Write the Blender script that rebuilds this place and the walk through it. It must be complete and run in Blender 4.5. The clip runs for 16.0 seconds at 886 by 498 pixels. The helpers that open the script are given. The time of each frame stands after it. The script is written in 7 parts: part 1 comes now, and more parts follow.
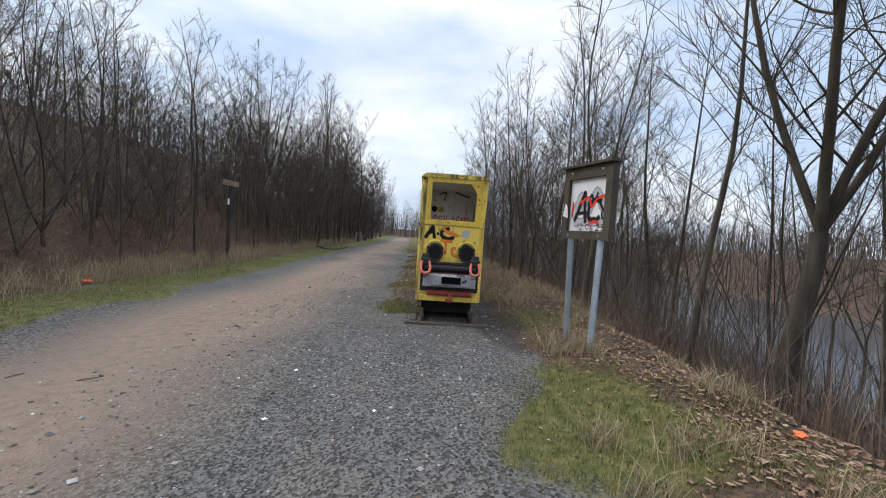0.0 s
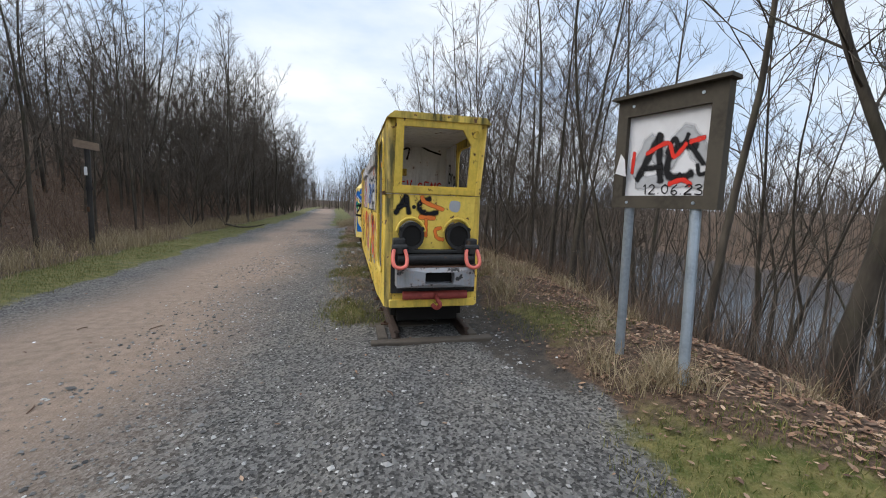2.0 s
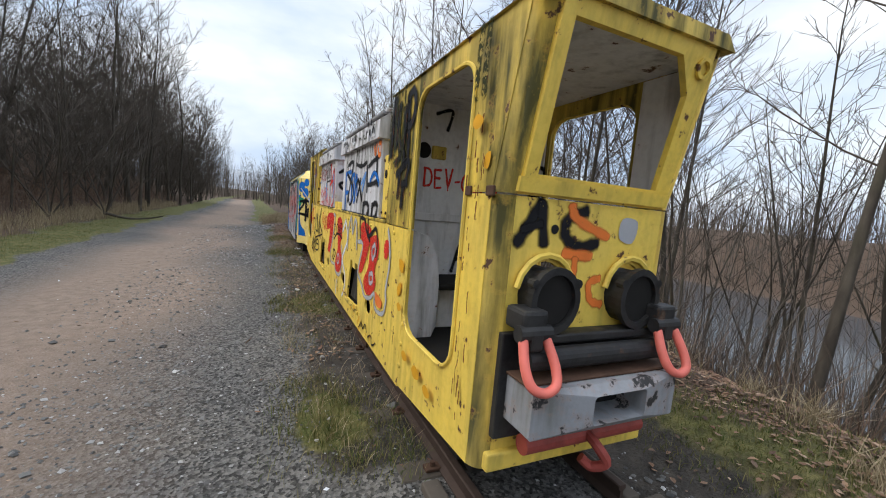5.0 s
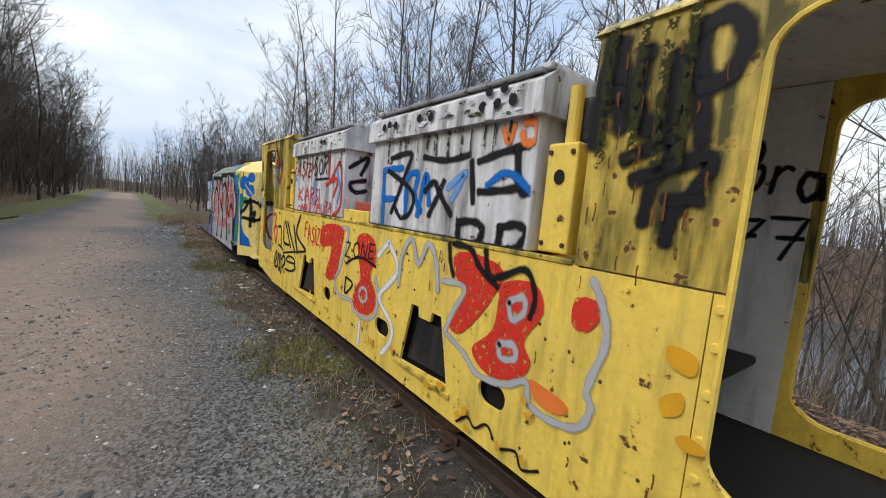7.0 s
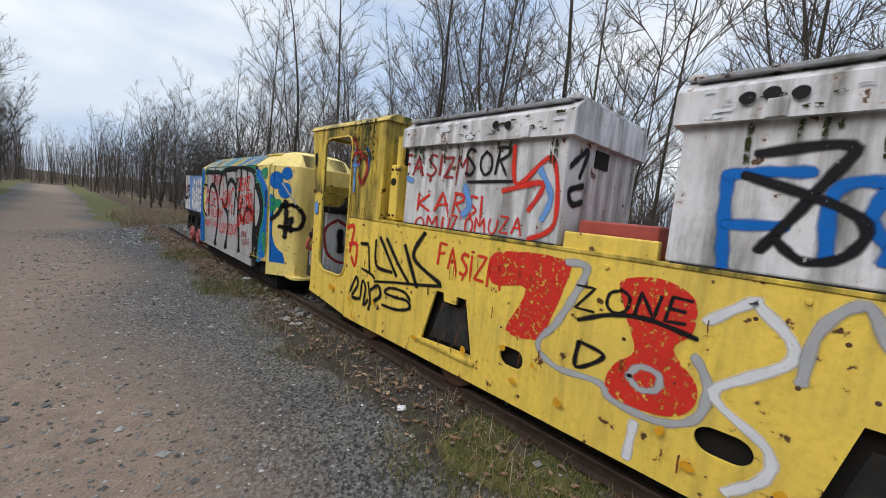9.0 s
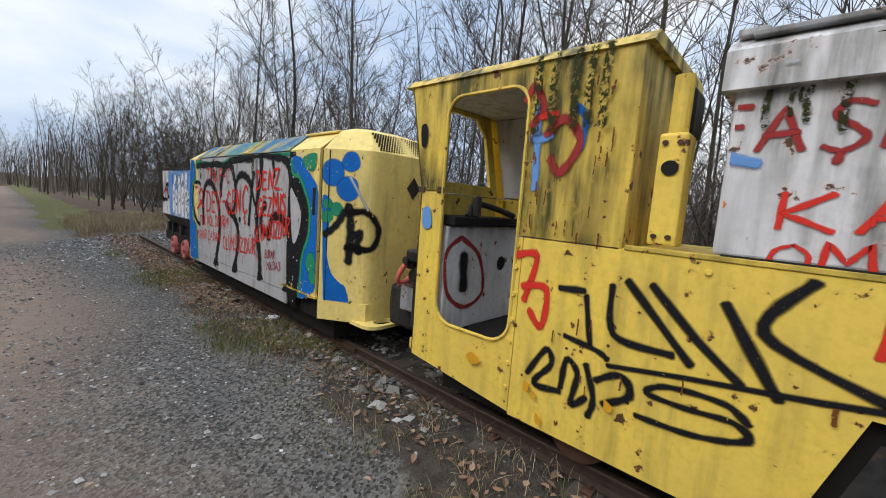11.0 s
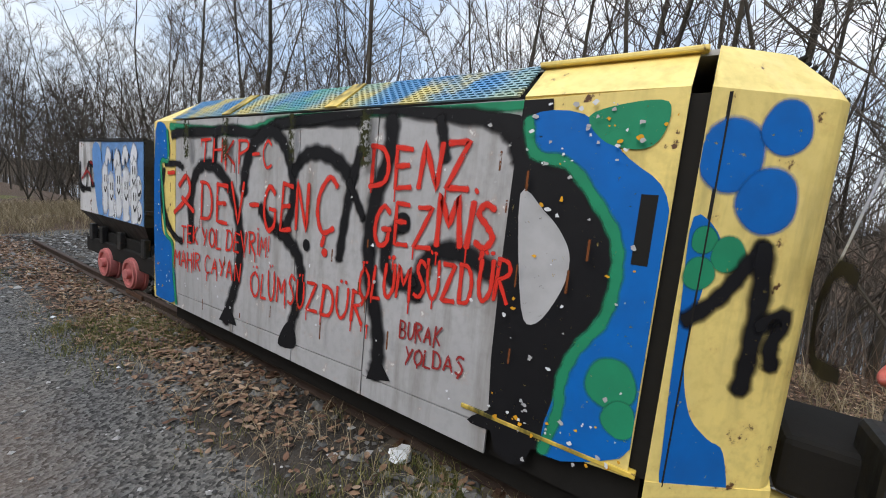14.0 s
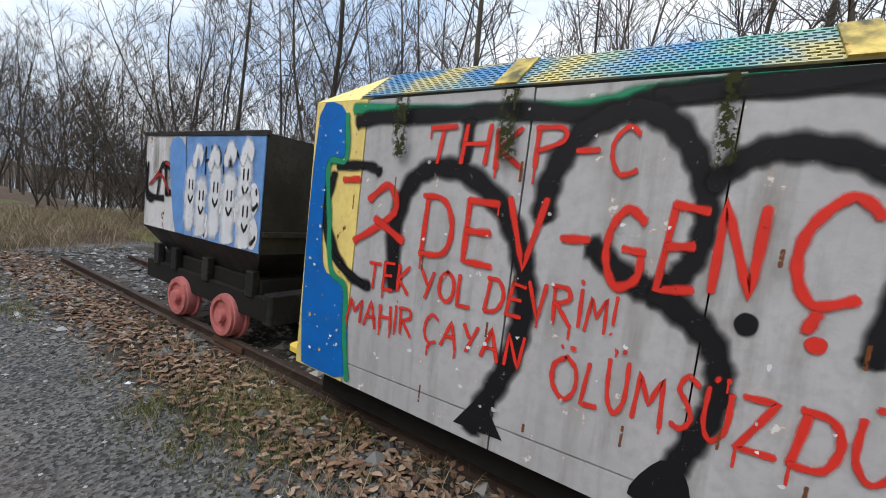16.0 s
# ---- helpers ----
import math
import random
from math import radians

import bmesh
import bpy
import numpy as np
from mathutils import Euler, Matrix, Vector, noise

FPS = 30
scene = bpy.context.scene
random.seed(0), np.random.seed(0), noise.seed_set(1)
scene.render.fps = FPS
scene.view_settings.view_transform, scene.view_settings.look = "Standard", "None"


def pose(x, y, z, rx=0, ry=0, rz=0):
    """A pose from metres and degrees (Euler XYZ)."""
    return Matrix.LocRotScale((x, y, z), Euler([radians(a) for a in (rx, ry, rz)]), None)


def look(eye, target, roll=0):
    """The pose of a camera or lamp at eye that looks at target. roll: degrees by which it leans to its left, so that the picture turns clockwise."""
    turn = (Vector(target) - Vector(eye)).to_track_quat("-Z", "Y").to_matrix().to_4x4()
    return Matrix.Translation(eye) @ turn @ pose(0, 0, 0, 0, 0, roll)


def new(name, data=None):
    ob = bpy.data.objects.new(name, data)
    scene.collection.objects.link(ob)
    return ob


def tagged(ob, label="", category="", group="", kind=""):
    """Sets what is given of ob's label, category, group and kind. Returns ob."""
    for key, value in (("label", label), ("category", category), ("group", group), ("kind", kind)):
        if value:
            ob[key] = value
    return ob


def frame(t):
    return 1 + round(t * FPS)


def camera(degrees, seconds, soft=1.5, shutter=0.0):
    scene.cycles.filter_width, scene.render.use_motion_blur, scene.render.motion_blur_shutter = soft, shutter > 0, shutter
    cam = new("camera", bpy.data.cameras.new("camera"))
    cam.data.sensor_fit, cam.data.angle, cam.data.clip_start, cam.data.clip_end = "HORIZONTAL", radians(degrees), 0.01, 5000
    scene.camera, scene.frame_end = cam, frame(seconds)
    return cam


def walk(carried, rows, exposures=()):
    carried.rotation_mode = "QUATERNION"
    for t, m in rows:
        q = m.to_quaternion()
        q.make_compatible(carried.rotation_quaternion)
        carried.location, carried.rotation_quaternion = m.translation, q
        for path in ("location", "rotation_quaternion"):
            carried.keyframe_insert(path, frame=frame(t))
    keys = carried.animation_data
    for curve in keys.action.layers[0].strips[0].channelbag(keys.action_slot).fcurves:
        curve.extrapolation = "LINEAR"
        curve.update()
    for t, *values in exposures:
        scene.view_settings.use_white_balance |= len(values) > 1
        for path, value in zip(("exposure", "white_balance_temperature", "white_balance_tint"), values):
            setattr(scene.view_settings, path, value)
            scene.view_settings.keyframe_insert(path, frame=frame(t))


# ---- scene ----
FOV = 97.0
cam = camera(FOV, 16.0, soft=1.0)
# seconds, x, y, z, yaw, pitch, roll
ROWS = [
    (0.0, -0.360, -6.170, 1.519, -2.68, -2.42, 3.80),
    (0.5, -0.447, -5.665, 1.522, -4.43, -5.55, 3.35),
    (1.0, -0.540, -5.130, 1.532, -6.79, -6.56, 1.30),
    (1.5, -0.675, -4.632, 1.531, -9.73, -6.56, 1.17),
    (2.0, -0.821, -4.082, 1.533, -13.64, -6.53, 1.71),
    (2.5, -0.971, -3.614, 1.541, -17.17, -6.38, 2.45),
    (3.0, -1.121, -3.132, 1.538, -20.14, -6.80, 2.96),
    (5.5, -1.420, -0.971, 1.554, -26.22, -5.51, 5.25),
    (6.0, -1.674, -0.537, 1.591, -28.81, -5.03, 5.39),
    (6.5, -1.841, -0.122, 1.579, -32.61, -5.17, 5.63),
    (7.0, -1.903, 0.500, 1.566, -37.26, -5.47, 5.39),
    (7.5, -2.140, 1.011, 1.551, -42.72, -5.57, 5.57),
    (8.0, -2.235, 1.656, 1.525, -42.54, -5.61, 5.38),
    (8.5, -2.422, 2.192, 1.554, -43.51, -5.68, 5.64),
    (9.0, -2.547, 2.796, 1.558, -43.65, -5.67, 5.57),
    (11.5, -2.355, 5.785, 1.530, -49.38, -6.31, 4.23),
    (12.0, -2.372, 6.283, 1.549, -51.64, -6.10, 4.70),
    (12.5, -2.217, 6.805, 1.528, -52.82, -6.49, 5.17),
    (13.0, -2.230, 7.330, 1.515, -54.40, -7.21, 5.13),
    (13.5, -2.128, 7.843, 1.526, -54.38, -7.20, 5.06),
    (14.0, -2.073, 8.342, 1.523, -57.35, -7.30, 5.40),
    (14.5, -2.115, 8.800, 1.492, -59.20, -6.20, 5.80),
    (15.0, -2.068, 9.319, 1.485, -57.66, -5.24, 6.75),
    (15.5, -2.078, 9.877, 1.474, -58.91, -5.43, 7.04),
    (16.0, -2.086, 10.416, 1.407, -58.16, -5.24, 6.75),
]


def eye_pose(x, y, z, yaw, pitch, roll):
    turn = Euler((0, 0, radians(yaw))).to_matrix() @ Euler((radians(90 + pitch), 0, 0)).to_matrix() @ Euler((0, 0, radians(roll))).to_matrix()
    return Matrix.Translation((x, y, z)) @ turn.to_4x4()


walk(cam, [(t, eye_pose(*r)) for t, *r in ROWS], exposures=[(0.0, 0.32), (6.0, 0.38), (7.0, 0.28), (9.0, 0.14), (11.5, 0.28), (14.0, 0.38), (16.0, 0.44)])

# ---- light: a bright overcast sky with breaks, a wide weak sun behind the clouds ----
SUN_EL, SUN_AZ = 42.0, 75.0
world = bpy.data.worlds.new("overcast_sky")
scene.world = world
world.use_nodes = True
wn, wl = world.node_tree.nodes, world.node_tree.links
wn.clear()
w_out, w_bg = wn.new("ShaderNodeOutputWorld"), wn.new("ShaderNodeBackground")
w_sky = wn.new("ShaderNodeTexSky")
w_sky.sky_type, w_sky.sun_disc = "NISHITA", False
w_sky.sun_elevation, w_sky.sun_rotation = radians(SUN_EL), radians(-SUN_AZ)
w_sky.air_density, w_sky.dust_density = 1.4, 2.5
w_co, w_map = wn.new("ShaderNodeTexCoord"), wn.new("ShaderNodeMapping")
w_map.inputs["Scale"].default_value = (1.0, 1.0, 2.6)
w_noise, w_ramp = wn.new("ShaderNodeTexNoise"), wn.new("ShaderNodeValToRGB")
w_noise.inputs["Scale"].default_value, w_noise.inputs["Detail"].default_value, w_noise.inputs["Roughness"].default_value = 2.1, 6.0, 0.5
w_ramp.color_ramp.elements[0].position, w_ramp.color_ramp.elements[0].color = 0.36, (0.0, 0.0, 0.0, 1)
w_ramp.color_ramp.elements[1].position, w_ramp.color_ramp.elements[1].color = 0.62, (1, 1, 1, 1)
w_gain, w_mix = wn.new("ShaderNodeMixRGB"), wn.new("ShaderNodeMixRGB")
w_gain.blend_type = "MULTIPLY"
w_gain.inputs["Fac"].default_value, w_gain.inputs["Color2"].default_value = 1.0, (0.10, 0.10, 0.10, 1)
w_cl = wn.new("ShaderNodeMixRGB")
w_cl.inputs["Color1"].default_value, w_cl.inputs["Color2"].default_value = (0.50, 0.63, 0.84, 1), (0.93, 0.96, 1.0, 1)
w_mix.inputs["Fac"].default_value = 0.82
wl.new(w_co.outputs["Generated"], w_map.inputs["Vector"])
wl.new(w_map.outputs["Vector"], w_noise.inputs["Vector"])
wl.new(w_noise.outputs["Fac"], w_ramp.inputs["Fac"])
wl.new(w_sky.outputs["Color"], w_gain.inputs["Color1"])
wl.new(w_ramp.outputs["Color"], w_cl.inputs["Fac"])
wl.new(w_gain.outputs["Color"], w_mix.inputs["Color1"])
wl.new(w_cl.outputs["Color"], w_mix.inputs["Color2"])
# an overcast sky is brighter overhead than near the horizon
w_sep, w_zen, w_mul = wn.new("ShaderNodeSeparateXYZ"), wn.new("ShaderNodeMapRange"), wn.new("ShaderNodeVectorMath")
w_zen.interpolation_type = "SMOOTHSTEP"
w_zen.inputs["From Min"].default_value, w_zen.inputs["From Max"].default_value = 0.42, 1.0
w_zen.inputs["To Min"].default_value, w_zen.inputs["To Max"].default_value = 1.0, 1.9
w_mul.operation = "MULTIPLY"
wl.new(w_co.outputs["Generated"], w_sep.inputs["Vector"])
wl.new(w_sep.outputs["Z"], w_zen.inputs["Value"])
wl.new(w_mix.outputs["Color"], w_mul.inputs[0])
wl.new(w_zen.outputs["Result"], w_mul.inputs[1])
wl.new(w_mul.outputs["Vector"], w_bg.inputs["Color"])
w_bg.inputs["Strength"].default_value = 1.02
wl.new(w_bg.outputs["Background"], w_out.inputs["Surface"])
sun = new("sun", bpy.data.lights.new("sun", "SUN"))
sun.data.energy, sun.data.angle, sun.data.color = 1.4, radians(40), (1.0, 0.95, 0.88)
SUN_FROM = Vector((-math.sin(radians(SUN_AZ)) * math.cos(radians(SUN_EL)), math.cos(radians(SUN_AZ)) * math.cos(radians(SUN_EL)), math.sin(radians(SUN_EL))))
sun.matrix_world = look(SUN_FROM * 40, (0, 0, 0))


# ---- materials ----
def material(name, rough=0.7, metal=0.0):
    m = bpy.data.materials.new(name)
    m.use_nodes = True
    b = m.node_tree.nodes["Principled BSDF"]
    b.inputs["Roughness"].default_value, b.inputs["Metallic"].default_value = rough, metal
    b.inputs["Specular IOR Level"].default_value = 0.35
    return m, m.node_tree.nodes, m.node_tree.links, b


def noise_node(n, l, scale, detail=4.0, stretch=None, rough=0.55):
    co = n.new("ShaderNodeTexCoord")
    t = n.new("ShaderNodeTexNoise")
    t.inputs["Scale"].default_value, t.inputs["Detail"].default_value, t.inputs["Roughness"].default_value = scale, detail, rough
    if stretch:
        mp = n.new("ShaderNodeMapping")
        mp.inputs["Scale"].default_value = stretch
        l.new(co.outputs["Object"], mp.inputs["Vector"])
        l.new(mp.outputs["Vector"], t.inputs["Vector"])
    else:
        l.new(co.outputs["Object"], t.inputs["Vector"])
    return t.outputs["Fac"]


def ramp(n, l, fac, lo, hi, c0=(0, 0, 0), c1=(1, 1, 1)):
    r = n.new("ShaderNodeValToRGB")
    e = r.color_ramp.elements
    e[0].position, e[1].position = lo, hi
    e[0].color, e[1].color = (*c0, 1), (*c1, 1)
    l.new(fac, r.inputs["Fac"])
    return r.outputs["Color"]


def blend(n, l, fac, a, b, mode="MIX"):
    m = n.new("ShaderNodeMixRGB")
    m.blend_type = mode
    for key, v in (("Fac", fac), ("Color1", a), ("Color2", b)):
        if isinstance(v, (int, float)):
            m.inputs[key].default_value = v
        elif isinstance(v, tuple):
            m.inputs[key].default_value = (*v, 1)
        else:
            l.new(v, m.inputs[key])
    return m.outputs["Color"]


def bump(n, l, b, fac, strength=0.3, dist=0.01):
    bp = n.new("ShaderNodeBump")
    bp.inputs["Strength"].default_value, bp.inputs["Distance"].default_value = strength, dist
    l.new(fac, bp.inputs["Height"])
    l.new(bp.outputs["Normal"], b.inputs["Normal"])


def weathered(name, paint, under=(0.10, 0.045, 0.02), chips=0.66, streak=(0.07, 0.065, 0.03), streaks=0.60, streak_gain=0.75, rough=0.42, fade=0.18):
    """Old outdoor paint: faded patches, dark algae runs, chips down to rust."""
    m, n, l, b = material(name, rough)
    base = blend(n, l, ramp(n, l, noise_node(n, l, 2.3, 5), 0.35, 0.7), paint, tuple(min(1, c * (1 - fade) + 0.03) for c in paint))
    base = blend(n, l, ramp(n, l, noise_node(n, l, 26, 6), 0.45, 0.75), base, tuple(c * 0.82 for c in paint))
    run = noise_node(n, l, 7.0, 6, (1.6, 1.6, 0.22))
    where = noise_node(n, l, 1.1, 3)
    wet = blend(n, l, 1.0, ramp(n, l, run, streaks - 0.14, streaks + 0.12), ramp(n, l, where, 0.34, 0.54), "MULTIPLY")
    wet = blend(n, l, 1.0, wet, (streak_gain,) * 3, "MULTIPLY")
    col = blend(n, l, wet, base, streak)
    rust = ramp(n, l, noise_node(n, l, 11, 8, rough=0.62), chips, chips + 0.035)
    halo = ramp(n, l, noise_node(n, l, 11, 8, rough=0.62), chips - 0.07, chips + 0.02)
    col = blend(n, l, blend(n, l, 1.0, halo, (0.45,) * 3, "MULTIPLY"), col, tuple(p * 0.55 + q * 0.6 for p, q in zip(paint, (0.3, 0.12, 0.03))))
    col = blend(n, l, rust, col, under)
    l.new(col, b.inputs["Base Color"])
    l.new(ramp(n, l, run, 0.3, 0.8, (rough,) * 3, (min(0.95, rough + 0.35),) * 3), b.inputs["Roughness"])
    bump(n, l, b, noise_node(n, l, 40, 6), 0.25, 0.004)
    return m


def plain(name, color, rough=0.6, metal=0.0, var=0.25, scale=18.0, bump_s=0.2):
    m, n, l, b = material(name, rough, metal)
    c = blend(n, l, ramp(n, l, noise_node(n, l, scale, 6), 0.35, 0.7), color, tuple(x * (1 - var) for x in color))
    c = blend(n, l, ramp(n, l, noise_node(n, l, scale * 0.12, 4), 0.4, 0.7), c, tuple(min(1, x * (1 + var * 0.5)) for x in color))
    l.new(c, b.inputs["Base Color"])
    bump(n, l, b, noise_node(n, l, scale * 3, 5), bump_s, 0.004)
    return m


def spray(name, color, rough=0.62, wear=0.64):
    """Sprayed paint: a ragged misty edge, worn through in spots."""
    m, n, l, b = material(name, rough)
    c = blend(n, l, ramp(n, l, noise_node(n, l, 9, 5), 0.35, 0.75), color, tuple(min(1, x * 0.82 + 0.004) for x in color))
    l.new(c, b.inputs["Base Color"])
    tr, mx = n.new("ShaderNodeBsdfTransparent"), n.new("ShaderNodeMixShader")
    out = n["Material Output"]
    b.inputs["Specular IOR Level"].default_value = 0.2
    soft = n.new("ShaderNodeAttribute")
    soft.attribute_name = "soft"
    worn = ramp(n, l, noise_node(n, l, 34, 7, rough=0.7), wear, wear + 0.04)
    l.new(blend(n, l, 1.0, ramp(n, l, soft.outputs["Fac"], 0.0, 0.75, (1,) * 3, (0,) * 3), worn, "LIGHTEN"), mx.inputs["Fac"])
    l.new(b.outputs["BSDF"], mx.inputs[1])
    l.new(tr.outputs["BSDF"], mx.inputs[2])
    l.new(mx.outputs["Shader"], out.inputs["Surface"])
    return m


M = {
    "yellow": weathered("yellow_paint", (0.88, 0.63, 0.10), chips=0.622, streaks=0.61, streak_gain=0.45),
    "yellow_algae": weathered("yellow_paint_algae", (0.80, 0.57, 0.09), streak=(0.050, 0.050, 0.012), chips=0.62, streaks=0.475, streak_gain=0.97),
    "pale_yellow": weathered("pale_yellow_paint", (0.88, 0.69, 0.22), chips=0.645, streaks=0.64, streak_gain=0.5),
    "white": weathered("white_paint", (0.74, 0.74, 0.76), streak=(0.075, 0.070, 0.050), chips=0.63, streaks=0.53, streak_gain=0.82),
    "inner": weathered("grey_white_inner_paint", (0.76, 0.76, 0.76), streak=(0.08, 0.07, 0.06), chips=0.66, streaks=0.64, streak_gain=0.6),
    "silver": weathered("silver_grey_paint", (0.46, 0.46, 0.475), under=(0.7, 0.7, 0.68), streak=(0.13, 0.11, 0.075), chips=0.655, streaks=0.62, streak_gain=0.6, rough=0.4),
    "steel_grey": weathered("worn_grey_bumper_paint", (0.30, 0.31, 0.33), under=(0.03, 0.03, 0.03), chips=0.58, streaks=0.6),
    "black": weathered("black_paint", (0.008, 0.008, 0.009), under=(0.10, 0.085, 0.07), streak=(0.05, 0.045, 0.035), chips=0.70, rough=0.38),
    # near-black for grimy parts, and for shade painted into hollows and gaps
    "dark": plain("grime_and_hollow_shade", (0.009, 0.008, 0.007), 0.85),
    "rust": plain("rusted_steel", (0.10, 0.055, 0.035), 0.85, 0.3, 0.5),
    "rail": plain("brown_rail_steel", (0.075, 0.052, 0.042), 0.7, 0.5, 0.4),
    "red_steel": plain("faded_red_steel", (0.36, 0.07, 0.055), 0.55, 0, 0.35),
    "pink": plain("faded_red_wheel", (0.52, 0.17, 0.16), 0.55, 0, 0.3),
    "shackle": plain("salmon_red_shackle", (0.72, 0.17, 0.13), 0.4, 0, 0.2),
    "wood": plain("weathered_dark_wood", (0.062, 0.053, 0.040), 0.85, 0, 0.4, 22),
    "name_board": plain("brown_name_board_wood", (0.21, 0.155, 0.115), 0.8, 0, 0.35, 22),
    "sleeper": plain("old_timber", (0.085, 0.07, 0.055), 0.9, 0, 0.45, 14),
    "zinc": plain("galvanised_steel", (0.36, 0.42, 0.48), 0.42, 0.6, 0.25, 30),
    "paper": plain("worn_white_board", (0.68, 0.68, 0.70), 0.6, 0, 0.15, 6),
    "stone": plain("gravel_stone", (0.24, 0.235, 0.225), 0.85, 0, 0.5, 40),
    "ballast": plain("blue_grey_ballast", (0.17, 0.18, 0.20), 0.85, 0, 0.5, 40),
    "litter_white": plain("white_litter", (0.8, 0.82, 0.84), 0.5, 0, 0.1),
    "blue_sheet": plain("light_blue_sheet_paint", (0.16, 0.33, 0.66), 0.5, 0, 0.25, 12),
    "orange": plain("orange_plastic", (0.85, 0.18, 0.06), 0.4, 0, 0.15),
    "s_red": spray("red_spray", (0.68, 0.035, 0.022)),
    "rust_run": spray("rust_run", (0.16, 0.055, 0.018), 0.9, 0.58),
    "s_algae": spray("algae_run", (0.035, 0.038, 0.012), 0.95, 0.50),
    "s_redfill": spray("worn_red_fill", (0.66, 0.035, 0.022), wear=0.555),
    "s_dkred": spray("dark_red_spray", (0.33, 0.03, 0.03)),
    "s_orange": spray("orange_spray", (0.80, 0.20, 0.04)),
    "s_black": spray("black_spray", (0.008, 0.008, 0.010)),
    "s_blue": spray("blue_spray", (0.003, 0.135, 0.50)),
    "s_ltblue": spray("light_blue_spray", (0.14, 0.32, 0.68)),
    "s_green": spray("green_spray", (0.02, 0.26, 0.13)),
    "s_white": spray("white_spray", (0.72, 0.74, 0.78)),
    "s_grey": spray("grey_spray", (0.42, 0.43, 0.45)),
    "s_silver": spray("silver_spray", (0.46, 0.46, 0.475)),
    "s_yellow": spray("ochre_touch_up", (0.72, 0.36, 0.02)),
}


def bark_material():
    m, n, l, b = material("bark", 0.9)
    c = blend(n, l, ramp(n, l, noise_node(n, l, 9, 6, (1, 1, 0.25)), 0.35, 0.7), (0.040, 0.034, 0.028), (0.095, 0.084, 0.068))
    moss = ramp(n, l, noise_node(n, l, 1.6, 4), 0.52, 0.7)
    c = blend(n, l, blend(n, l, 1.0, moss, (0.45,) * 3, "MULTIPLY"), c, (0.045, 0.052, 0.022))
    info = n.new("ShaderNodeObjectInfo")
    c = blend(n, l, 1.0, c, ramp(n, l, info.outputs["Random"], 0.0, 1.0, (0.65, 0.63, 0.6), (1.25, 1.2, 1.15)), "MULTIPLY")
    l.new(c, b.inputs["Base Color"])
    bump(n, l, b, noise_node(n, l, 30, 6, (1, 1, 0.2)), 0.6, 0.01)
    return m


def island_material(name, colors, rough=0.85):
    """One mesh of many loose pieces: every piece takes its own tone."""
    m, n, l, b = material(name, rough)
    g = n.new("ShaderNodeNewGeometry")
    r = n.new("ShaderNodeValToRGB")
    e = r.color_ramp.elements
    e[0].position, e[0].color = 0.0, (*colors[0], 1)
    e[1].position, e[1].color = 1.0, (*colors[-1], 1)
    for i, c in enumerate(colors[1:-1], 1):
        k = e.new(i / (len(colors) - 1))
        k.color = (*c, 1)
    l.new(g.outputs["Random Per Island"], r.inputs["Fac"])
    l.new(r.outputs["Color"], b.inputs["Base Color"])
    return m


M["bark"] = bark_material()
M["twig"] = plain("twig_bark", (0.085, 0.070, 0.056), 0.9, 0, 0.3)
M["far_stem"] = island_material("far_stems", [(0.085, 0.070, 0.058), (0.145, 0.118, 0.094), (0.105, 0.082, 0.066)])
M["bramble"] = island_material("bramble_stems", [(0.080, 0.050, 0.036), (0.17, 0.115, 0.080), (0.11, 0.064, 0.046), (0.22, 0.165, 0.11)])
M["dry_grass"] = island_material("dry_grass", [(0.26, 0.20, 0.115), (0.44, 0.36, 0.235), (0.17, 0.13, 0.075), (0.34, 0.27, 0.16)])
M["grass"] = island_material("grass_blades", [(0.050, 0.080, 0.014), (0.12, 0.125, 0.032), (0.25, 0.21, 0.09), (0.075, 0.092, 0.020)])
M["leaves"] = island_material("dead_leaves", [(0.15, 0.078, 0.052), (0.30, 0.185, 0.115), (0.075, 0.043, 0.032), (0.44, 0.31, 0.21)])
M["stones"] = island_material("loose_gravel", [(0.085, 0.083, 0.080), (0.19, 0.185, 0.175), (0.045, 0.044, 0.043), (0.46, 0.45, 0.43)])


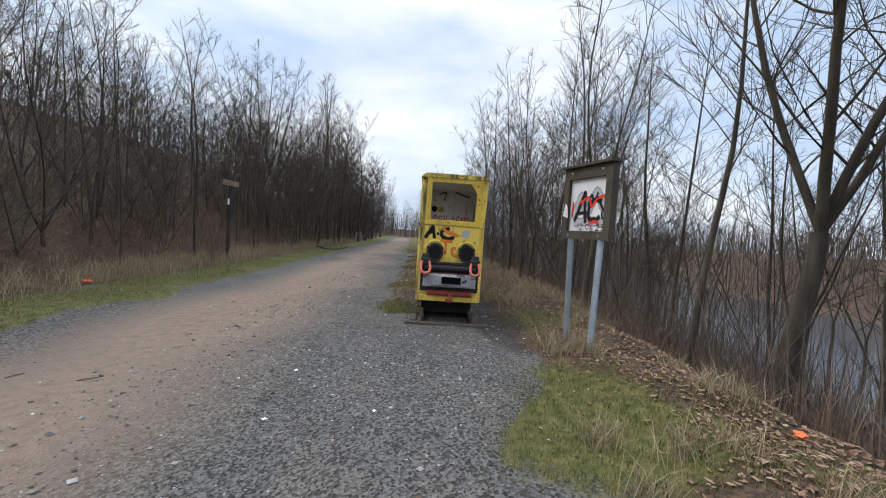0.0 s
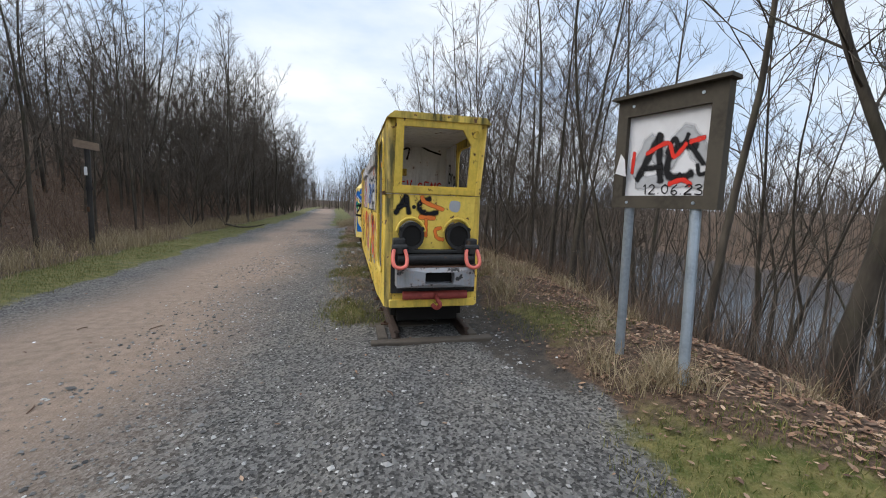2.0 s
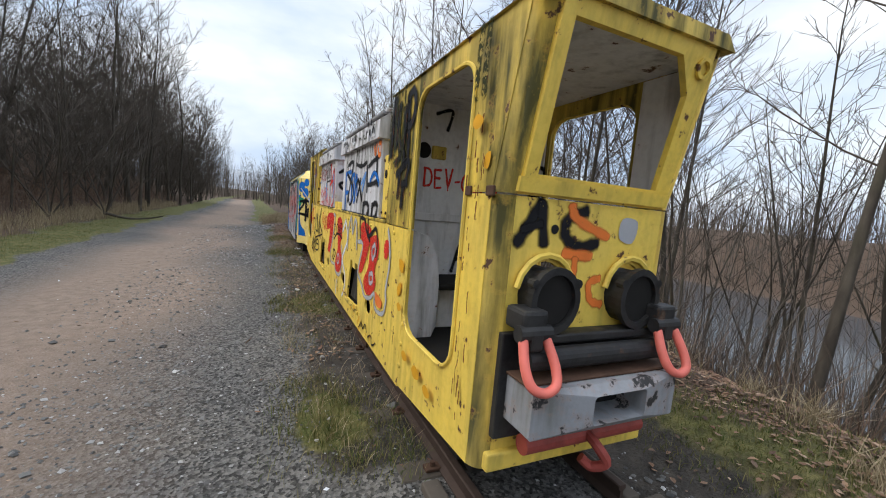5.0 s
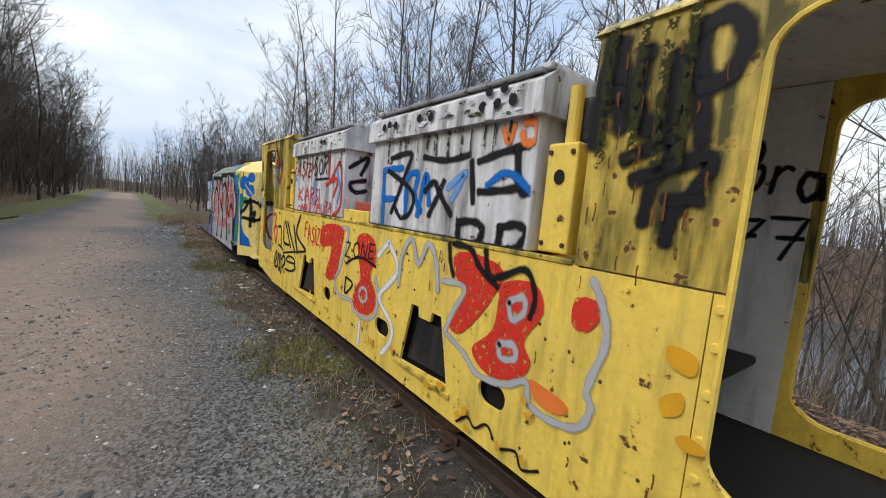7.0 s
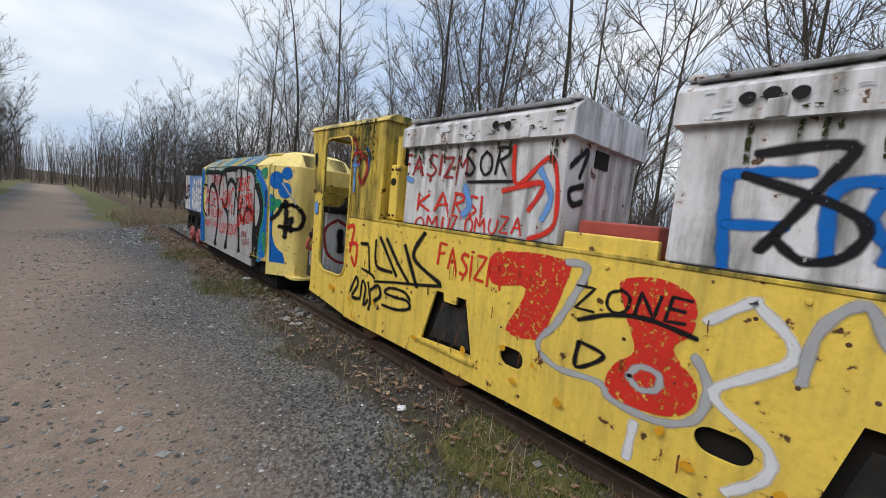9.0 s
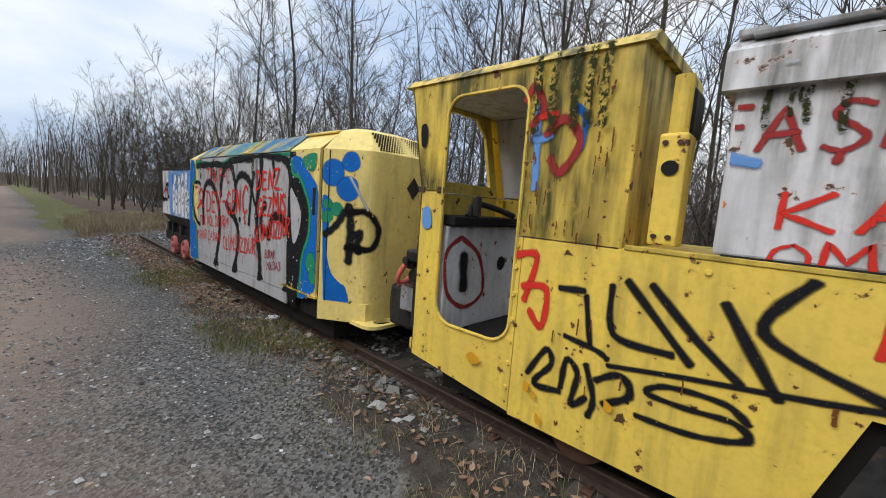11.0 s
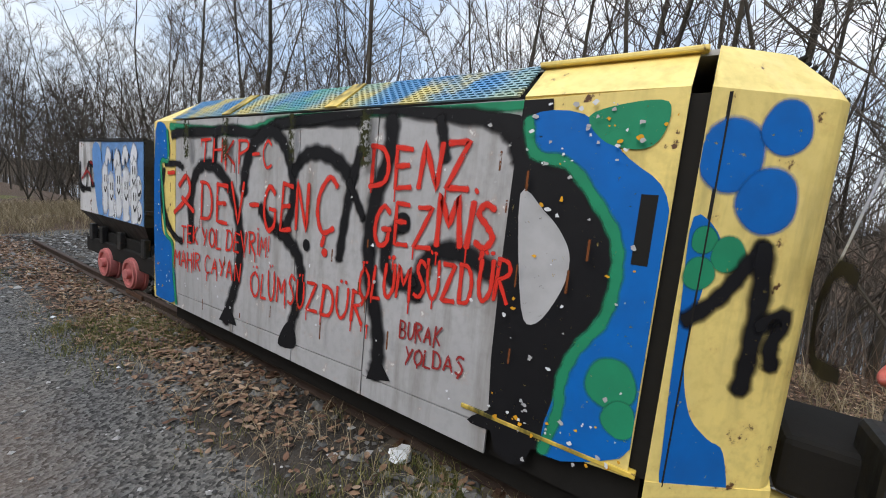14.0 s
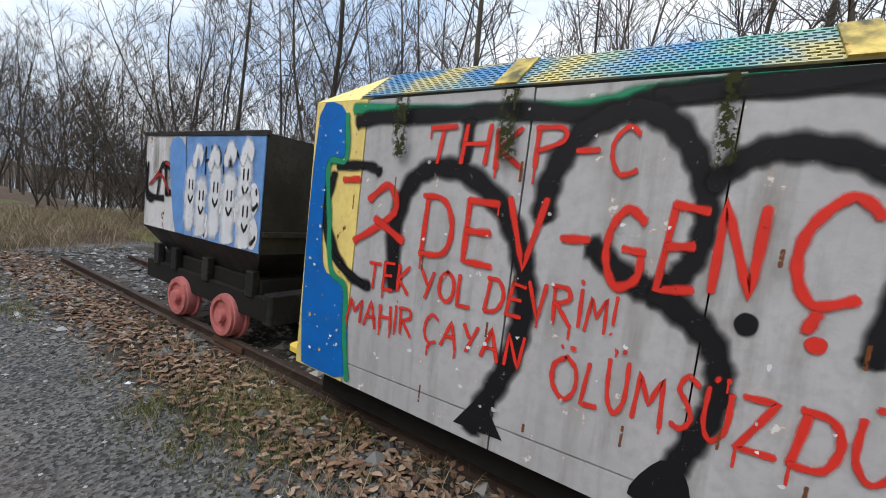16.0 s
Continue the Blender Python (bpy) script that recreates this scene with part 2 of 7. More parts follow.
def ground_material():
    m, n, l, b = material("ground_surface", 0.92)

    def mask(name):
        a = n.new("ShaderNodeAttribute")
        a.attribute_name = name
        return a.outputs["Fac"]

    fine, mid, big = noise_node(n, l, 60, 8, rough=0.7), noise_node(n, l, 9, 6), noise_node(n, l, 1.3, 5)
    vor = n.new("ShaderNodeTexVoronoi")
    vor.inputs["Scale"].default_value = 55
    co = n.new("ShaderNodeTexCoord")
    l.new(co.outputs["Object"], vor.inputs["Vector"])
    tone = n.new("ShaderNodeRGBToBW")
    l.new(vor.outputs["Color"], tone.inputs["Color"])
    grit = blend(n, l, 0.6, ramp(n, l, fine, 0.36, 0.68, (0.018, 0.018, 0.017), (0.205, 0.200, 0.190)), blend(n, l, 1.0, ramp(n, l, tone.outputs["Val"], 0.25, 0.78), (0.235, 0.229, 0.218), "MULTIPLY"))
    grit = blend(n, l, 1.0, grit, ramp(n, l, big, 0.3, 0.7, (0.80, 0.80, 0.82), (1.12, 1.08, 1.02)), "MULTIPLY")
    sand = blend(n, l, ramp(n, l, mid, 0.35, 0.7), (0.275, 0.205, 0.155), (0.185, 0.138, 0.104))
    sand = blend(n, l, ramp(n, l, fine, 0.55, 0.72), sand, (0.36, 0.29, 0.235))
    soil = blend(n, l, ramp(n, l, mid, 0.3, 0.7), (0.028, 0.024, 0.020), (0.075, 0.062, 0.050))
    moss = blend(n, l, ramp(n, l, mid, 0.38, 0.66), (0.055, 0.070, 0.012), (0.16, 0.14, 0.05))
    moss = blend(n, l, ramp(n, l, fine, 0.5, 0.75), moss, (0.17, 0.145, 0.07))
    leaf = blend(n, l, ramp(n, l, noise_node(n, l, 24, 6, rough=0.65), 0.35, 0.68), (0.040, 0.026, 0.018), (0.14, 0.09, 0.058))

    def edge(name, lo=0.42, hi=0.58, amount=0.35):
        v = blend(n, l, amount, mask(name), mid, "OVERLAY")
        return ramp(n, l, v, lo, hi)

    col = blend(n, l, edge("sand", 0.2, 0.75, 0.6), grit, sand)
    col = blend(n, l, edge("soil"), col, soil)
    col = blend(n, l, edge("leaf"), col, leaf)
    col = blend(n, l, edge("moss"), col, moss)
    l.new(col, b.inputs["Base Color"])
    bump(n, l, b, blend(n, l, 0.5, fine, vor.outputs["Distance"]), 1.0, 0.018)
    return m


M["ground"] = ground_material()


def water_material():
    m, n, l, b = material("still_water", 0.12)
    b.inputs["Base Color"].default_value = (0.05, 0.06, 0.07, 1)
    bump(n, l, b, noise_node(n, l, 3, 4), 0.08, 0.02)
    return m


M["water"] = water_material()


# ---- mesh helpers ----
# true lengths and heights of the two locomotives, against the ones that their parts are drawn in
LOCO_Y = ((-9, 0, 0.27, 0.94, 1.94, 3.05, 3.415, 3.86, 4.17, 4.84, 5.20, 5.5, 6.12, 7.02, 16.02), (-9.08, -0.08, 0.20, 0.955, 1.85, 3.06, 3.47, 4.02, 4.31, 5.00, 5.53, 5.88, 6.45, 7.31, 16.31))
LOCO_Z = ((0, 0.42, 0.64, 0.94, 1.355, 1.59, 1.985, 2.3, 3.3), (0, 0.415, 0.645, 0.925, 1.390, 1.625, 2.055, 2.375, 3.375))
CAR_Y = ((0, 7.66, 8.06, 8.22, 8.72, 10.02, 10.67, 11.85, 12.26, 20), (0.34, 8, 8.37, 8.49, 8.98, 10.24, 10.71, 11.88, 12.28, 20.02))


def true_size(top, co):
    if top.name == "mine_locomotive":
        return co.x, float(np.interp(co.y, *LOCO_Y)), float(np.interp(co.z, *LOCO_Z))
    if top.name == "battery_locomotive":
        return co.x, float(np.interp(co.y, *CAR_Y)), co.z
    return co


def mesh_object(name, bm, mat, parent=None, label="", smooth=False):
    top = parent
    while top and top.parent:
        top = top.parent
    if top:
        for v in bm.verts:
            v.co = true_size(top, v.co)
    me = bpy.data.meshes.new(name)
    bmesh.ops.recalc_face_normals(bm, faces=bm.faces)
    bm.to_mesh(me)
    bm.free()
    me.materials.append(M[mat] if isinstance(mat, str) else mat)
    if smooth:
        me.polygons.foreach_set("use_smooth", [True] * len(me.polygons))
    ob = new(name, me)
    if parent:
        ob.parent = parent
    if label:
        tagged(ob, label)
    return ob


def part(name, bm, mat, parent, label="", smooth=False):
    return mesh_object(name, bm, mat, parent, label, smooth)


def thing(name, label, category, group="", at=(0, 0, 0)):
    ob = new(name)
    ob.location = at
    return tagged(ob, label, category, group)


def box(x0, x1, y0, y1, z0, z1, bevel=0.0, bm=None, segments=2):
    own = bmesh.new()
    bmesh.ops.create_cube(own, size=1.0)
    bmesh.ops.transform(own, verts=own.verts, matrix=Matrix.Translation(((x0 + x1) / 2, (y0 + y1) / 2, (z0 + z1) / 2)) @ Matrix.Diagonal((abs(x1 - x0), abs(y1 - y0), abs(z1 - z0), 1)))
    if bevel:
        bmesh.ops.bevel(own, geom=own.edges[:], offset=bevel, segments=segments, profile=0.5, affect="EDGES")
    return merge(bm, own)


def merge(bm, own):
    if bm is None:
        return own
    me = bpy.data.meshes.new("joined")
    own.to_mesh(me)
    own.free()
    bm.from_mesh(me)
    bpy.data.meshes.remove(me)
    return bm


def tube(a, b, r0, r1=None, seg=16, bm=None, caps=True, bevel=0.0):
    a, b = Vector(a), Vector(b)
    own = bmesh.new()
    bmesh.ops.create_cone(own, cap_ends=caps, segments=seg, radius1=r0, radius2=r0 if r1 is None else r1, depth=(b - a).length)
    if bevel:
        bmesh.ops.bevel(own, geom=[e for e in own.edges if len(e.link_faces) == 2 and any(len(f.verts) > 4 for f in e.link_faces)], offset=bevel, segments=2, profile=0.5, affect="EDGES")
    bmesh.ops.transform(own, verts=own.verts, matrix=Matrix.Translation((a + b) / 2) @ (b - a).to_track_quat("Z", "Y").to_matrix().to_4x4())
    return merge(bm, own)


def rounded(u0, u1, v0, v1, r, n=5):
    """A rectangle with round corners, as a loop of (u, v)."""
    rs = r if isinstance(r, (tuple, list)) else (r,) * 4
    out = []
    for (cu, cv, a0), q in zip(((u1, v1, 0), (u0, v1, 90), (u0, v0, 180), (u1, v0, 270)), rs):
        su, sv = (-1 if cu == u1 else 1), (-1 if cv == v1 else 1)
        if q <= 0:
            out.append((cu, cv))
            continue
        for k in range(n + 1):
            a = radians(a0 + 90 * k / n)
            out.append((cu + su * q + q * math.cos(a), cv + sv * q + q * math.sin(a)))
    return out


def circle(u, v, r, n=20, ru=None):
    return [(u + (ru or r) * math.cos(2 * math.pi * k / n), v + r * math.sin(2 * math.pi * k / n)) for k in range(n)]


def plate(outer, holes, thick, to_world, bm=None):
    """A flat plate with openings right through it. to_world: (u, v, depth) to a place."""
    own = bmesh.new()
    edges = []
    for loop in (outer, *holes):
        vs = [own.verts.new((u, v, 0)) for u, v in loop]
        edges += [own.edges.new((vs[i], vs[(i + 1) % len(vs)])) for i in range(len(vs))]
    bmesh.ops.triangle_fill(own, use_beauty=True, use_dissolve=False, edges=edges, normal=(0, 0, 1))
    got = bmesh.ops.extrude_face_region(own, geom=own.faces[:])
    for v in [g for g in got["geom"] if isinstance(g, bmesh.types.BMVert)]:
        v.co.z = thick
    for v in own.verts:
        v.co = Vector(to_world(*v.co))
    return merge(bm, own)


def smooth_line(pts, closed=False, steps=5):
    """A soft curve through a few places (Catmull-Rom)."""
    P = [Vector(p) for p in pts]
    n = len(P)
    if n < 3:
        return P
    out = []
    for i in range(n if closed else n - 1):
        p0, p1, p2, p3 = (P[(i + k) % n] if closed else P[min(max(i + k, 0), n - 1)] for k in (-1, 0, 1, 2))
        for s in range(steps):
            t = s / steps
            out.append(0.5 * (2 * p1 + (p2 - p0) * t + (2 * p0 - 5 * p1 + 4 * p2 - p3) * t * t + (3 * p1 - p0 - 3 * p2 + p3) * t ** 3))
    return out if closed else out + [P[-1]]


def sweep(pts, r, seg=8, bm=None, r_end=None, closed=False):
    """A round bar along a line of places."""
    P = [Vector(p) for p in pts]
    own = bmesh.new()
    rings = []
    n = len(P)
    for i, p in enumerate(P):
        d = ((P[(i + 1) % n] - P[i - 1]) if closed else (P[min(i + 1, n - 1)] - P[max(i - 1, 0)])).normalized()
        u = d.orthogonal().normalized() if not rings else (last - d * last.dot(d)).normalized()
        last = u
        w = d.cross(u)
        q = r if r_end is None else r + (r_end - r) * i / max(1, n - 1)
        rings.append([own.verts.new(p + (u * math.cos(a) + w * math.sin(a)) * q) for a in (2 * math.pi * k / seg for k in range(seg))])
    for a, b in zip(rings, rings[1:] + ([rings[0]] if closed else [])):
        for k in range(seg):
            own.faces.new((a[k], a[(k + 1) % seg], b[(k + 1) % seg], b[k]))
    if not closed:
        own.faces.new(rings[0][::-1])
        own.faces.new(rings[-1])
    return merge(bm, own)


def from_arrays(name, verts, faces, mat, kind="stuff", label="", category="", parent=None):
    me = bpy.data.meshes.new(name)
    me.from_pydata(verts, [], faces)
    me.materials.append(M[mat])
    ob = new(name, me)
    if parent:
        ob.parent = parent
    return tagged(ob, label, category, "", kind)


# ---- ground ----
def smoothstep(a, b, x):
    t = np.clip((np.asarray(x, float) - a) / (b - a), 0, 1)
    return t * t * (3 - 2 * t)


def fuzz(x, y, s, seed=0):
    """Cheap smooth noise in -1..1 for arrays."""
    x, y = np.asarray(x, float) * s, np.asarray(y, float) * s
    return (np.sin(x * 1.7 + 1.3 * np.sin(y * 1.1 + seed)) + np.sin(y * 1.9 + 1.7 * np.sin(x * 0.9 + seed * 2.1)) + np.sin((x + y) * 1.3 + seed * 3.7)) / 3


def path_mid(y):
    """The path swings a little as it goes away."""
    y = np.asarray(y, float)
    return -3.3 - 0.25 * smoothstep(5, 25, y) - 1.2 * smoothstep(28, 70, y)


def ground_z(x, y):
    x, y = np.asarray(x, float), np.asarray(y, float)
    left = path_mid(y) - 3.1
    bank = np.clip(left - x, 0, None)
    z = 0.10 * smoothstep(1.2, 3.0, path_mid(y) - x) + 0.12 * smoothstep(0, 1.6, bank) + np.where(bank > 1.0, (bank - 1.0) * 0.46, 0) * (1 - 0.35 * smoothstep(12, 30, bank)) * (1 - 0.85 * smoothstep(35, 75, y))
    z = z + 0.10 * smoothstep(-1.3, -0.6, x) * (1 - smoothstep(30, 40, y))
    rise = 0.16 * smoothstep(0.8, 1.7, x) * (1 - smoothstep(2.2, 3.2, x)) * (1 - smoothstep(2, 5, y)) + 0.30 * np.exp(-((x - 1.6) / 1.8) ** 2 - ((y - 20.5) / 2.2) ** 2)
    drop = np.clip(x - 2.3 - 0.9 * smoothstep(0, 6, y), 0, None)
    fall = np.minimum(drop * 0.42 * smoothstep(0, 1.5, drop), 3.4)
    z = z + rise - fall + 5.0 * smoothstep(30, 46, x)
    rough = 0.012 + 0.05 * smoothstep(0.9, 2.5, x) + 0.10 * smoothstep(0.3, 3, bank)
    return z + rough * (fuzz(x, y, 2.1, 1) + 0.6 * fuzz(x, y, 5.3, 4))


def axis(lo, hi, near_lo, near_hi, step, grow=1.13):
    mid = list(np.arange(near_lo, near_hi, step))
    a, s, q = [], step, near_lo
    while q > lo:
        s *= grow
        q -= s
        a.append(q)
    b, s, q = [], step, mid[-1]
    while q < hi:
        s *= grow
        q += s
        b.append(q)
    return np.array(a[::-1] + mid + b)


gx, gy = axis(-900, 900, -7.5, 4.5, 0.09), axis(-900, 1200, -7.5, 22, 0.13)
GX, GY = np.meshgrid(gx, gy, indexing="ij")
GZ = ground_z(np.clip(GX, -60, 60), GY)
gv = np.stack([GX, GY, GZ], -1).reshape(-1, 3)
ny = len(gy)
gi = (np.arange(len(gx) - 1)[:, None] * ny + np.arange(ny - 1)[None, :]).ravel()
gf = np.stack([gi, gi + ny, gi + ny + 1, gi + 1], -1)
g_me = bpy.data.meshes.new("ground")
g_me.from_pydata(gv.tolist(), [], gf.tolist())
g_me.polygons.foreach_set("use_smooth", [True] * len(g_me.polygons))
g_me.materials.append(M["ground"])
off = GX - path_mid(GY)
wob = 0.25 * fuzz(GX, GY, 1.1, 2) + 0.15 * fuzz(GX, GY, 3.1, 5)
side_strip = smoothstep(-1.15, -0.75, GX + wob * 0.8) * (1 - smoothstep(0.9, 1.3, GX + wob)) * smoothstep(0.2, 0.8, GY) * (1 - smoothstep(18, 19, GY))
right_bank = smoothstep(0.75, 1.25, GX + wob + 1.05 * (1 - smoothstep(-4.3, -1.2, GY)))
masks = {
    "sand": np.exp(-((off - 0.25 + 0.4 * (1 - smoothstep(-8, 10, GY))) / 1.45) ** 2) * (0.85 + 0.35 * fuzz(GX, GY, 0.7, 8)),
    "moss": np.clip(smoothstep(1.5, 2.1, -off + wob) * (1 - smoothstep(2.9, 3.6, -off + wob)) * (0.8 + 0.3 * fuzz(GX, GY, 1.7, 3))
                    + right_bank * (1 - smoothstep(1.5, 2.2, GX + 2 * wob)) * (0.40 + 0.5 * fuzz(GX, GY, 0.9, 6))
                    + side_strip * (GX < -0.3) * smoothstep(0.0, 0.5, fuzz(GX, GY, 1.2, 9)) * 0.9
                    + smoothstep(20, 22, GY) * (1 - smoothstep(0.55, 1.0, np.abs(off - 2.3) + wob)), 0, 1),
    "leaf": np.clip(smoothstep(2.9, 3.5, -off + wob) + smoothstep(1.5, 2.2, GX + 2 * wob) + smoothstep(0.9, 1.3, GX + wob) * 0.70 + smoothstep(18.3, 19.3, GY) * smoothstep(-1.8, -1.2, GX + wob) + smoothstep(66, 74, GY), 0, 1),
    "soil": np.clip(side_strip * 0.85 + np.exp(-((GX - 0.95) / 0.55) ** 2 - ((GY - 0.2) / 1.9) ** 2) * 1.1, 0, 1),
}
for key, val in masks.items():
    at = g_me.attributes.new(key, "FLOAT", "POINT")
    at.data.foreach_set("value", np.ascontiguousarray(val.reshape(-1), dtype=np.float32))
tagged(new("ground", g_me), "grey gravel path with brown worn strip, mossy verges and leaf litter", "ground", "", "structure")
bm = bmesh.new()
bmesh.ops.create_grid(bm, x_segments=2, y_segments=2, size=0.5)
bmesh.ops.transform(bm, verts=bm.verts, matrix=Matrix.Translation((24, 10, -2.95)) @ Matrix.Diagonal((24, 300, 1, 1)))
tagged(mesh_object("water", bm, "water"), "grey still water of a pond below the wooded slope", "water", "", "structure")

# ---- track ----
XC = 0.05
GAUGE = 0.38


def rail(x):
    prof = [(-0.045, 0), (0.045, 0), (0.045, 0.008), (0.010, 0.022), (0.010, 0.066), (0.025, 0.076), (0.025, 0.092), (0.018, 0.098), (-0.018, 0.098), (-0.025, 0.092), (-0.025, 0.076), (-0.010, 0.066), (-0.010, 0.022), (-0.045, 0.008)]
    bm = bmesh.new()
    ends = []
    for y in (-0.12, 17.6):
        ends.append([bm.verts.new((x + u, y, 0.112 + v)) for u, v in prof])
    n = len(prof)
    for k in range(n):
        bm.faces.new((ends[0][k], ends[0][(k + 1) % n], ends[1][(k + 1) % n], ends[1][k]))
    bm.faces.new(ends[0])
    bm.faces.new(ends[1][::-1])
    return bm


track = thing("railway_track", "narrow gauge track of brown rusty rails on old timber sleepers", "railway track")
for sx in (-1, 1):
    part("rail", rail(XC + sx * GAUGE), "rail", track, "rusty brown steel rail")
rng = random.Random(4)
sl = bmesh.new()
box(-0.62, 0.62, -0.085, 0.085, -0.04, 0.045, 0.012, sl, 1)
sleeper0 = None
for k in range(29):
    y = 0.42 + k * 0.61
    if sleeper0 is None:
        sleeper0 = part("sleeper", sl, "sleeper", track)
        ob = sleeper0
    else:
        ob = new("sleeper", sleeper0.data)
        ob.parent = track
    ob.location, ob.rotation_euler = (XC + rng.uniform(-0.04, 0.04), y, 0.062), (0, 0, rng.uniform(-0.04, 0.04))
clip = bmesh.new()
box(-0.045, 0.045, -0.03, 0.03, 0.0, 0.02, 0.004, clip, 1)
tube((0.0, 0, 0.015), (0.0, 0, 0.045), 0.014, seg=8, bm=clip)
clip0 = None
for k in range(29):
    for x in (-GAUGE - 0.075, GAUGE + 0.075):
        if clip0 is None:
            clip0 = part("rail_clip", clip, "rust", track, "rusty bolted rail clip")
            ob = clip0
        else:
            ob = new("rail_clip", clip0.data)
            ob.parent = track
        ob.location = (XC + x, 0.42 + k * 0.61, 0.108)
for y0 in (2.2, 8.1, 13.2):
    part("fishplate", box(XC - GAUGE - 0.034, XC - GAUGE - 0.013, y0, y0 + 0.42, 0.138, 0.185, 0.005), "rust", track, "rusty fishplate joining the rails")
stop = thing("timber_beam", "weathered grey timber beam lying across the track end", "timber")
part("beam", box(-0.60, 0.68, -0.27, -0.15, 0.05, 0.135, 0.012), "sleeper", stop)
for x in (-0.47, 0.5):
    part("chock", box(x - 0.05, x + 0.05, -0.14, 0.30, 0.06, 0.145, 0.012), "sleeper", stop, "short split timber chock")

# ---- yellow locomotive ----
XL, XR = -0.46, 0.56
LEN = 7.02
loco = thing("mine_locomotive", "yellow twin-cab mining locomotive covered in graffiti, peeling paint and rust", "locomotive")


def left_plate(outer, holes, thick=0.02, bm=None, x=XL):
    return plate(outer, holes, thick, lambda u, v, w: (x + w, u, v), bm)


def right_plate(outer, holes, thick=0.02, bm=None):
    return plate(outer, holes, thick, lambda u, v, w: (XR - w, u, v), bm)


def bolt_row(places, axis, r=0.016, h=0.012, mat="yellow", parent=loco):
    for p in places:
        p = Vector(p)
        part("bolt", tube(p, p + Vector(axis) * h, r, r * 0.8, 8), mat, parent)


def cab(flip):
    """One driver's cab. Built for the near end; the other end is its mirror image."""
    F = (lambda y: LEN - y) if flip else (lambda y: y)
    fl = lambda loop: [(F(u), v) for u, v in loop]
    skin = "yellow_algae"
    door = rounded(0.27, 0.90, 0.75, 2.15, (0.12, 0.12, 0.15, 0.15))
    lean = lambda z: -0.16 * max(0.0, (z - 1.59) / 0.70)
    # side plates: lower piece, upper piece in front of and behind the door, all one skin
    for plate_fn, sidename in ((left_plate, "left"), (right_plate, "right")):
        # under and around the door, up to the seams
        d_low = [(0.90, 1.352)] + [(0.90, 0.90)] + [(0.90 - 0.15 + 0.15 * math.cos(a), 0.90 - 0.15 * math.sin(a)) for a in (radians(15 * k) for k in range(1, 7))] \
            + [(0.42 - 0.15 * math.sin(a), 0.90 - 0.15 * math.cos(a)) for a in (radians(15 * k) for k in range(0, 7))] + [(0.27, 1.585)]
        part("door_surround", plate_fn(fl([(0.06, 0.45), (0.94, 0.36), (0.94, 1.352)] + d_low + [(0.06, 1.585)]), []), "yellow", loco, "yellow steel plate below the cab door opening")
        u_front = [(lean(2.27) + 0.06, 2.27), (0.06, 1.592), (0.27, 1.592)] + [(0.27, 2.03)] + [(0.39 - 0.12 * math.cos(a), 2.03 + 0.12 * math.sin(a)) for a in (radians(15 * k) for k in range(1, 7))] \
            + [(0.78 + 0.12 * math.sin(a), 2.03 + 0.12 * math.cos(a)) for a in (radians(15 * k) for k in range(0, 7))] + [(0.90, 1.36), (1.52, 1.36), (1.52, 2.25)]
        part("cab_side", plate_fn(fl(u_front), []), skin, loco, "yellow upper cab side stained by green algae")
        rim = [Vector((0, u, v)) for u, v in fl(door)]
        bm = sweep([(XL - 0.004 if sidename == "left" else XR + 0.004, p.y, p.z) for p in rim], 0.011, 6, closed=True)
        part("door_rim", bm, "yellow", loco, "rounded rim of the door opening")
    # roof
    bm = plate([(XL - 0.015, 2.262), (XR + 0.015, 2.262), (XR - 0.04, 2.325), (XL + 0.06, 2.325)], [], 1.0,
               lambda u, v, w: (u, F(lean(2.30) - 0.01 + (1.55 - lean(2.30) + 0.01) * w), v - 0.015 * w))
    part("cab_roof", bm, skin, loco, "yellow cab roof plate")
    # front: lower plate with lamp openings, rounded corner strips, leaning window frame
    low = plate(rounded(XL + 0.08, XR - 0.08, 0.45, 1.585, 0.0), [circle(-0.20, 1.20, 0.125), circle(0.29, 1.20, 0.125)], 0.02, lambda u, v, w: (u, F(w), v))
    part("front_plate", low, "yellow", loco, "yellow front plate with two lamp openings")
    for sx, xa, xb in ((-1, XL, XL + 0.08), (1, XR, XR - 0.08)):
        arc = [(xb - sx * -0.08 * math.sin(a) * 1.0, 0.08 - 0.08 * math.cos(a)) for a in (radians(18 * k) for k in range(6))]
        bm = bmesh.new()
        for z0, z1, o0, o1 in ((0.45, 1.585, 0, 0), (1.592, 2.27, 0, lean(2.27))):
            lo = [bm.verts.new((u, F(v + o0), z0)) for u, v in arc]
            hi = [bm.verts.new((u, F(v + o1), z1)) for u, v in arc]
            for k in range(5):
                bm.faces.new((lo[k], lo[k + 1], hi[k + 1], hi[k]))
        bmesh.ops.solidify(bm, geom=bm.faces[:], thickness=0.006)
        part("corner_strip", bm, skin if sx < 0 else "yellow", loco, "rounded yellow corner plate", True)
    win = [(XL + 0.16, 1.67), (XR - 0.17, 1.67), (XR - 0.17, 2.06), (XR - 0.27, 2.20), (XL + 0.16, 2.20)]
    frame_loop = [(XL + 0.08, 1.592), (XR - 0.08, 1.592), (XR - 0.08, 2.27), (XL + 0.08, 2.27)]
    part("window_frame", plate(frame_loop, [win], 0.03, lambda u, v, w: (u, F(lean(v) + w), v)), "yellow", loco, "yellow leaning windscreen frame with no glass")
    bm = plate([(XL + 0.07, 1.60), (XR - 0.09, 1.60), (XR - 0.09, 1.655), (XL + 0.07, 1.655)], [], 0.02, lambda u, v, w: (u, F(lean(v) - 0.02 + w), v))
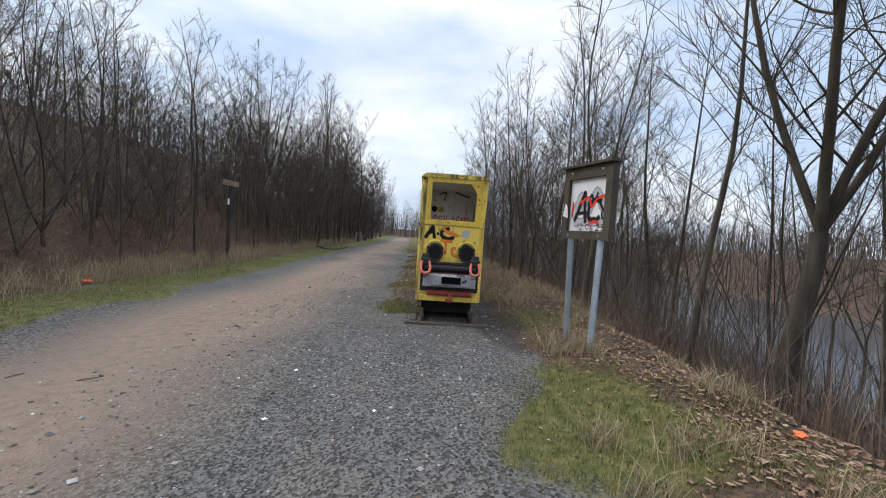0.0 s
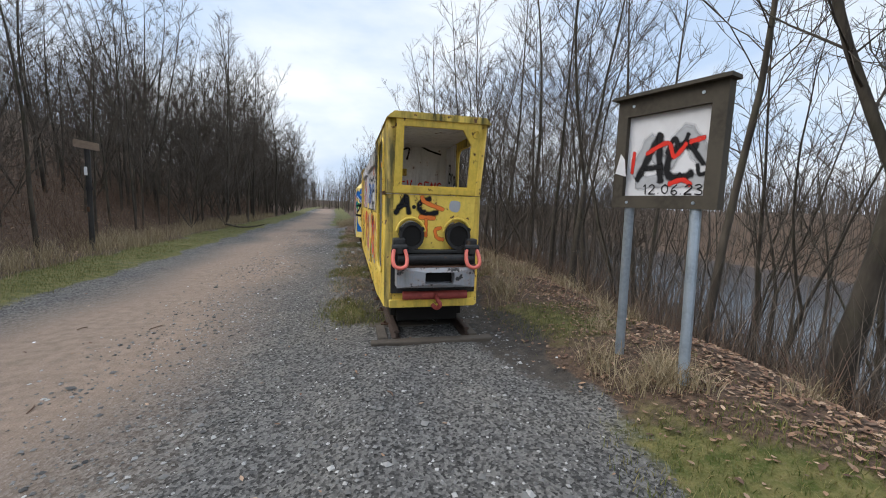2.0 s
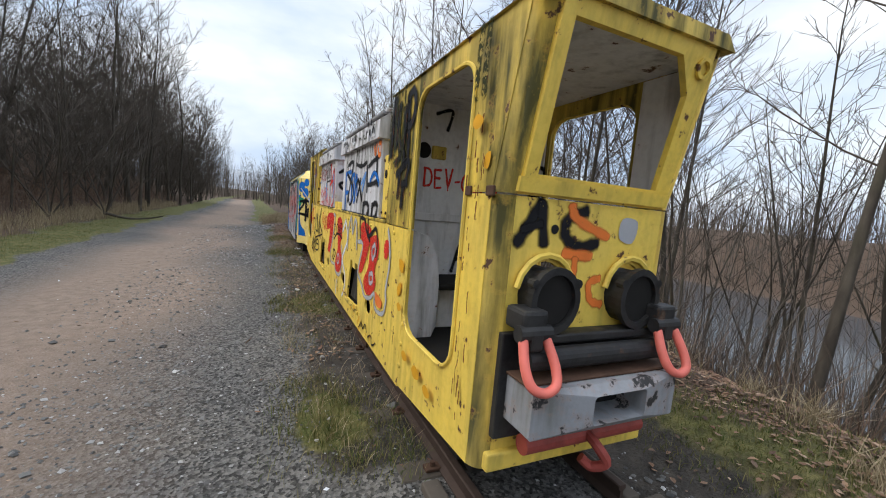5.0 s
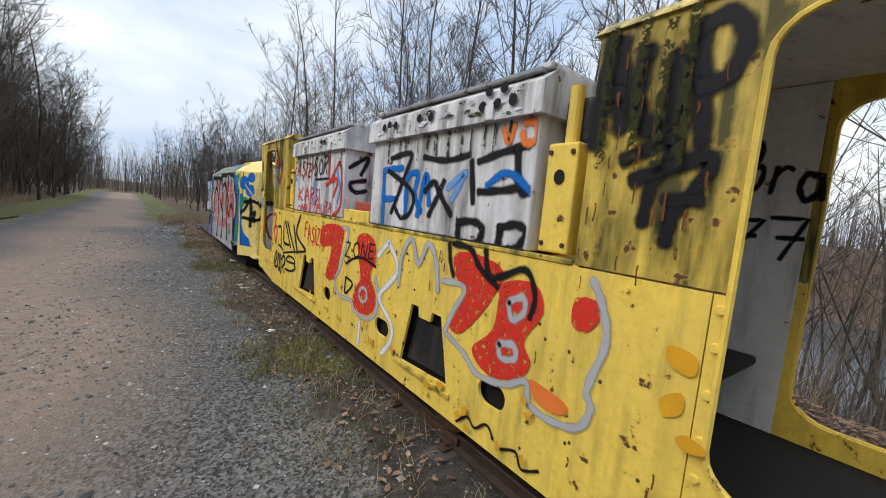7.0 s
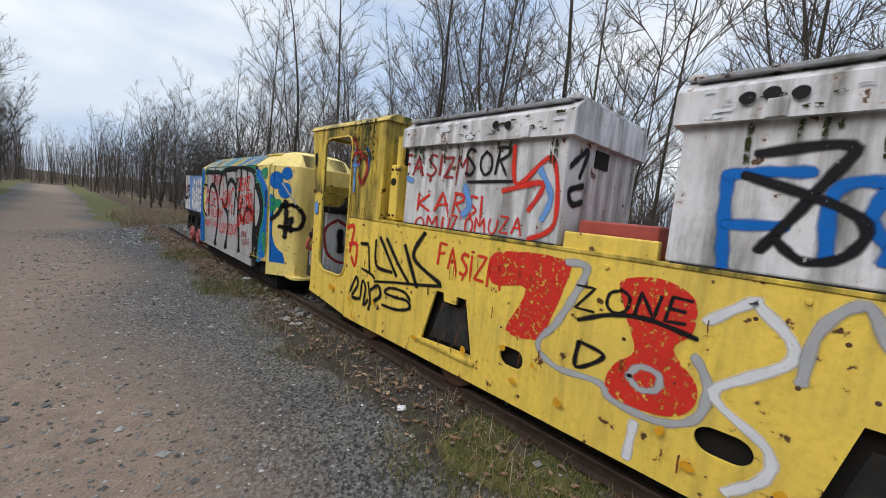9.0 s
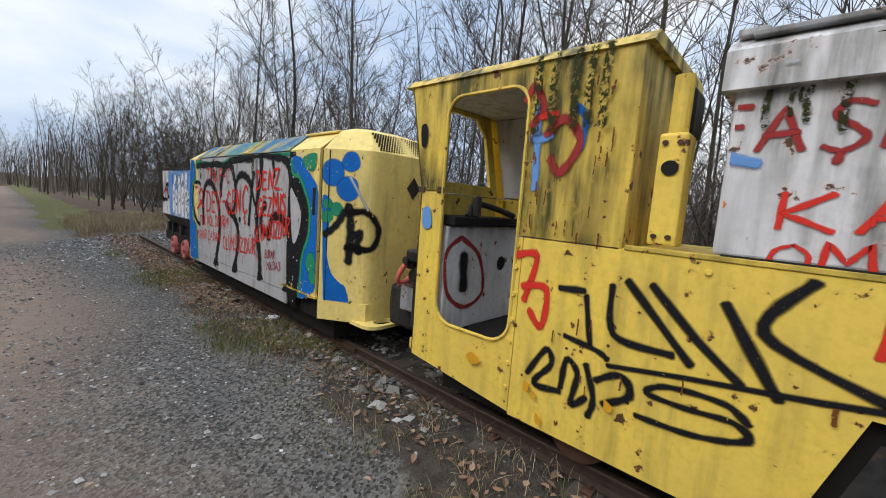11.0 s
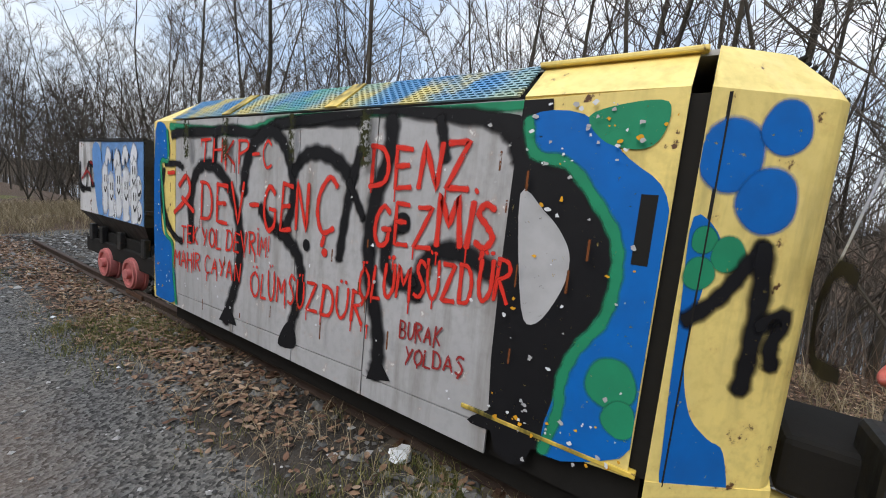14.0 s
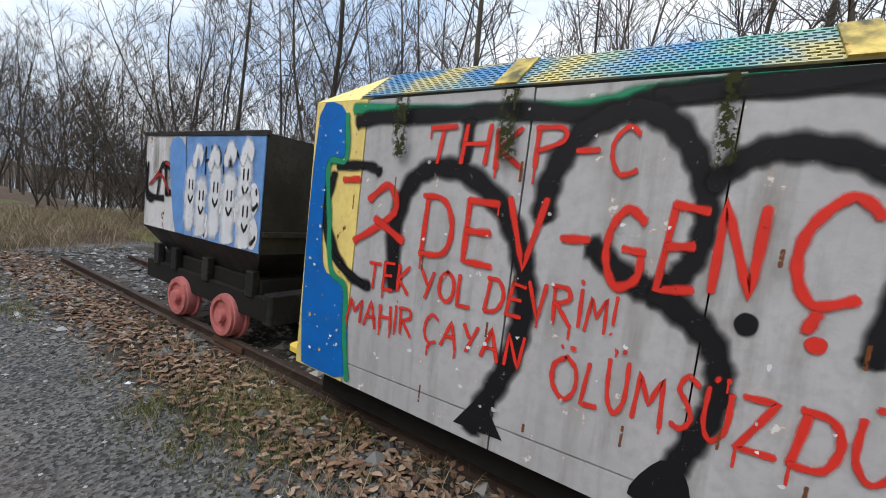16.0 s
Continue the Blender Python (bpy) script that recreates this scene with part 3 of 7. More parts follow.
    bm = plate([(XL + 0.085, 1.655), (XL + 0.135, 1.655), (XL + 0.135, 2.25), (XL + 0.085, 2.25)], [], 0.02, lambda u, v, w: (u, F(lean(v) - 0.02 + w), v), bm)
    part("window_rail", bm, "yellow", loco, "riveted flat bar around the window")
    part("round_port", plate(circle(XR - 0.135, 2.17, 0.042), [circle(XR - 0.135, 2.17, 0.028)], 0.012, lambda u, v, w: (u, F(lean(v) - 0.016 + w), v)), "yellow", loco, "small round port in the corner")
    # inner lining, rear wall, floor, seat
    part("rear_wall", plate([(XL + 0.03, 0.55), (XR - 0.03, 0.55), (XR - 0.03, 2.255), (XL + 0.03, 2.255)], [], 0.03, lambda u, v, w: (u, F(1.49 - w), v)), "inner", loco, "scribbled grey-white inner rear wall")
    part("outer_rear_wall", plate([(XL + 0.02, 1.365), (XR - 0.02, 1.365), (XR - 0.02, 2.255), (XL + 0.02, 2.255)], [], 0.02, lambda u, v, w: (u, F(1.50 + w), v)), skin, loco, "yellow rear plate of the cab")
    part("ceiling_lining", box(XL + 0.03, XR - 0.03, min(F(-0.10), F(1.48)), max(F(-0.10), F(1.48)), 2.235, 2.255), "inner", loco, "grey-white ceiling lining")
    part("cab_floor", box(XL + 0.03, XR - 0.03, min(F(0.03), F(1.48)), max(F(0.03), F(1.48)), 0.60, 0.64), "dark", loco, "dirty black chequer plate floor")
    for x0, x1 in ((XL + 0.022, XL + 0.034), (XR - 0.034, XR - 0.022)):
        bm = plate([(0.93, 0.64), (1.46, 0.64), (1.46, 2.23), (0.93, 2.23)], [], x1 - x0, lambda u, v, w: (x0 + w, F(u), v))
        part("side_lining", bm, "inner", loco, "grey-white inner lining panel")
        bm = plate([(0.06, 1.60), (0.24, 1.60), (0.24, 2.23), (lean(2.23) + 0.06, 2.23)], [], x1 - x0, lambda u, v, w: (x0 + w, F(u), v))
        part("side_lining", bm, "inner", loco, "grey-white inner lining panel")
    if not flip:
        ya, yb = 1.02, 1.47
        part("seat", box(XL + 0.12, XR - 0.10, ya, yb, 0.98, 1.02, 0.015), "dark", loco, "black slab seat in the cab")
        part("seat_box", box(XL + 0.36, XR - 0.2, ya + 0.2, yb - 0.01, 0.64, 0.98, 0.01), "inner", loco, "chipped white box under the seat")
        bulk = [(XL + 0.03, 0.645), (XL + 0.24, 0.645), (XL + 0.27, 0.72), (XL + 0.27, 1.02), (XL + 0.25, 1.18), (XL + 0.17, 1.31), (XL + 0.03, 1.36)]
        part("bulkhead", plate(bulk, [], 0.02, lambda u, v, w: (u, F(1.00 + w), v)), "white", loco, "chipped white bulkhead beside the seat")
        part("wall_ledge", box(XL + 0.03, XR - 0.03, 1.43, 1.462, 1.40, 1.46, 0.006), "inner", loco, "bolted ledge across the rear wall")
        part("port_hole", tube((XL + 0.24, 1.452, 1.90), (XL + 0.24, 1.462, 1.90), 0.055, seg=18), "dark", loco, "round hole in the rear wall")
        part("bracket", box(XL + 0.30, XL + 0.42, 1.435, 1.462, 1.85, 1.94, 0.01), "yellow_algae", loco, "worn brass-coloured fitting")
    else:
        # driver's desk under the windscreen
        yd = F(0.30)
        part("control_desk", box(XL + 0.04, XR - 0.04, yd, F(0.06), 0.64, 1.36, 0.012), "white", loco, "white scrawled control desk under the windscreen")
        part("desk_top", box(XL + 0.05, XR - 0.08, yd - 0.05, F(0.06), 1.365, 1.43, 0.012), "dark", loco, "black broken desk top")
        bm = sweep(smooth_line([(-0.25, yd - 0.02, 1.43), (-0.12, yd + 0.02, 1.52), (0.05, yd - 0.04, 1.50), (0.22, yd - 0.10, 1.45)]), 0.022, 8)
        bm = tube((-0.15, yd, 1.43), (-0.12, yd, 1.57), 0.05, 0.03, 12, bm)
        part("controller", bm, "black", loco, "broken black controller and levers")
        part("seat", box(XR - 0.38, XR - 0.05, F(1.25), F(0.85), 0.98, 1.02, 0.015), "dark", loco, "black folding seat in the cab")
        part("speaker_hole", tube((XL + 0.70, yd - 0.004, 1.10), (XL + 0.70, yd + 0.004, 1.10), 0.05, seg=16), "dark", loco, "round black hole in the desk")
    # lamps
    for x in (-0.20, 0.29):
        lamp = part("headlamp", tube((x, F(-0.075), 1.19), (x, F(0.10), 1.19), 0.112, seg=28, bevel=0.008), "black", loco, "black round headlamp with a cracked glass")
        part("rim", plate(circle(x, 1.19, 0.126, 28), [circle(x, 1.19, 0.098, 28)], 0.03, lambda u, v, w: (u, F(-0.10 + w), v)), "black", lamp)
        part("glass", tube((x, F(-0.082), 1.19), (x, F(-0.078), 1.19), 0.095, seg=28), "dark", lamp, "dark dirty lamp glass")
        for a in (30, 150, 270):
            u, v = x + 0.128 * math.cos(radians(a)), 1.19 + 0.128 * math.sin(radians(a))
            part("lug", tube((u, F(-0.10), v), (u, F(-0.06), v), 0.018, seg=8), "black", lamp)
        bm = sweep([(x + 0.15 * math.cos(radians(a)), F(-0.02), 1.20 + 0.15 * math.sin(radians(a))) for a in range(10, 171, 20)], 0.014, 6)
        part("hood", bm, "yellow", lamp, "yellow ring over the lamp")
    # coupling gear
    part("buffer_backing", box(XL + 0.06, XR - 0.06, F(-0.04), F(-0.002), 0.60, 1.06, 0.006), "black", loco, "black plate behind the bumper")
    part("ledge", box(XL + 0.14, XR - 0.12, F(-0.10), F(-0.04), 1.03, 1.065, 0.008), "black", loco)
    part("crossbar", tube((XL + 0.12, F(-0.12), 0.985), (XR - 0.12, F(-0.12), 0.985), 0.042, seg=18), "black", loco, "black steel cross bar")
    for x in (XL + 0.13, XR - 0.14):
        bm = box(x - 0.06, x + 0.06, F(-0.15), F(-0.02), 1.09, 1.17, 0.015)
        tube((x - 0.075, F(-0.14), 1.09), (x + 0.075, F(-0.14), 1.09), 0.030, seg=12, bm=bm)
        box(x - 0.03, x + 0.03, F(-0.17), F(-0.10), 1.03, 1.10, 0.01, bm)
        br = part("bracket", bm, "black", loco, "black cast bracket for the shackle")
        lx = -1 if x < 0.05 else 1
        pts = [(x - 0.055, -0.15, 1.07), (x - 0.07, -0.20, 0.99), (x - 0.055, -0.235, 0.935), (x + 0.0, -0.245, 0.912), (x + 0.055, -0.235, 0.935), (x + 0.07, -0.20, 0.99), (x + 0.055, -0.15, 1.07)]
        part("shackle", sweep([(p.x, F(p.y), p.z) for p in smooth_line(pts, steps=4)], 0.020, 10), "shackle", br, "salmon-red steel shackle hanging open", True)
    bumper_out = rounded(XL + 0.10, XR - 0.12, 0.695, 0.905, 0.01)
    part("bumper", plate(bumper_out, [rounded(-0.08, 0.22, 0.735, 0.865, 0.02)], 0.20, lambda u, v, w: (u, F(-0.255 + w + 0.06 * (2 * (u - 0.05)) ** 2), v)), "steel_grey", loco, "chipped grey steel bumper with a square opening")
    part("bumper_top", box(XL + 0.09, XR - 0.05, F(-0.18), F(-0.04), 0.906, 0.918, 0.004), "rust", loco, "rusty bumper top plate")
    part("socket", box(-0.08, 0.22, F(-0.10), F(-0.04), 0.70, 0.89), "dark", loco, "dark coupling socket")
    part("drawbar", tube((XL + 0.18, F(-0.08), 0.585), (XR - 0.16, F(-0.08), 0.585), 0.042, seg=14), "red_steel", loco, "dull red draw bar")
    part("hook", sweep(smooth_line([(0.06, F(-0.08), 0.60), (0.06, F(-0.17), 0.57), (0.09, F(-0.20), 0.51), (0.06, F(-0.15), 0.47), (0.02, F(-0.12), 0.50)]), 0.022, 8), "red_steel", loco, "red coupling hook")
    part("lower_beam", box(XL + 0.05, XR - 0.05, F(-0.03), F(0.05), 0.45, 0.53, 0.01), "yellow", loco, "yellow lower front beam")
    part("wheel_guard", box(XL + 0.16, XR - 0.16, F(0.25), F(0.33), 0.22, 0.60, 0.01), "dark", loco, "dark underframe cross member")
    # hinges and bolts beside the door
    bolt_row([(XL, F(0.915), z) for z in (0.50, 0.64, 0.78, 0.92, 1.06, 1.20, 1.31)], (-1, 0, 0))
    for yy in (0.06, 0.25):
        part("hinge", box(XL - 0.012, XL, F(yy) - 0.03, F(yy) + 0.03, 1.575, 1.615, 0.004), "rust", loco, "small rusty hinge")


cab(False)
cab(True)

# the long lower body between the cabs
Y0, Y1 = 0.945, LEN - 0.945


def slot(y, z=0.64):
    return rounded(y - 0.10, y + 0.10, z - 0.065, z + 0.065, 0.064, 6)


def vent(y0):
    return [(y0 - 0.25, 0.53), (y0 + 0.25, 0.50), (y0 + 0.16, 0.94), (y0 + 0.08, 0.94), (y0 + 0.07, 0.87), (y0 - 0.05, 0.87), (y0 - 0.06, 0.94), (y0 - 0.15, 0.94)]


body_loop = [(Y0, 0.345), (Y1, 0.345), (Y1, 1.352), (Y0, 1.352)]
part("side_panel", left_plate(body_loop, [slot(1.95), slot(3.07), slot(4.10), vent(2.55), vent(4.69)]), "yellow", loco, "yellow lower side panel with vents, slots and graffiti")
part("side_panel", right_plate(body_loop, []), "yellow", loco, "yellow lower side panel")
part("deck", box(XL + 0.004, XR - 0.004, 1.50, LEN - 1.50, 1.335, 1.362), "yellow", loco, "yellow deck plate between the cabs")
part("deck_lip", box(XL - 0.006, XL + 0.02, 1.53, LEN - 1.53, 1.354, 1.378, 0.004), "yellow_algae", loco, "folded yellow lip along the deck")
# black sheets behind the vents give the depth of shade by colour
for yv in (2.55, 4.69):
    part("vent_backing", box(XL + 0.06, XL + 0.08, yv - 0.3, yv + 0.3, 0.45, 1.0), "dark", loco, "black sheet standing in for the shade behind the vent")
    part("vent_flap", plate([(yv - 0.20, 0.55), (yv + 0.20, 0.53), (yv + 0.13, 0.84), (yv - 0.12, 0.84)], [], 0.012, lambda u, v, w: (XL + 0.03 + w + (v - 0.5) * 0.05, u, v)), "black", loco, "black rubber vent flap")
    part("vent_sill", box(XL - 0.018, XL, yv - 0.29, yv + 0.29, 0.470, 0.497, 0.005), "yellow_algae", loco, "dirty sill below the vent")
# likewise a black sheet behind each slot, in place of shade
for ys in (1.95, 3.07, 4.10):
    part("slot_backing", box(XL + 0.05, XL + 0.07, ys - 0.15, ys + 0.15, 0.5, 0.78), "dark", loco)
part("underframe", box(XL + 0.10, XR - 0.10, 0.30, LEN - 0.30, 0.27, 0.60, 0.01), "dark", loco, "dark underframe")
for yw in (1.35, 2.35, 4.65, 5.65):
    for x in (XC - GAUGE, XC + GAUGE):
        part("wheel", tube((x - 0.05, yw, 0.40), (x + 0.05, yw, 0.40), 0.19, seg=24, bevel=0.01), "rust", loco, "rusty steel wheel half hidden under the frame")
for y in (1.25, 2.0, 2.9, 3.6, 4.3, 5.2, 5.8):
    bolt_row([(XL, y, 1.31)], (-1, 0, 0), 0.012)
rng = random.Random(8)
for k in range(26):
    y, z = rng.uniform(1.0, 6.0), rng.uniform(0.42, 1.3)
    part("rivet", tube((XL, y, z), (XL - 0.004, y, z), 0.009, 0.006, 7), "rust", loco)


def battery_box(y0, y1):
    b = part("battery_box", box(XL + 0.005, XR - 0.005, y0, y1, 1.38, 2.0, 0.012), "white", loco, "white graffiti-covered sheet metal battery box")
    lid = part("lid", plate([(XL - 0.035, 1.985), (XR + 0.035, 1.985), (XR + 0.03, 2.13), (XR - 0.05, 2.195), (XL + 0.06, 2.195), (XL - 0.03, 2.13)], [], y1 - y0 + 0.07, lambda u, v, w: (u, y0 - 0.035 + w, v)), "white", b, "white lid stained dark with peeling paint")
    part("strip", box(XL - 0.005, XL + 0.05, y0 + 0.02, y1 - 0.02, 2.180, 2.202, 0.005), "steel_grey", b, "dirty grey sealing strip along the lid")
    part("lid_bar", box(XL + 0.02, XR - 0.02, y0 - 0.02, y0 + 0.05, 2.196, 2.225, 0.006), "white", b)
    part("lid_bar", box(XL + 0.02, XR - 0.02, y1 - 0.05, y1 + 0.02, 2.196, 2.225, 0.006), "white", b)
    for yy in (y0 + 0.3, y1 - 0.3):
        part("catch", box(XL - 0.05, XL - 0.034, yy - 0.03, yy + 0.03, 1.985, 2.06, 0.004), "white", b, "small lid catch")
    for yy in (y0 - 0.004, y1 + 0.004):
        part("louvre", box(XL + 0.34, XL + 0.52, yy - 0.004, yy + 0.004, 1.86, 1.96), "dark", b, "dark louvred vent")
    part("foot", box(XL - 0.004, XL + 0.04, y0 + 0.02, y1 - 0.02, 1.362, 1.385, 0.004), "dark", b)
    return b


battery_box(1.83, 3.38)
battery_box(3.86, 5.20)
part("saddle_tank", box(XL + 0.10, XR - 0.10, 3.44, 3.80, 1.37, 1.545, 0.01), "red_steel", loco, "dull red channel between the battery boxes")
part("saddle_plate", box(XL + 0.01, XL + 0.06, 3.41, 3.83, 1.365, 1.47, 0.008), "yellow", loco, "yellow upright plate between the boxes")


def switch_box(y0, y1):
    yc = (y0 + y1) / 2
    s = part("switch_box", box(XL + 0.02, XL + 0.16, y0, y1, 1.39, 1.86, 0.012), "yellow", loco, "yellow electrical switch box with black marks")
    for z in (1.43, 1.82):
        for y in (y0 + 0.025, y1 - 0.025):
            part("screw", tube((XL + 0.02, y, z), (XL + 0.01, y, z), 0.011, seg=8), "rust", s)
    part("pipe", tube((XL + 0.08, yc, 1.86), (XL + 0.08, yc, 2.10), 0.035, seg=14), "yellow", s, "yellow upright pipe")
    part("cable_box", box(XL + 0.10, XL + 0.30, y0 + 0.01, y1 - 0.01, 1.86, 2.06, 0.02), "black", s, "black cable gland box")
    part("mark", tube((XL + 0.018, yc, 1.72), (XL + 0.012, yc, 1.72), 0.03, seg=14), "dark", s)


switch_box(1.59, 1.77)
switch_box(5.32, 5.42)

# ---- grey battery locomotive behind ----
AX = -0.59
BX = 0.69
C0, C1 = 7.66, 12.26
car = thing("battery_locomotive", "grey and yellow battery locomotive covered by large black and red graffiti", "locomotive")
# plan of the nose: side, chamfer, front
NOSE = [(AX, 8.06), (-0.34, C0), (0.44, C0), (BX, 8.06)]


def car_plate(loop, thick=0.02, holes=()):
    return plate(loop, list(holes), thick, lambda u, v, w: (AX + w, u, v))


def loft(z_loops, bm=None, caps=True):
    own = bmesh.new()
    rings = [[own.verts.new(p) for p in ring] for ring in z_loops]
    n = len(rings[0])
    for a, b in zip(rings, rings[1:]):
        for k in range(n):
            own.faces.new((a[k], a[(k + 1) % n], b[(k + 1) % n], b[k]))
    if caps:
        own.faces.new(rings[0][::-1])
        own.faces.new(rings[-1])
    return merge(bm, own)


def nose_ring(inset, z, yb=8.06, lift=0.0):
    return [(AX + inset, yb, z), (AX + inset + 0.002, 8.055, z), (-0.34 + inset * 0.5, C0 + inset, z), (XC, C0 + inset - 0.03, z), (0.44 - inset * 0.5, C0 + inset, z), (BX - inset, 8.055, z), (BX - inset, yb, z)]


bm = loft([nose_ring(0.0, 0.60), nose_ring(0.0, 1.94), nose_ring(0.17, 2.12), nose_ring(0.32, 2.165)])
bmesh.ops.bevel(bm, geom=[e for e in bm.edges if abs(e.verts[0].co.z - e.verts[1].co.z) > 0.3], offset=0.06, segments=4, profile=0.5, affect="EDGES")
part("nose", bm, "pale_yellow", car, "pale yellow rounded nose with rust spots")
bm = loft([nose_ring(-0.004, 0.44), nose_ring(-0.004, 0.615)])
part("nose_skirt", bm, "pale_yellow", car, "pale yellow lower skirt with a rust line")
# no real cut: a black block paints the recess as shaded
part("nose_recess", box(0.17, 0.58, C0 - 0.045, C0 + 0.2, 0.46, 0.88), "dark", car, "black block standing in for the shaded coupling recess of the nose")
part("tow_eye", plate(rounded(-0.42, -0.02, C0 - 0.18, C0 + 0.12, (0, 0, 0.12, 0.12)), [circle(-0.20, C0 - 0.08, 0.06, 16, 0.10)], 0.03, lambda u, v, w: (u, v, 0.43 + w)), "pale_yellow", car, "yellow flat towing eye")
holes = None
for r in range(9):
    for c in range(22):
        t = (r + 0.5) / 9
        u = -0.26 + 0.62 * (c + 0.5 * (r % 2)) / 22
        holes = tube((u, C0 + 0.155 * t - 0.012, 1.955 + 0.165 * t), (u, C0 + 0.155 * t + 0.01, 1.955 + 0.165 * t - 0.012), 0.0085, seg=6, bm=holes)
part("air_holes", holes, "dark", car, "rows of round air holes in the nose top")
part("diamond", plate([(0.11, 1.56), (0.19, 1.66), (0.11, 1.76), (0.03, 1.66)], [], 0.006, lambda u, v, w: (u, C0 - 0.034 + w, v)), "black", car, "small black diamond plate")
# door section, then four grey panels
# dark strip laid in the door gap as its shade
part("slot_shadow", box(AX + 0.03, AX + 0.05, 8.0, 8.22, 0.6, 1.93), "dark", car, "dark strip standing in for the shaded gap beside the sliding door")
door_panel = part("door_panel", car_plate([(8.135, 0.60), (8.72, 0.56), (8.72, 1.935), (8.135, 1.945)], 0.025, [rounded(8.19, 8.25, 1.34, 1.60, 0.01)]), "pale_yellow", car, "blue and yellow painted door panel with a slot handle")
# handle hollow shaded by a near-black block, slightly proud of the door
part("handle_recess", box(AX - 0.007, AX + 0.02, 8.19, 8.25, 1.36, 1.60), "dark", door_panel, "dark block standing in for the shaded hollow of the slot handle")
part("sill_bar", box(AX - 0.008, AX + 0.03, 8.10, 8.86, 0.605, 0.625, 0.004), "yellow_algae", car, "rusty yellow sill bar under the door")
seams = (8.72, 9.50, 10.16, 10.97, 11.86, 12.26)
for a, b in zip(seams, seams[1:]):
    part("side_panel", car_plate([(a + 0.004, 0.57), (b - 0.004, 0.55), (b - 0.004, 1.93), (a + 0.004, 1.935)], 0.02), "silver" if b < 12.2 else "pale_yellow", car, "silver-grey side panel with graffiti")
    part("lower_strip", car_plate([(a + 0.004, 0.435), (b - 0.004, 0.435), (b - 0.004, 0.543), (a + 0.004, 0.562)], 0.016), "silver" if b < 12.2 else "pale_yellow", car, "grey lower strip")
part("far_side", box(BX - 0.02, BX, 8.06, C1, 0.44, 1.93), "silver", car, "grey far side plate")
part("rear_plate", box(AX + 0.02, BX - 0.02, C1 - 0.02, C1, 0.44, 1.93), "pale_yellow", car, "pale yellow rear plate")
# added filler block, near-black so that seams look shaded inside
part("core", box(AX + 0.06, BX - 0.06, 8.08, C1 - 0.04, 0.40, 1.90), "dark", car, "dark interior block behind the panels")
RX, RZ = AX + 0.20, 2.115


def on_cant(t, y):
    return (AX + 0.20 * t, y, 1.945 + (RZ - 1.945) * t)


bm = plate([(8.135, -0.0), (8.72, 0.0), (8.72, 1.0), (8.135, 1.0)], [], 0.012, lambda u, v, w: (AX + 0.20 * v + w * 0.6, u, 1.945 + (RZ - 1.945) * v - w * 0.6))
part("door_top", bm, "pale_yellow", car, "yellow sloping plate above the door")
part("door_rail", box(AX + 0.16, AX + 0.23, 8.10, 8.74, 2.108, 2.128, 0.006), "pale_yellow", car, "rusty yellow rail over the door")
top = plate([(RX, 2.12), (XC, 2.155), (BX - 0.20, 2.12), (BX - 0.20, 2.10), (RX, 2.10)], [], C1 - 0.35 - 8.04, lambda u, v, w: (u, 8.04 + w, v))
part("roof", top, "silver", car, "grey roof plate")
part("far_cant", plate([(8.06, 0), (C1, 0), (C1 - 0.3, 1), (8.06, 1)], [], 0.012, lambda u, v, w: (BX - 0.20 * v - w * 0.6, u, 1.945 + (RZ - 1.945) * v - w * 0.6)), "silver", car, "sloping grey plate")
part("end_cant", loft([[(AX, 11.93, 1.935), (BX, 11.93, 1.935), (BX, C1, 1.935), (AX, C1, 1.935)], [(RX, 11.92, 2.115), (BX - 0.2, 11.92, 2.115), (BX - 0.2, C1 - 0.32, 2.115), (RX, C1 - 0.32, 2.115)]]), "pale_yellow", car, "sloping yellow end plate")
# expanded-metal grille: long bars with short staggered webs
rows = 11
g_v, g_f = [], []


def strip(a, b, c, d):
    k = len(g_v)
    lift = Vector((-0.006, 0, 0.006))
    for p in (a, b, c, d):
        g_v.append(tuple(Vector(p)))
    for p in (a, b, c, d):
        g_v.append(tuple(Vector(p) + lift))
    g_f.extend([(k + 4, k + 5, k + 6, k + 7), (k, k + 1, k + 5, k + 4), (k + 2, k + 3, k + 7, k + 6), (k + 1, k + 2, k + 6, k + 5), (k + 3, k, k + 4, k + 7)])


for r in range(rows + 1):
    t = r / rows
    strip(on_cant(t - 0.018, 8.74), on_cant(t + 0.018, 8.74), on_cant(t + 0.018, 11.90), on_cant(t - 0.018, 11.90))
for r in range(rows):
    y = 8.76 + 0.022 * (r % 2)
    while y < 11.88:
        strip(on_cant(r / rows, y), on_cant((r + 1) / rows, y), on_cant((r + 1) / rows, y + 0.012), on_cant(r / rows, y + 0.012))
        y += 0.044
me = bpy.data.meshes.new("grille")
me.from_pydata([tuple(true_size(car, Vector(p))) for p in g_v], [], g_f)


def grille_material():
    m, n, l, b = material("painted_grille", 0.5)
    c = blend(n, l, ramp(n, l, noise_node(n, l, 1.5, 3), 0.42, 0.58), (0.30, 0.40, 0.30), (0.05, 0.22, 0.45))
    c = blend(n, l, ramp(n, l, noise_node(n, l, 2.4, 4), 0.5, 0.62), c, (0.55, 0.46, 0.16))
    c = blend(n, l, ramp(n, l, noise_node(n, l, 1.1, 4), 0.56, 0.66), c, (0.08, 0.36, 0.24))
    l.new(c, b.inputs["Base Color"])
    return m


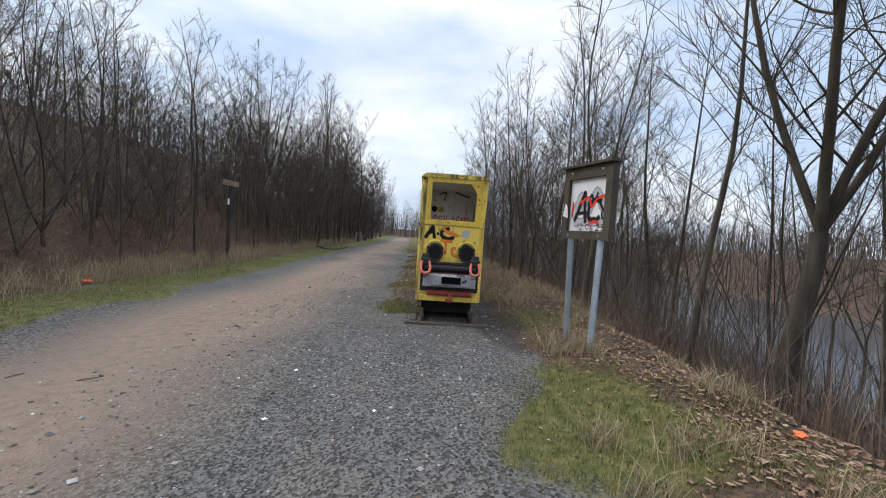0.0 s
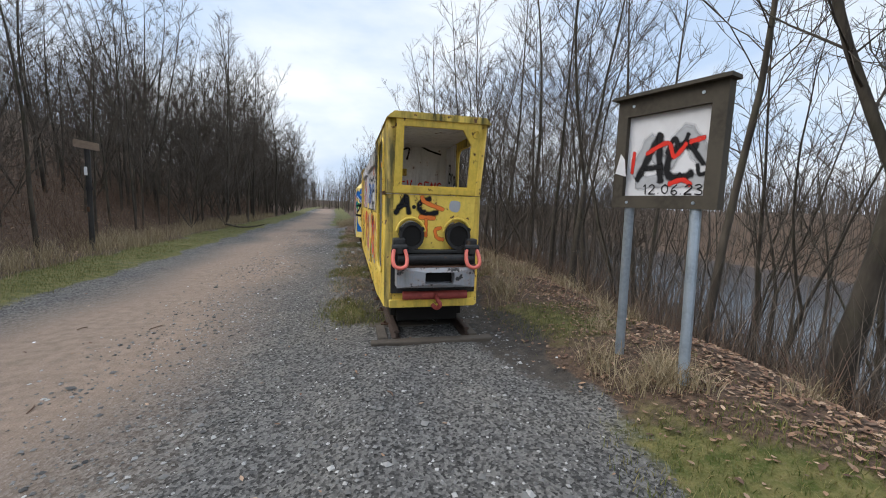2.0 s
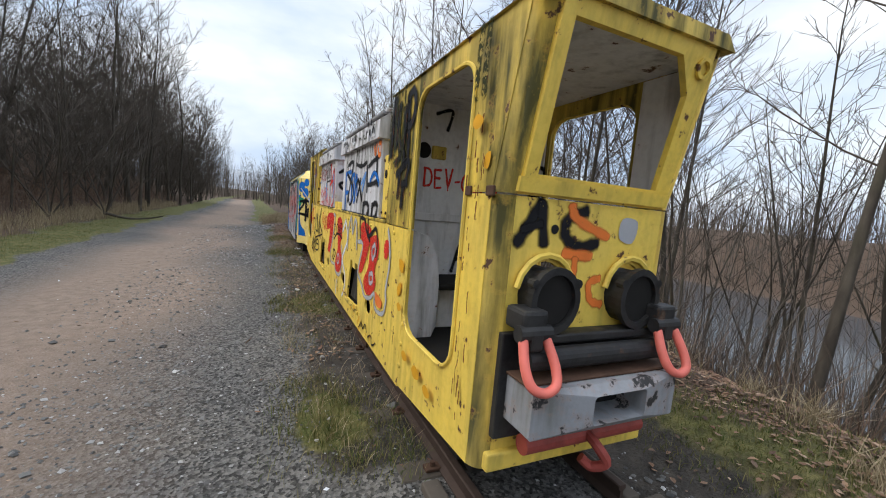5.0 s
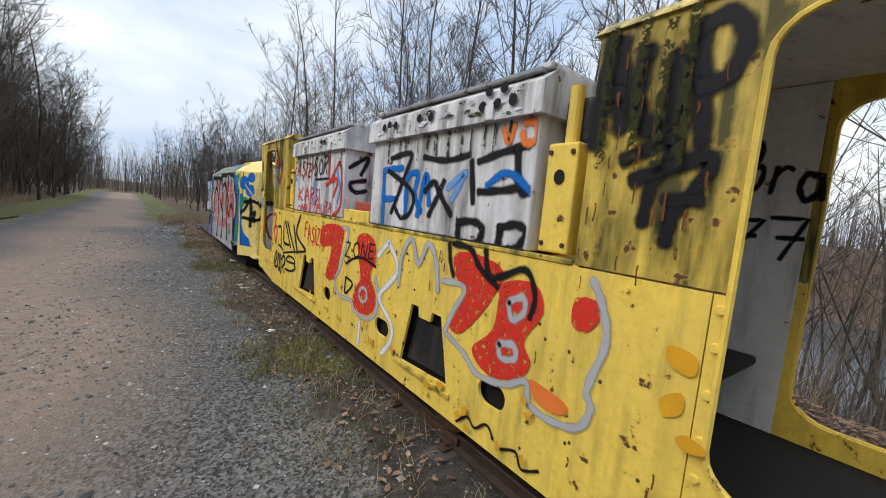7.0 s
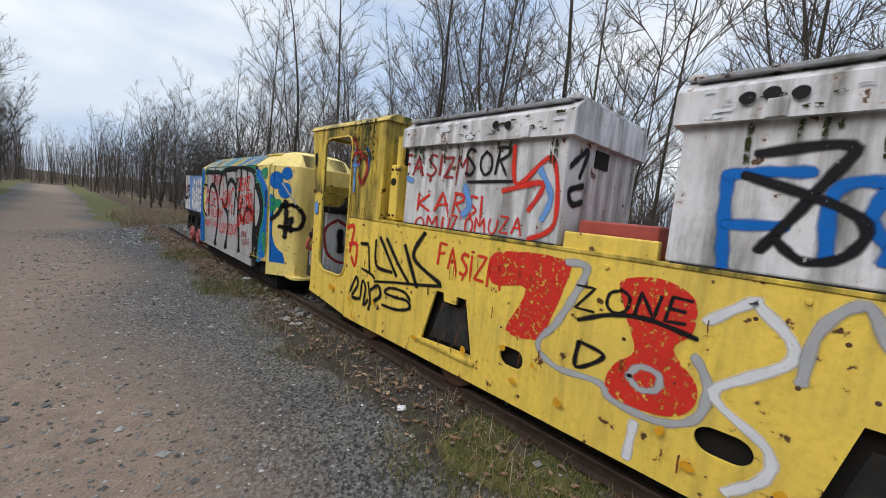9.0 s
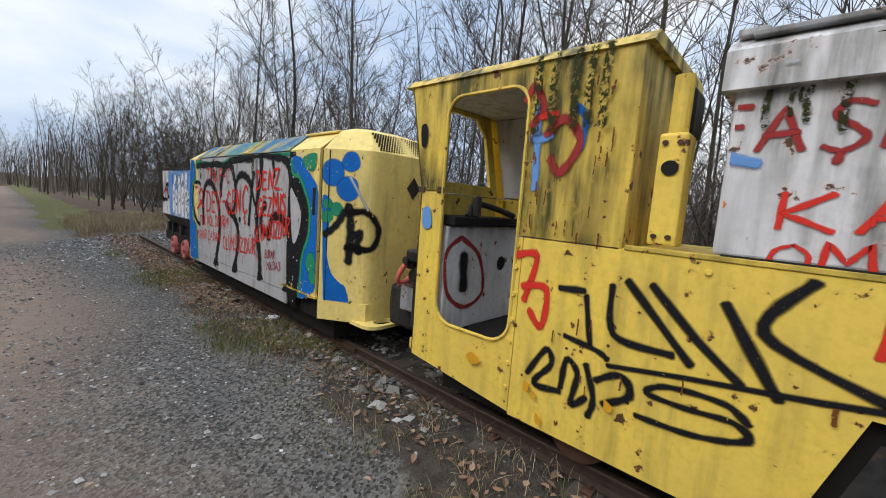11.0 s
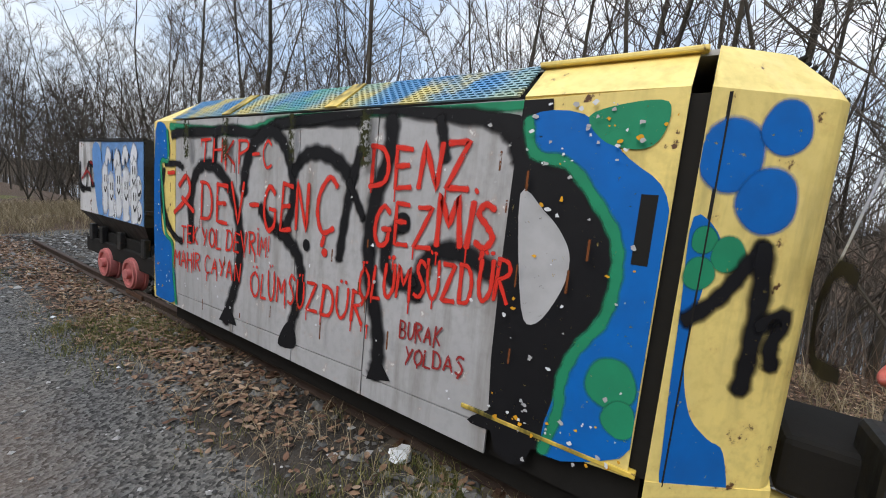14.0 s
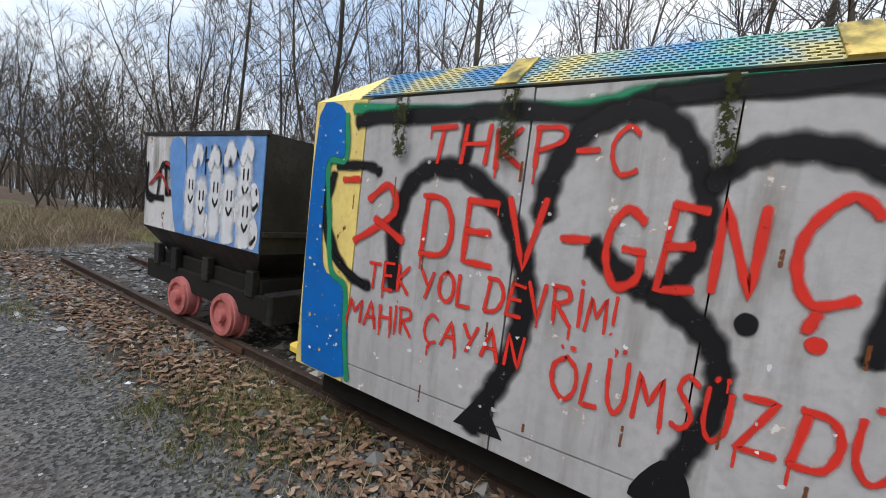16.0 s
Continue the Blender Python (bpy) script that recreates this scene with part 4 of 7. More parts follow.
me.materials.append(grille_material())
gr = new("grille", me)
gr.parent = car
tagged(gr, "expanded metal roof grille painted blue, green and yellow")
# near-black sheet puts the shade below the grille into colour
part("grille_backing", plate([(8.74, 0), (11.9, 0), (11.9, 1), (8.74, 1)], [], 0.004, lambda u, v, w: (AX + 0.20 * v + 0.03, u, 1.93 + (RZ - 1.945) * v - w)), "dark", car, "dark sheet standing in for the shade under the grille")
for y in (9.86, 11.10):
    part("grille_strap", plate([(y - 0.05, -0.02), (y + 0.05, -0.02), (y + 0.05, 1.02), (y - 0.05, 1.02)], [], 0.01, lambda u, v, w: (AX + 0.20 * v - 0.012 + w * 0.6, u, 1.958 + (RZ - 1.945) * v - w * 0.6)), "yellow_algae", car, "flat strap across the grille")
part("underframe", box(AX + 0.14, BX - 0.14, 8.0, C1 - 0.1, 0.24, 0.46), "dark", car, "dark underframe")
for yw in (8.9, 9.9, 10.9, 11.7):
    for x in (XC - GAUGE, XC + GAUGE):
        part("wheel", tube((x - 0.05, yw, 0.38), (x + 0.05, yw, 0.38), 0.17, seg=20), "rust", car, "rusty wheel hidden under the frame")
part("rear_tow_eye", plate(rounded(-0.56, -0.34, C1, C1 + 0.14, (0.06, 0.06, 0, 0)), [circle(-0.45, C1 + 0.07, 0.035)], 0.03, lambda u, v, w: (u, v, 0.46 + w)), "yellow", car, "yellow towing eye at the rear")
cp = thing("coupler", "black coupling and hoses between two locomotives", "coupling", at=(0, 0.33, 0))
part("drawgear", box(-0.12, 0.36, 7.10, 7.62, 0.50, 0.74, 0.03), "dark", cp)
part("link", sweep(smooth_line([(-0.2, 7.05, 1.0), (-0.3, 7.18, 0.92), (-0.28, 7.30, 0.86), (-0.18, 7.32, 0.84)]), 0.022, 8), "red_steel", cp, "red steel link")
part("block", box(-0.30, 0.02, 7.12, 7.40, 0.52, 0.86, 0.03), "black", cp, "black bolted coupling block")

# ---- mine wagon at the end ----
tub = thing("mine_wagon", "steel mine wagon with blue and white graffiti and a black end", "mine wagon")
TX0, TX1, T0, T1 = -0.40, 0.50, 13.00, 14.90


def shell(outer, inner):
    own = bmesh.new()
    ro = [[own.verts.new(p) for p in ring] for ring in outer]
    ri = [[own.verts.new(p) for p in ring] for ring in inner]
    for a, b in zip(ro, ro[1:]):
        for k in range(4):
            own.faces.new((a[k], a[(k + 1) % 4], b[(k + 1) % 4], b[k]))
    for a, b in zip(ri, ri[1:]):
        for k in range(4):
            own.faces.new((a[k], b[k], b[(k + 1) % 4], a[(k + 1) % 4]))
    for k in range(4):
        own.faces.new((ro[-1][k], ro[-1][(k + 1) % 4], ri[-1][(k + 1) % 4], ri[-1][k]))
    own.faces.new(ro[0][::-1])
    own.faces.new(ri[0])
    return own


def ring4(i, z, e=0.0):
    return [(TX0 + i, T0 + i + e, z), (TX1 - i, T0 + i + e, z), (TX1 - i, T1 - i - e, z), (TX0 + i, T1 - i - e, z)]


body = part("body", shell([ring4(0.14, 0.72, 0.1), ring4(0.0, 0.95), ring4(0.0, 1.82)], [ring4(0.17, 0.76, 0.1), ring4(0.02, 0.97), ring4(0.02, 1.82)]), "black", tub, "black steel tub body")
for i, (a, b) in enumerate(((T0 + 0.01, 14.13), (14.15, T1 - 0.01))):
    part("side_sheet", plate([(a, 0.96), (b, 0.96), (b, 1.815), (a, 1.815)], [], 0.008, lambda u, v, w: (TX0 - 0.011 + w, u, v)), "blue_sheet" if i == 0 else "white", body, "light blue sprayed side sheet" if i == 0 else "pale weathered side sheet")
part("rim", plate([(T0 - 0.02, 1.80), (T1 + 0.02, 1.80), (T1 + 0.02, 1.835), (T0 - 0.02, 1.835)], [], 0.03, lambda u, v, w: (TX0 - 0.018 + w, u, v)), "black", body, "steel top rim")
part("end_ledge", box(TX0, TX1, T0 - 0.03, T0, 1.08, 1.12, 0.004), "black", body)
part("frame_beam", box(TX0 + 0.06, TX0 + 0.14, T0 - 0.05, T1 + 0.05, 0.44, 0.62, 0.01), "dark", tub, "dark frame beam")
part("frame_beam", box(TX1 - 0.14, TX1 - 0.06, T0 - 0.05, T1 + 0.05, 0.44, 0.62, 0.01), "dark", tub, "dark frame beam")
part("cross_beam", box(TX0 + 0.06, TX1 - 0.06, T0 - 0.10, T0 + 0.02, 0.42, 0.66, 0.015), "black", tub, "black end beam")
part("floor_pan", box(TX0 + 0.10, TX1 - 0.10, T0 + 0.1, T1 - 0.1, 0.60, 0.735, 0.01), "dark", tub)
part("buffer", tube((XC, T0 - 0.30, 0.52), (XC, T0 - 0.05, 0.52), 0.10, seg=18, bevel=0.01), "black", tub, "black round buffer")
for y in (13.18, 13.83, 14.38, 14.73):
    part("leg_bracket", box(TX0 + 0.04, TX0 + 0.10, y - 0.05, y + 0.05, 0.60, 0.80, 0.01), "black", tub)
for yw in (13.48, 14.22):
    part("axle", tube((TX0 + 0.02, yw, 0.385), (TX1 - 0.02, yw, 0.385), 0.035, seg=12), "dark", tub)
    for x, s in ((XC - GAUGE, -1), (XC + GAUGE, 1)):
        w = part("wheel", tube((x - 0.04, yw, 0.385), (x + 0.04, yw, 0.385), 0.175, seg=32, bevel=0.008), "pink", tub, "faded red cast iron wagon wheel")
        part("flange", tube((x - s * 0.04, yw, 0.385), (x - s * 0.065, yw, 0.385), 0.205, seg=32), "pink", w)
        part("dish", plate(circle(yw, 0.385, 0.160, 28), [circle(yw, 0.385, 0.125, 28)], 0.02, lambda u, v, q: (x + s * (0.04 + q), u, v)), "pink", w)
        part("hub", tube((x + s * 0.03, yw, 0.385), (x + s * 0.085, yw, 0.385), 0.055, seg=16, bevel=0.006), "pink", w)

# ---- notice board ----
sign = thing("notice_board", "wooden framed notice board with scrawled white panel on two steel posts", "notice board")
SA, SB = Vector((1.43, -1.05, 0)), Vector((1.69, -1.84, 0))
s_dir = (SB - SA).normalized()
s_nor = Vector((-s_dir.y, s_dir.x, 0))
if s_nor.x > 0:
    s_nor = -s_nor


def on_sign(u, v, w):
    return SA + s_dir * u + Vector((0, 0, v + 0.05)) - s_nor * w


SW = (SB - SA).length
zt = 2.39
part("frame", plate([(0, 1.50), (SW, 1.50), (SW, zt), (0, zt)], [[(0.09, 1.60), (SW - 0.10, 1.60), (SW - 0.10, zt - 0.14), (0.09, zt - 0.14)]], 0.09, on_sign), "wood", sign, "dark weathered wooden frame")
part("roof_board", plate([(-0.03, zt + 0.002), (SW + 0.03, zt + 0.002), (SW + 0.03, zt + 0.03), (-0.03, zt + 0.03)], [], 0.15, lambda u, v, w: on_sign(u, v, w - 0.05)), "wood", sign, "dark wooden cap board")
part("panel", plate([(0.085, 1.595), (SW - 0.095, 1.595), (SW - 0.095, zt - 0.135), (0.085, zt - 0.135)], [], 0.02, lambda u, v, w: on_sign(u, v, w + 0.045)), "paper", sign, "white scratched notice panel with tags")
part("torn_paper", plate([(0.02, 1.79), (0.12, 1.76), (0.10, 1.90), (0.06, 1.95)], [], 0.004, lambda u, v, w: on_sign(u, v, w - 0.012)), "paper", sign, "torn white paper flap")
for u, foot in ((0.14, (1.58, -1.12, 0.10)), (SW - 0.16, (1.60, -1.80, 0.10))):
    topp = on_sign(u, 1.52, 0.05)
    d = (Vector(topp) - Vector(foot)).normalized()
    part("post", tube(foot, Vector(topp) + d * 0.03, 0.038, seg=14), "zinc", sign, "blue-grey galvanised steel post")
for u in (0.14, SW - 0.16):
    part("screw", tube(on_sign(u, 1.545, -0.006), on_sign(u, 1.545, 0.0), 0.012, seg=8), "zinc", sign)
    part("screw", tube(on_sign(u, zt - 0.06, -0.006), on_sign(u, zt - 0.06, 0.0), 0.012, seg=8), "zinc", sign)

# ---- pole across the path ----
px, py = -6.95, 7.25
pz = float(ground_z(px, py))
pole = thing("marker_post", "dark slim post with a weathered wooden name board and stickers", "post")
part("shaft", tube((px, py, pz - 0.1), (px + 0.03, py, pz + 2.55), 0.055, seg=12), "black", pole, "blackish round shaft")
part("collar", tube((px + 0.018, py, pz + 1.50), (px + 0.02, py, pz + 1.58), 0.075, seg=12), "black", pole)
part("board", plate(rounded(-0.24, 0.24, -0.09, 0.09, 0.03), [], 0.03, lambda u, v, w: (px + 0.06 + u * 0.97 - 0.0, py - 0.09 + w + u * 0.2, pz + 2.56 + v - u * 0.16)), "name_board", pole, "tilted brown name board")
part("sticker", box(px - 0.025, px + 0.035, py - 0.066, py - 0.056, pz + 1.85, pz + 2.05), "paper", pole, "white sticker")
part("sticker", box(px - 0.03, px + 0.03, py - 0.066, py - 0.056, pz + 0.98, pz + 1.10), "rust", pole, "brown sticker")

# ---- sprayed lettering and painted shapes, each a thin coat of paint on its surface ----
SURF = {  # origin, direction along, outward, owner
    "L": ((XL, 0, 0), (0, 1, 0), (-1, 0, 0), loco), "A": ((XL + 0.005, 0, 0), (0, 1, 0), (-1, 0, 0), loco),
    "C": ((AX, 0, 0), (0, 1, 0), (-1, 0, 0), car), "T": ((TX0 - 0.012, 0, 0), (0, 1, 0), (-1, 0, 0), tub),
    "F": ((0, 0, 0), (1, 0, 0), (0, -1, 0), loco), "E": ((0, 3.86, 0), (1, 0, 0), (0, -1, 0), loco),
    "W": ((0, 1.46, 0), (1, 0, 0), (0, -1, 0), loco), "R": ((XR - 0.035, 0, 0), (0, 1, 0), (-1, 0, 0), loco),
    "D": ((0, LEN - 0.30, 0), (1, 0, 0), (0, -1, 0), loco), "G": ((0, C0 - 0.032, 0), (1, 0, 0), (0, -1, 0), car),
    "N": ((AX, 8.06, 0), tuple((Vector((-0.34, C0, 0)) - Vector((AX, 8.06, 0))).normalized()), (-0.848, -0.530, 0), car),
    "J": ((XL - 0.036, 0, 0), (0, 1, 0), (-1, 0, 0), loco),
    "S": (tuple(on_sign(0, 0, 0.045)), tuple(s_dir * 0.83), tuple(s_nor), sign),
}
NAMES = {"s_red": "red", "s_redfill": "worn red", "s_dkred": "dark red", "s_orange": "orange", "s_black": "black", "s_blue": "blue", "s_ltblue": "light blue", "s_green": "green", "s_white": "white", "s_grey": "grey", "s_silver": "silver", "s_yellow": "ochre", "rust_run": "brown rust", "s_algae": "dark green algae"}
COAT = {}
LIMIT = {"A": (1.84, 5.19, 1.385, 1.98), "C": (8.14, 12.255, 0.445, 1.93), "N": (0.0, 0.47, 0.45, 1.94), "T": (13.02, 14.88, 0.965, 1.81)}


def coat(surf):
    COAT[surf] = COAT.get(surf, 0.0030) + 0.00012
    o, u, n, owner = SURF[surf]
    o, u, n = Vector(o), Vector(u), Vector(n)
    k = COAT[surf]
    lo_u, hi_u, lo_v, hi_v = LIMIT.get(surf, (-99, 99, -99, 99))

    def put(a, b, more=0.0):
        if surf == "T":
            a = 13.00 + (a - 13.12) * 0.56
        return o + u * min(max(a, lo_u), hi_u) + Vector((0, 0, min(max(b, lo_v), hi_v))) + n * (k + more)
    return put, owner


def band(own, put, width, pts, more=0.0, curved=True):
    """One pass of a spray can: a band with round ends, a misty edge and an uneven width."""
    soft = own.verts.layers.float.get("soft") or own.verts.layers.float.new("soft")
    if len(pts) > 2 and curved:
        line = smooth_line([(a, b, 0) for a, b in pts], steps=6)
    else:
        line = []
        for p, q in zip(pts, pts[1:]):
            line += [Vector((*p, 0)).lerp(Vector((*q, 0)), k / 5) for k in range(6 if q == pts[-1] else 5)]
    n = len(line)
    head, tail = (line[0] - line[1]).normalized(), (line[-1] - line[-2]).normalized()
    line = [line[0] + head * width * 0.45] + line + [line[-1] + tail * width * 0.45]
    rows = []
    for i, p in enumerate(line):
        d = (line[min(i + 1, n + 1)] - line[max(i - 1, 0)]).normalized()
        end = i in (0, n + 1)
        q = Vector((-d.y, d.x, 0)) * width * 0.5 * (0.92 + 0.12 * math.sin(i * 1.7 + p.x * 9)) * (0.55 if end else 1.0)
        row = []
        for k, f in ((-1.8, 0.0), (-0.55, 1.0), (0.55, 1.0), (1.8, 0.0)):
            c = p + q * k
            v = own.verts.new(put(c.x, c.y, more))
            v[soft] = 0.0 if end else f
            row.append(v)
        rows.append(row)
    for a, b in zip(rows, rows[1:]):
        for k in range(3):
            own.faces.new((a[k], a[k + 1], b[k + 1], b[k]))


def stroke(surf, mat, width, pts):
    put, owner = coat(surf)
    own = bmesh.new()
    band(own, put, width, pts)
    part("spray_stroke", own, mat, owner, NAMES[mat] + " sprayed graffiti stroke")


def solid(own):
    soft = own.verts.layers.float.new("soft")
    for v in own.verts:
        v[soft] = 1.0
    return own


def patch(surf, mat, pts):
    put, owner = coat(surf)
    loop = smooth_line([(a, b, 0) for a, b in pts], True, 4) if len(pts) > 3 else [Vector((a, b, 0)) for a, b in pts]
    own = bmesh.new()
    vs = [own.verts.new((p.x, p.y, 0)) for p in loop]
    es = [own.edges.new((vs[i], vs[(i + 1) % len(vs)])) for i in range(len(vs))]
    bmesh.ops.triangle_fill(own, use_beauty=True, edges=es, normal=(0, 0, 1))
    for v in own.verts:
        v.co = put(v.co.x, v.co.y)
    part("painted_shape", solid(own), mat, owner, NAMES[mat] + " painted graffiti shape")


def dot(surf, mat, at_uv, r):
    put, owner = coat(surf)
    own = bmesh.new()
    soft = own.verts.layers.float.new("soft")
    rings = []
    for k, f in ((0.88, 1.0), (1.10, 0.0)):
        ring = [own.verts.new(put(at_uv[0] + k * r * (1 + 0.06 * math.sin(3 * a + r * 40)) * math.cos(a), at_uv[1] + k * r * math.sin(a))) for a in (2 * math.pi * j / 26 for j in range(26))]
        for v in ring:
            v[soft] = f
        rings.append(ring)
    own.faces.new(rings[0])
    for j in range(26):
        own.faces.new((rings[0][j], rings[0][(j + 1) % 26], rings[1][(j + 1) % 26], rings[1][j]))
    part("painted_dot", own, mat, owner, NAMES[mat] + " painted spot")


# hand-drawn capitals: passes of the can in a box 1 high, "c" for a curved pass
HAND = {
    "A": ["0,0 .3,1 .62,-.03", ".1,.36 .54,.4"], "B": ["0,0 .02,1", "c0,1 .4,.92 .36,.58 .02,.52 .5,.42 .42,.04 0,0"], "C": ["c.56,.86 .3,1 .05,.72 .03,.3 .25,0 .58,.1"],
    "D": ["0,0 .02,1", "c-.06,1 .35,.95 .56,.55 .42,.1 -.04,0"], "E": [".02,1 0,0 .5,.03", "0,1 .5,.97", "0,.52 .42,.54"], "F": ["0,0 .02,1 .5,.97", "0,.54 .42,.56"],
    "G": ["c.56,.86 .3,1 .05,.7 .03,.3 .28,0 .56,.12 .58,.44", ".3,.44 .66,.46"], "H": ["0,0 .02,1", ".56,0 .54,1.02", "0,.5 .56,.54"], "I": ["0,0 .02,1"], "K": ["0,0 .02,1", ".5,1 .04,.46 .54,-.02"],
    "L": [".02,1 0,0 .5,.04"], "M": ["0,0 .06,1 .36,.4 .66,1 .74,0"], "N": ["0,0 .04,1 .5,.02 .54,1"], "O": ["c.3,1 .04,.75 .04,.28 .3,0 .56,.26 .56,.74 .28,1.01"], "P": ["0,0 .02,1", "c-.04,1 .42,.96 .48,.66 .02,.46"],
    "R": ["0,0 .02,1", "c-.04,1 .42,.96 .46,.68 .02,.5", ".12,.5 .52,-.02"], "S": ["c.5,.9 .22,1 .05,.78 .28,.54 .48,.28 .28,.02 0,.1"], "T": [".28,0 .3,1", "-.02,.98 .6,1"],
    "U": ["c0,1 .02,.3 .26,0 .52,.3 .54,1"], "V": ["0,1 .28,0 .56,1.02"], "X": ["0,0 .52,1", "0,1 .54,0"], "Y": ["0,1 .28,.5", ".56,1 .2,0"], "Z": ["0,.98 .54,1 0,.02 .58,.04"],
    "!": [".04,1 .02,.3", ".02,.06 .03,.02"], ".": [".02,.06 .04,.01"], "-": ["0,.46 .36,.5"], "0": ["c.25,1 .03,.7 .04,.25 .26,0 .46,.3 .45,.75 .23,1"], "1": [".0,.78 .16,1 .16,0"], "2": ["c.02,.8 .25,1 .44,.76 .25,.36 0,.04", "0,.03 .5,.03"],
    "3": ["c.02,.92 .3,1 .42,.76 .14,.54 .46,.34 .36,.04 0,.06"], "6": ["c.4,.98 .1,.6 .04,.2 .25,0 .44,.22 .26,.46 .06,.3"], "7": ["0,.98 .5,1 .16,0", ".1,.5 .46,.52"], "r": ["0,0 .02,.6", "c.02,.4 .2,.62 .36,.56"], "a": ["c.36,.5 .14,.6 .02,.28 .16,0 .38,.2", ".38,.6 .4,0"],
}
MARKS = {"Ö": ("O", [".18,1.18 .19,1.22", ".42,1.18 .43,1.22"]), "Ü": ("U", [".16,1.18 .17,1.22", ".40,1.18 .41,1.22"]), "İ": ("I", [".01,1.18 .02,1.22"]), "Ş": ("S", [".24,-.06 .2,-.24"]), "Ç": ("C", [".3,-.06 .26,-.24"])}


def words(surf, mat, text, a, b, hv):
    """Hand-sprayed words between two corners: upper start and lower end. Every letter is a piece of its own."""
    rng = random.Random(len(text) * 7 + int(abs(a[0]) * 100))
    u0, v1, u1, v0 = a[0], a[1], b[0], b[1]
    glyphs = []
    for ch in text:
        base, extra = MARKS.get(ch, (ch, []))
        runs = [(r.startswith("c"), [tuple(float(q) for q in p.split(",")) for p in r.lstrip("c").split()]) for r in HAND.get(base, []) + extra]
        glyphs.append((runs, max([p[0] for _, r in runs for p in r], default=0.12) + 0.24))
    k, u = (u1 - u0) / sum(w for _, w in glyphs), u0
    wide = min(max(hv * 0.10, 0.009), 0.024)
    put, owner = coat(surf)
    for runs, w in glyphs:
        if runs:
            own = bmesh.new()
            tilt, lift, tall = rng.uniform(-0.08, 0.12), rng.uniform(-0.06, 0.06) * hv, rng.uniform(0.9, 1.1) * hv
            t = (u - u0) / (u1 - u0)
            base = (v1 - hv) * (1 - t) + v0 * t + lift
            for j, (curved, pts) in enumerate(runs):
                line = [(u + (p[0] + p[1] * tilt) * k + rng.uniform(-0.02, 0.02) * hv, base + (p[1] + rng.uniform(-0.03, 0.03)) * tall) for p in pts]
                band(own, put, wide * rng.uniform(0.85, 1.15), line, 0.00003 * j, curved)
                low = min(line, key=lambda p: p[1])
                if "red" in mat and rng.random() < 0.35:
                    band(own, put, 0.007, [low, (low[0], low[1] - rng.uniform(0.1, 0.4) * hv)], 0.00003 * j + 0.000015)
            part("letter", own, mat, owner, NAMES[mat] + " sprayed letter")
        u += w * k


# big lettering on the grey locomotive
stroke("C", "s_green", .05, [(11.95, 1.89), (11.19, 1.85), (10.77, 1.85), (10.58, 1.88), (10.10, 1.92), (9.64, 1.96)])
stroke("C", "s_green", .05, [(10.36, 1.89), (9.63, 1.92), (9.20, 1.93), (8.72, 1.92)])
stroke("C", "s_black", .06, [(11.92, 1.82), (11.76, 1.84), (11.31, 1.84), (11.08, 1.85), (10.73, 1.82), (10.48, 1.87), (10.19, 1.89), (9.89, 1.89), (9.64, 1.88)])
stroke("C", "s_black", .06, [(10.49, 1.87), (10.01, 1.90), (9.63, 1.93), (9.40, 1.93), (9.08, 1.89), (8.86, 1.86), (8.75, 1.79), (8.71, 1.70)])
stroke("C", "s_black", .075, [(11.57, 1.02), (11.60, 1.30), (11.54, 1.51), (11.42, 1.60), (11.24, 1.59), (11.07, 1.48), (10.96, 1.33), (10.90, 1.15), (10.90, 0.99), (10.94, 0.80), (11.02, 0.61), (11.06, 0.49)])
patch("C", "s_black", [(11.15, 0.49), (11.03, 0.66), (10.91, 0.50)])
stroke("C", "s_black", .075, [(10.87, 1.43), (10.86, 1.58), (10.79, 1.73), (10.66, 1.82), (10.51, 1.83), (10.37, 1.76), (10.27, 1.64), (10.22, 1.51), (10.23, 1.38), (10.29, 1.28), (10.37, 1.23), (10.50, 1.26), (10.67, 1.35)])
stroke("C", "s_black", .08, [(10.37, 1.23), (10.23, 1.17), (10.12, 1.10), (10.07, 0.99), (10.08, 0.86), (10.15, 0.71), (10.22, 0.56)])
patch("C", "s_black", [(10.34, 0.51), (10.23, 0.67), (10.12, 0.64), (10.11, 0.53)])
stroke("C", "s_black", .07, [(10.22, 1.59), (10.13, 1.67), (10.01, 1.71), (9.87, 1.70), (9.74, 1.64), (9.66, 1.56)])
stroke("C", "s_black", .045, [(12.06, 1.55), (12.10, 1.34), (12.00, 1.13), (11.87, 1.02), (11.73, 0.99)])
stroke("C", "s_black", .04, [(12.04, 1.59), (11.82, 1.60), (11.73, 1.57)])
stroke("C", "s_black", .05, [(11.25, 1.81), (11.25, 1.64)])
stroke("C", "s_black", .05, [(9.61, 1.74), (9.67, 1.54), (9.71, 1.31), (9.73, 1.14)])
stroke("C", "s_black", .04, [(9.69, 1.57), (9.62, 1.47), (9.56, 1.38)])
stroke("C", "s_black", .075, [(9.41, 1.89), (9.41, 1.71), (9.48, 1.50), (9.51, 1.30), (9.48, 1.06), (9.41, 0.84), (9.39, 0.67), (9.41, 0.57)])
patch("C", "s_black", [(9.46, 0.54), (9.40, 0.70), (9.29, 0.58)])
stroke("C", "s_black", .075, [(9.18, 1.04), (9.15, 1.18), (9.07, 1.28), (8.93, 1.29), (8.79, 1.24), (8.66, 1.16), (8.57, 1.07)])
stroke("C", "s_black", .06, [(9.29, 1.39), (9.36, 1.32), (9.39, 1.18), (9.31, 1.09), (9.19, 1.12)])
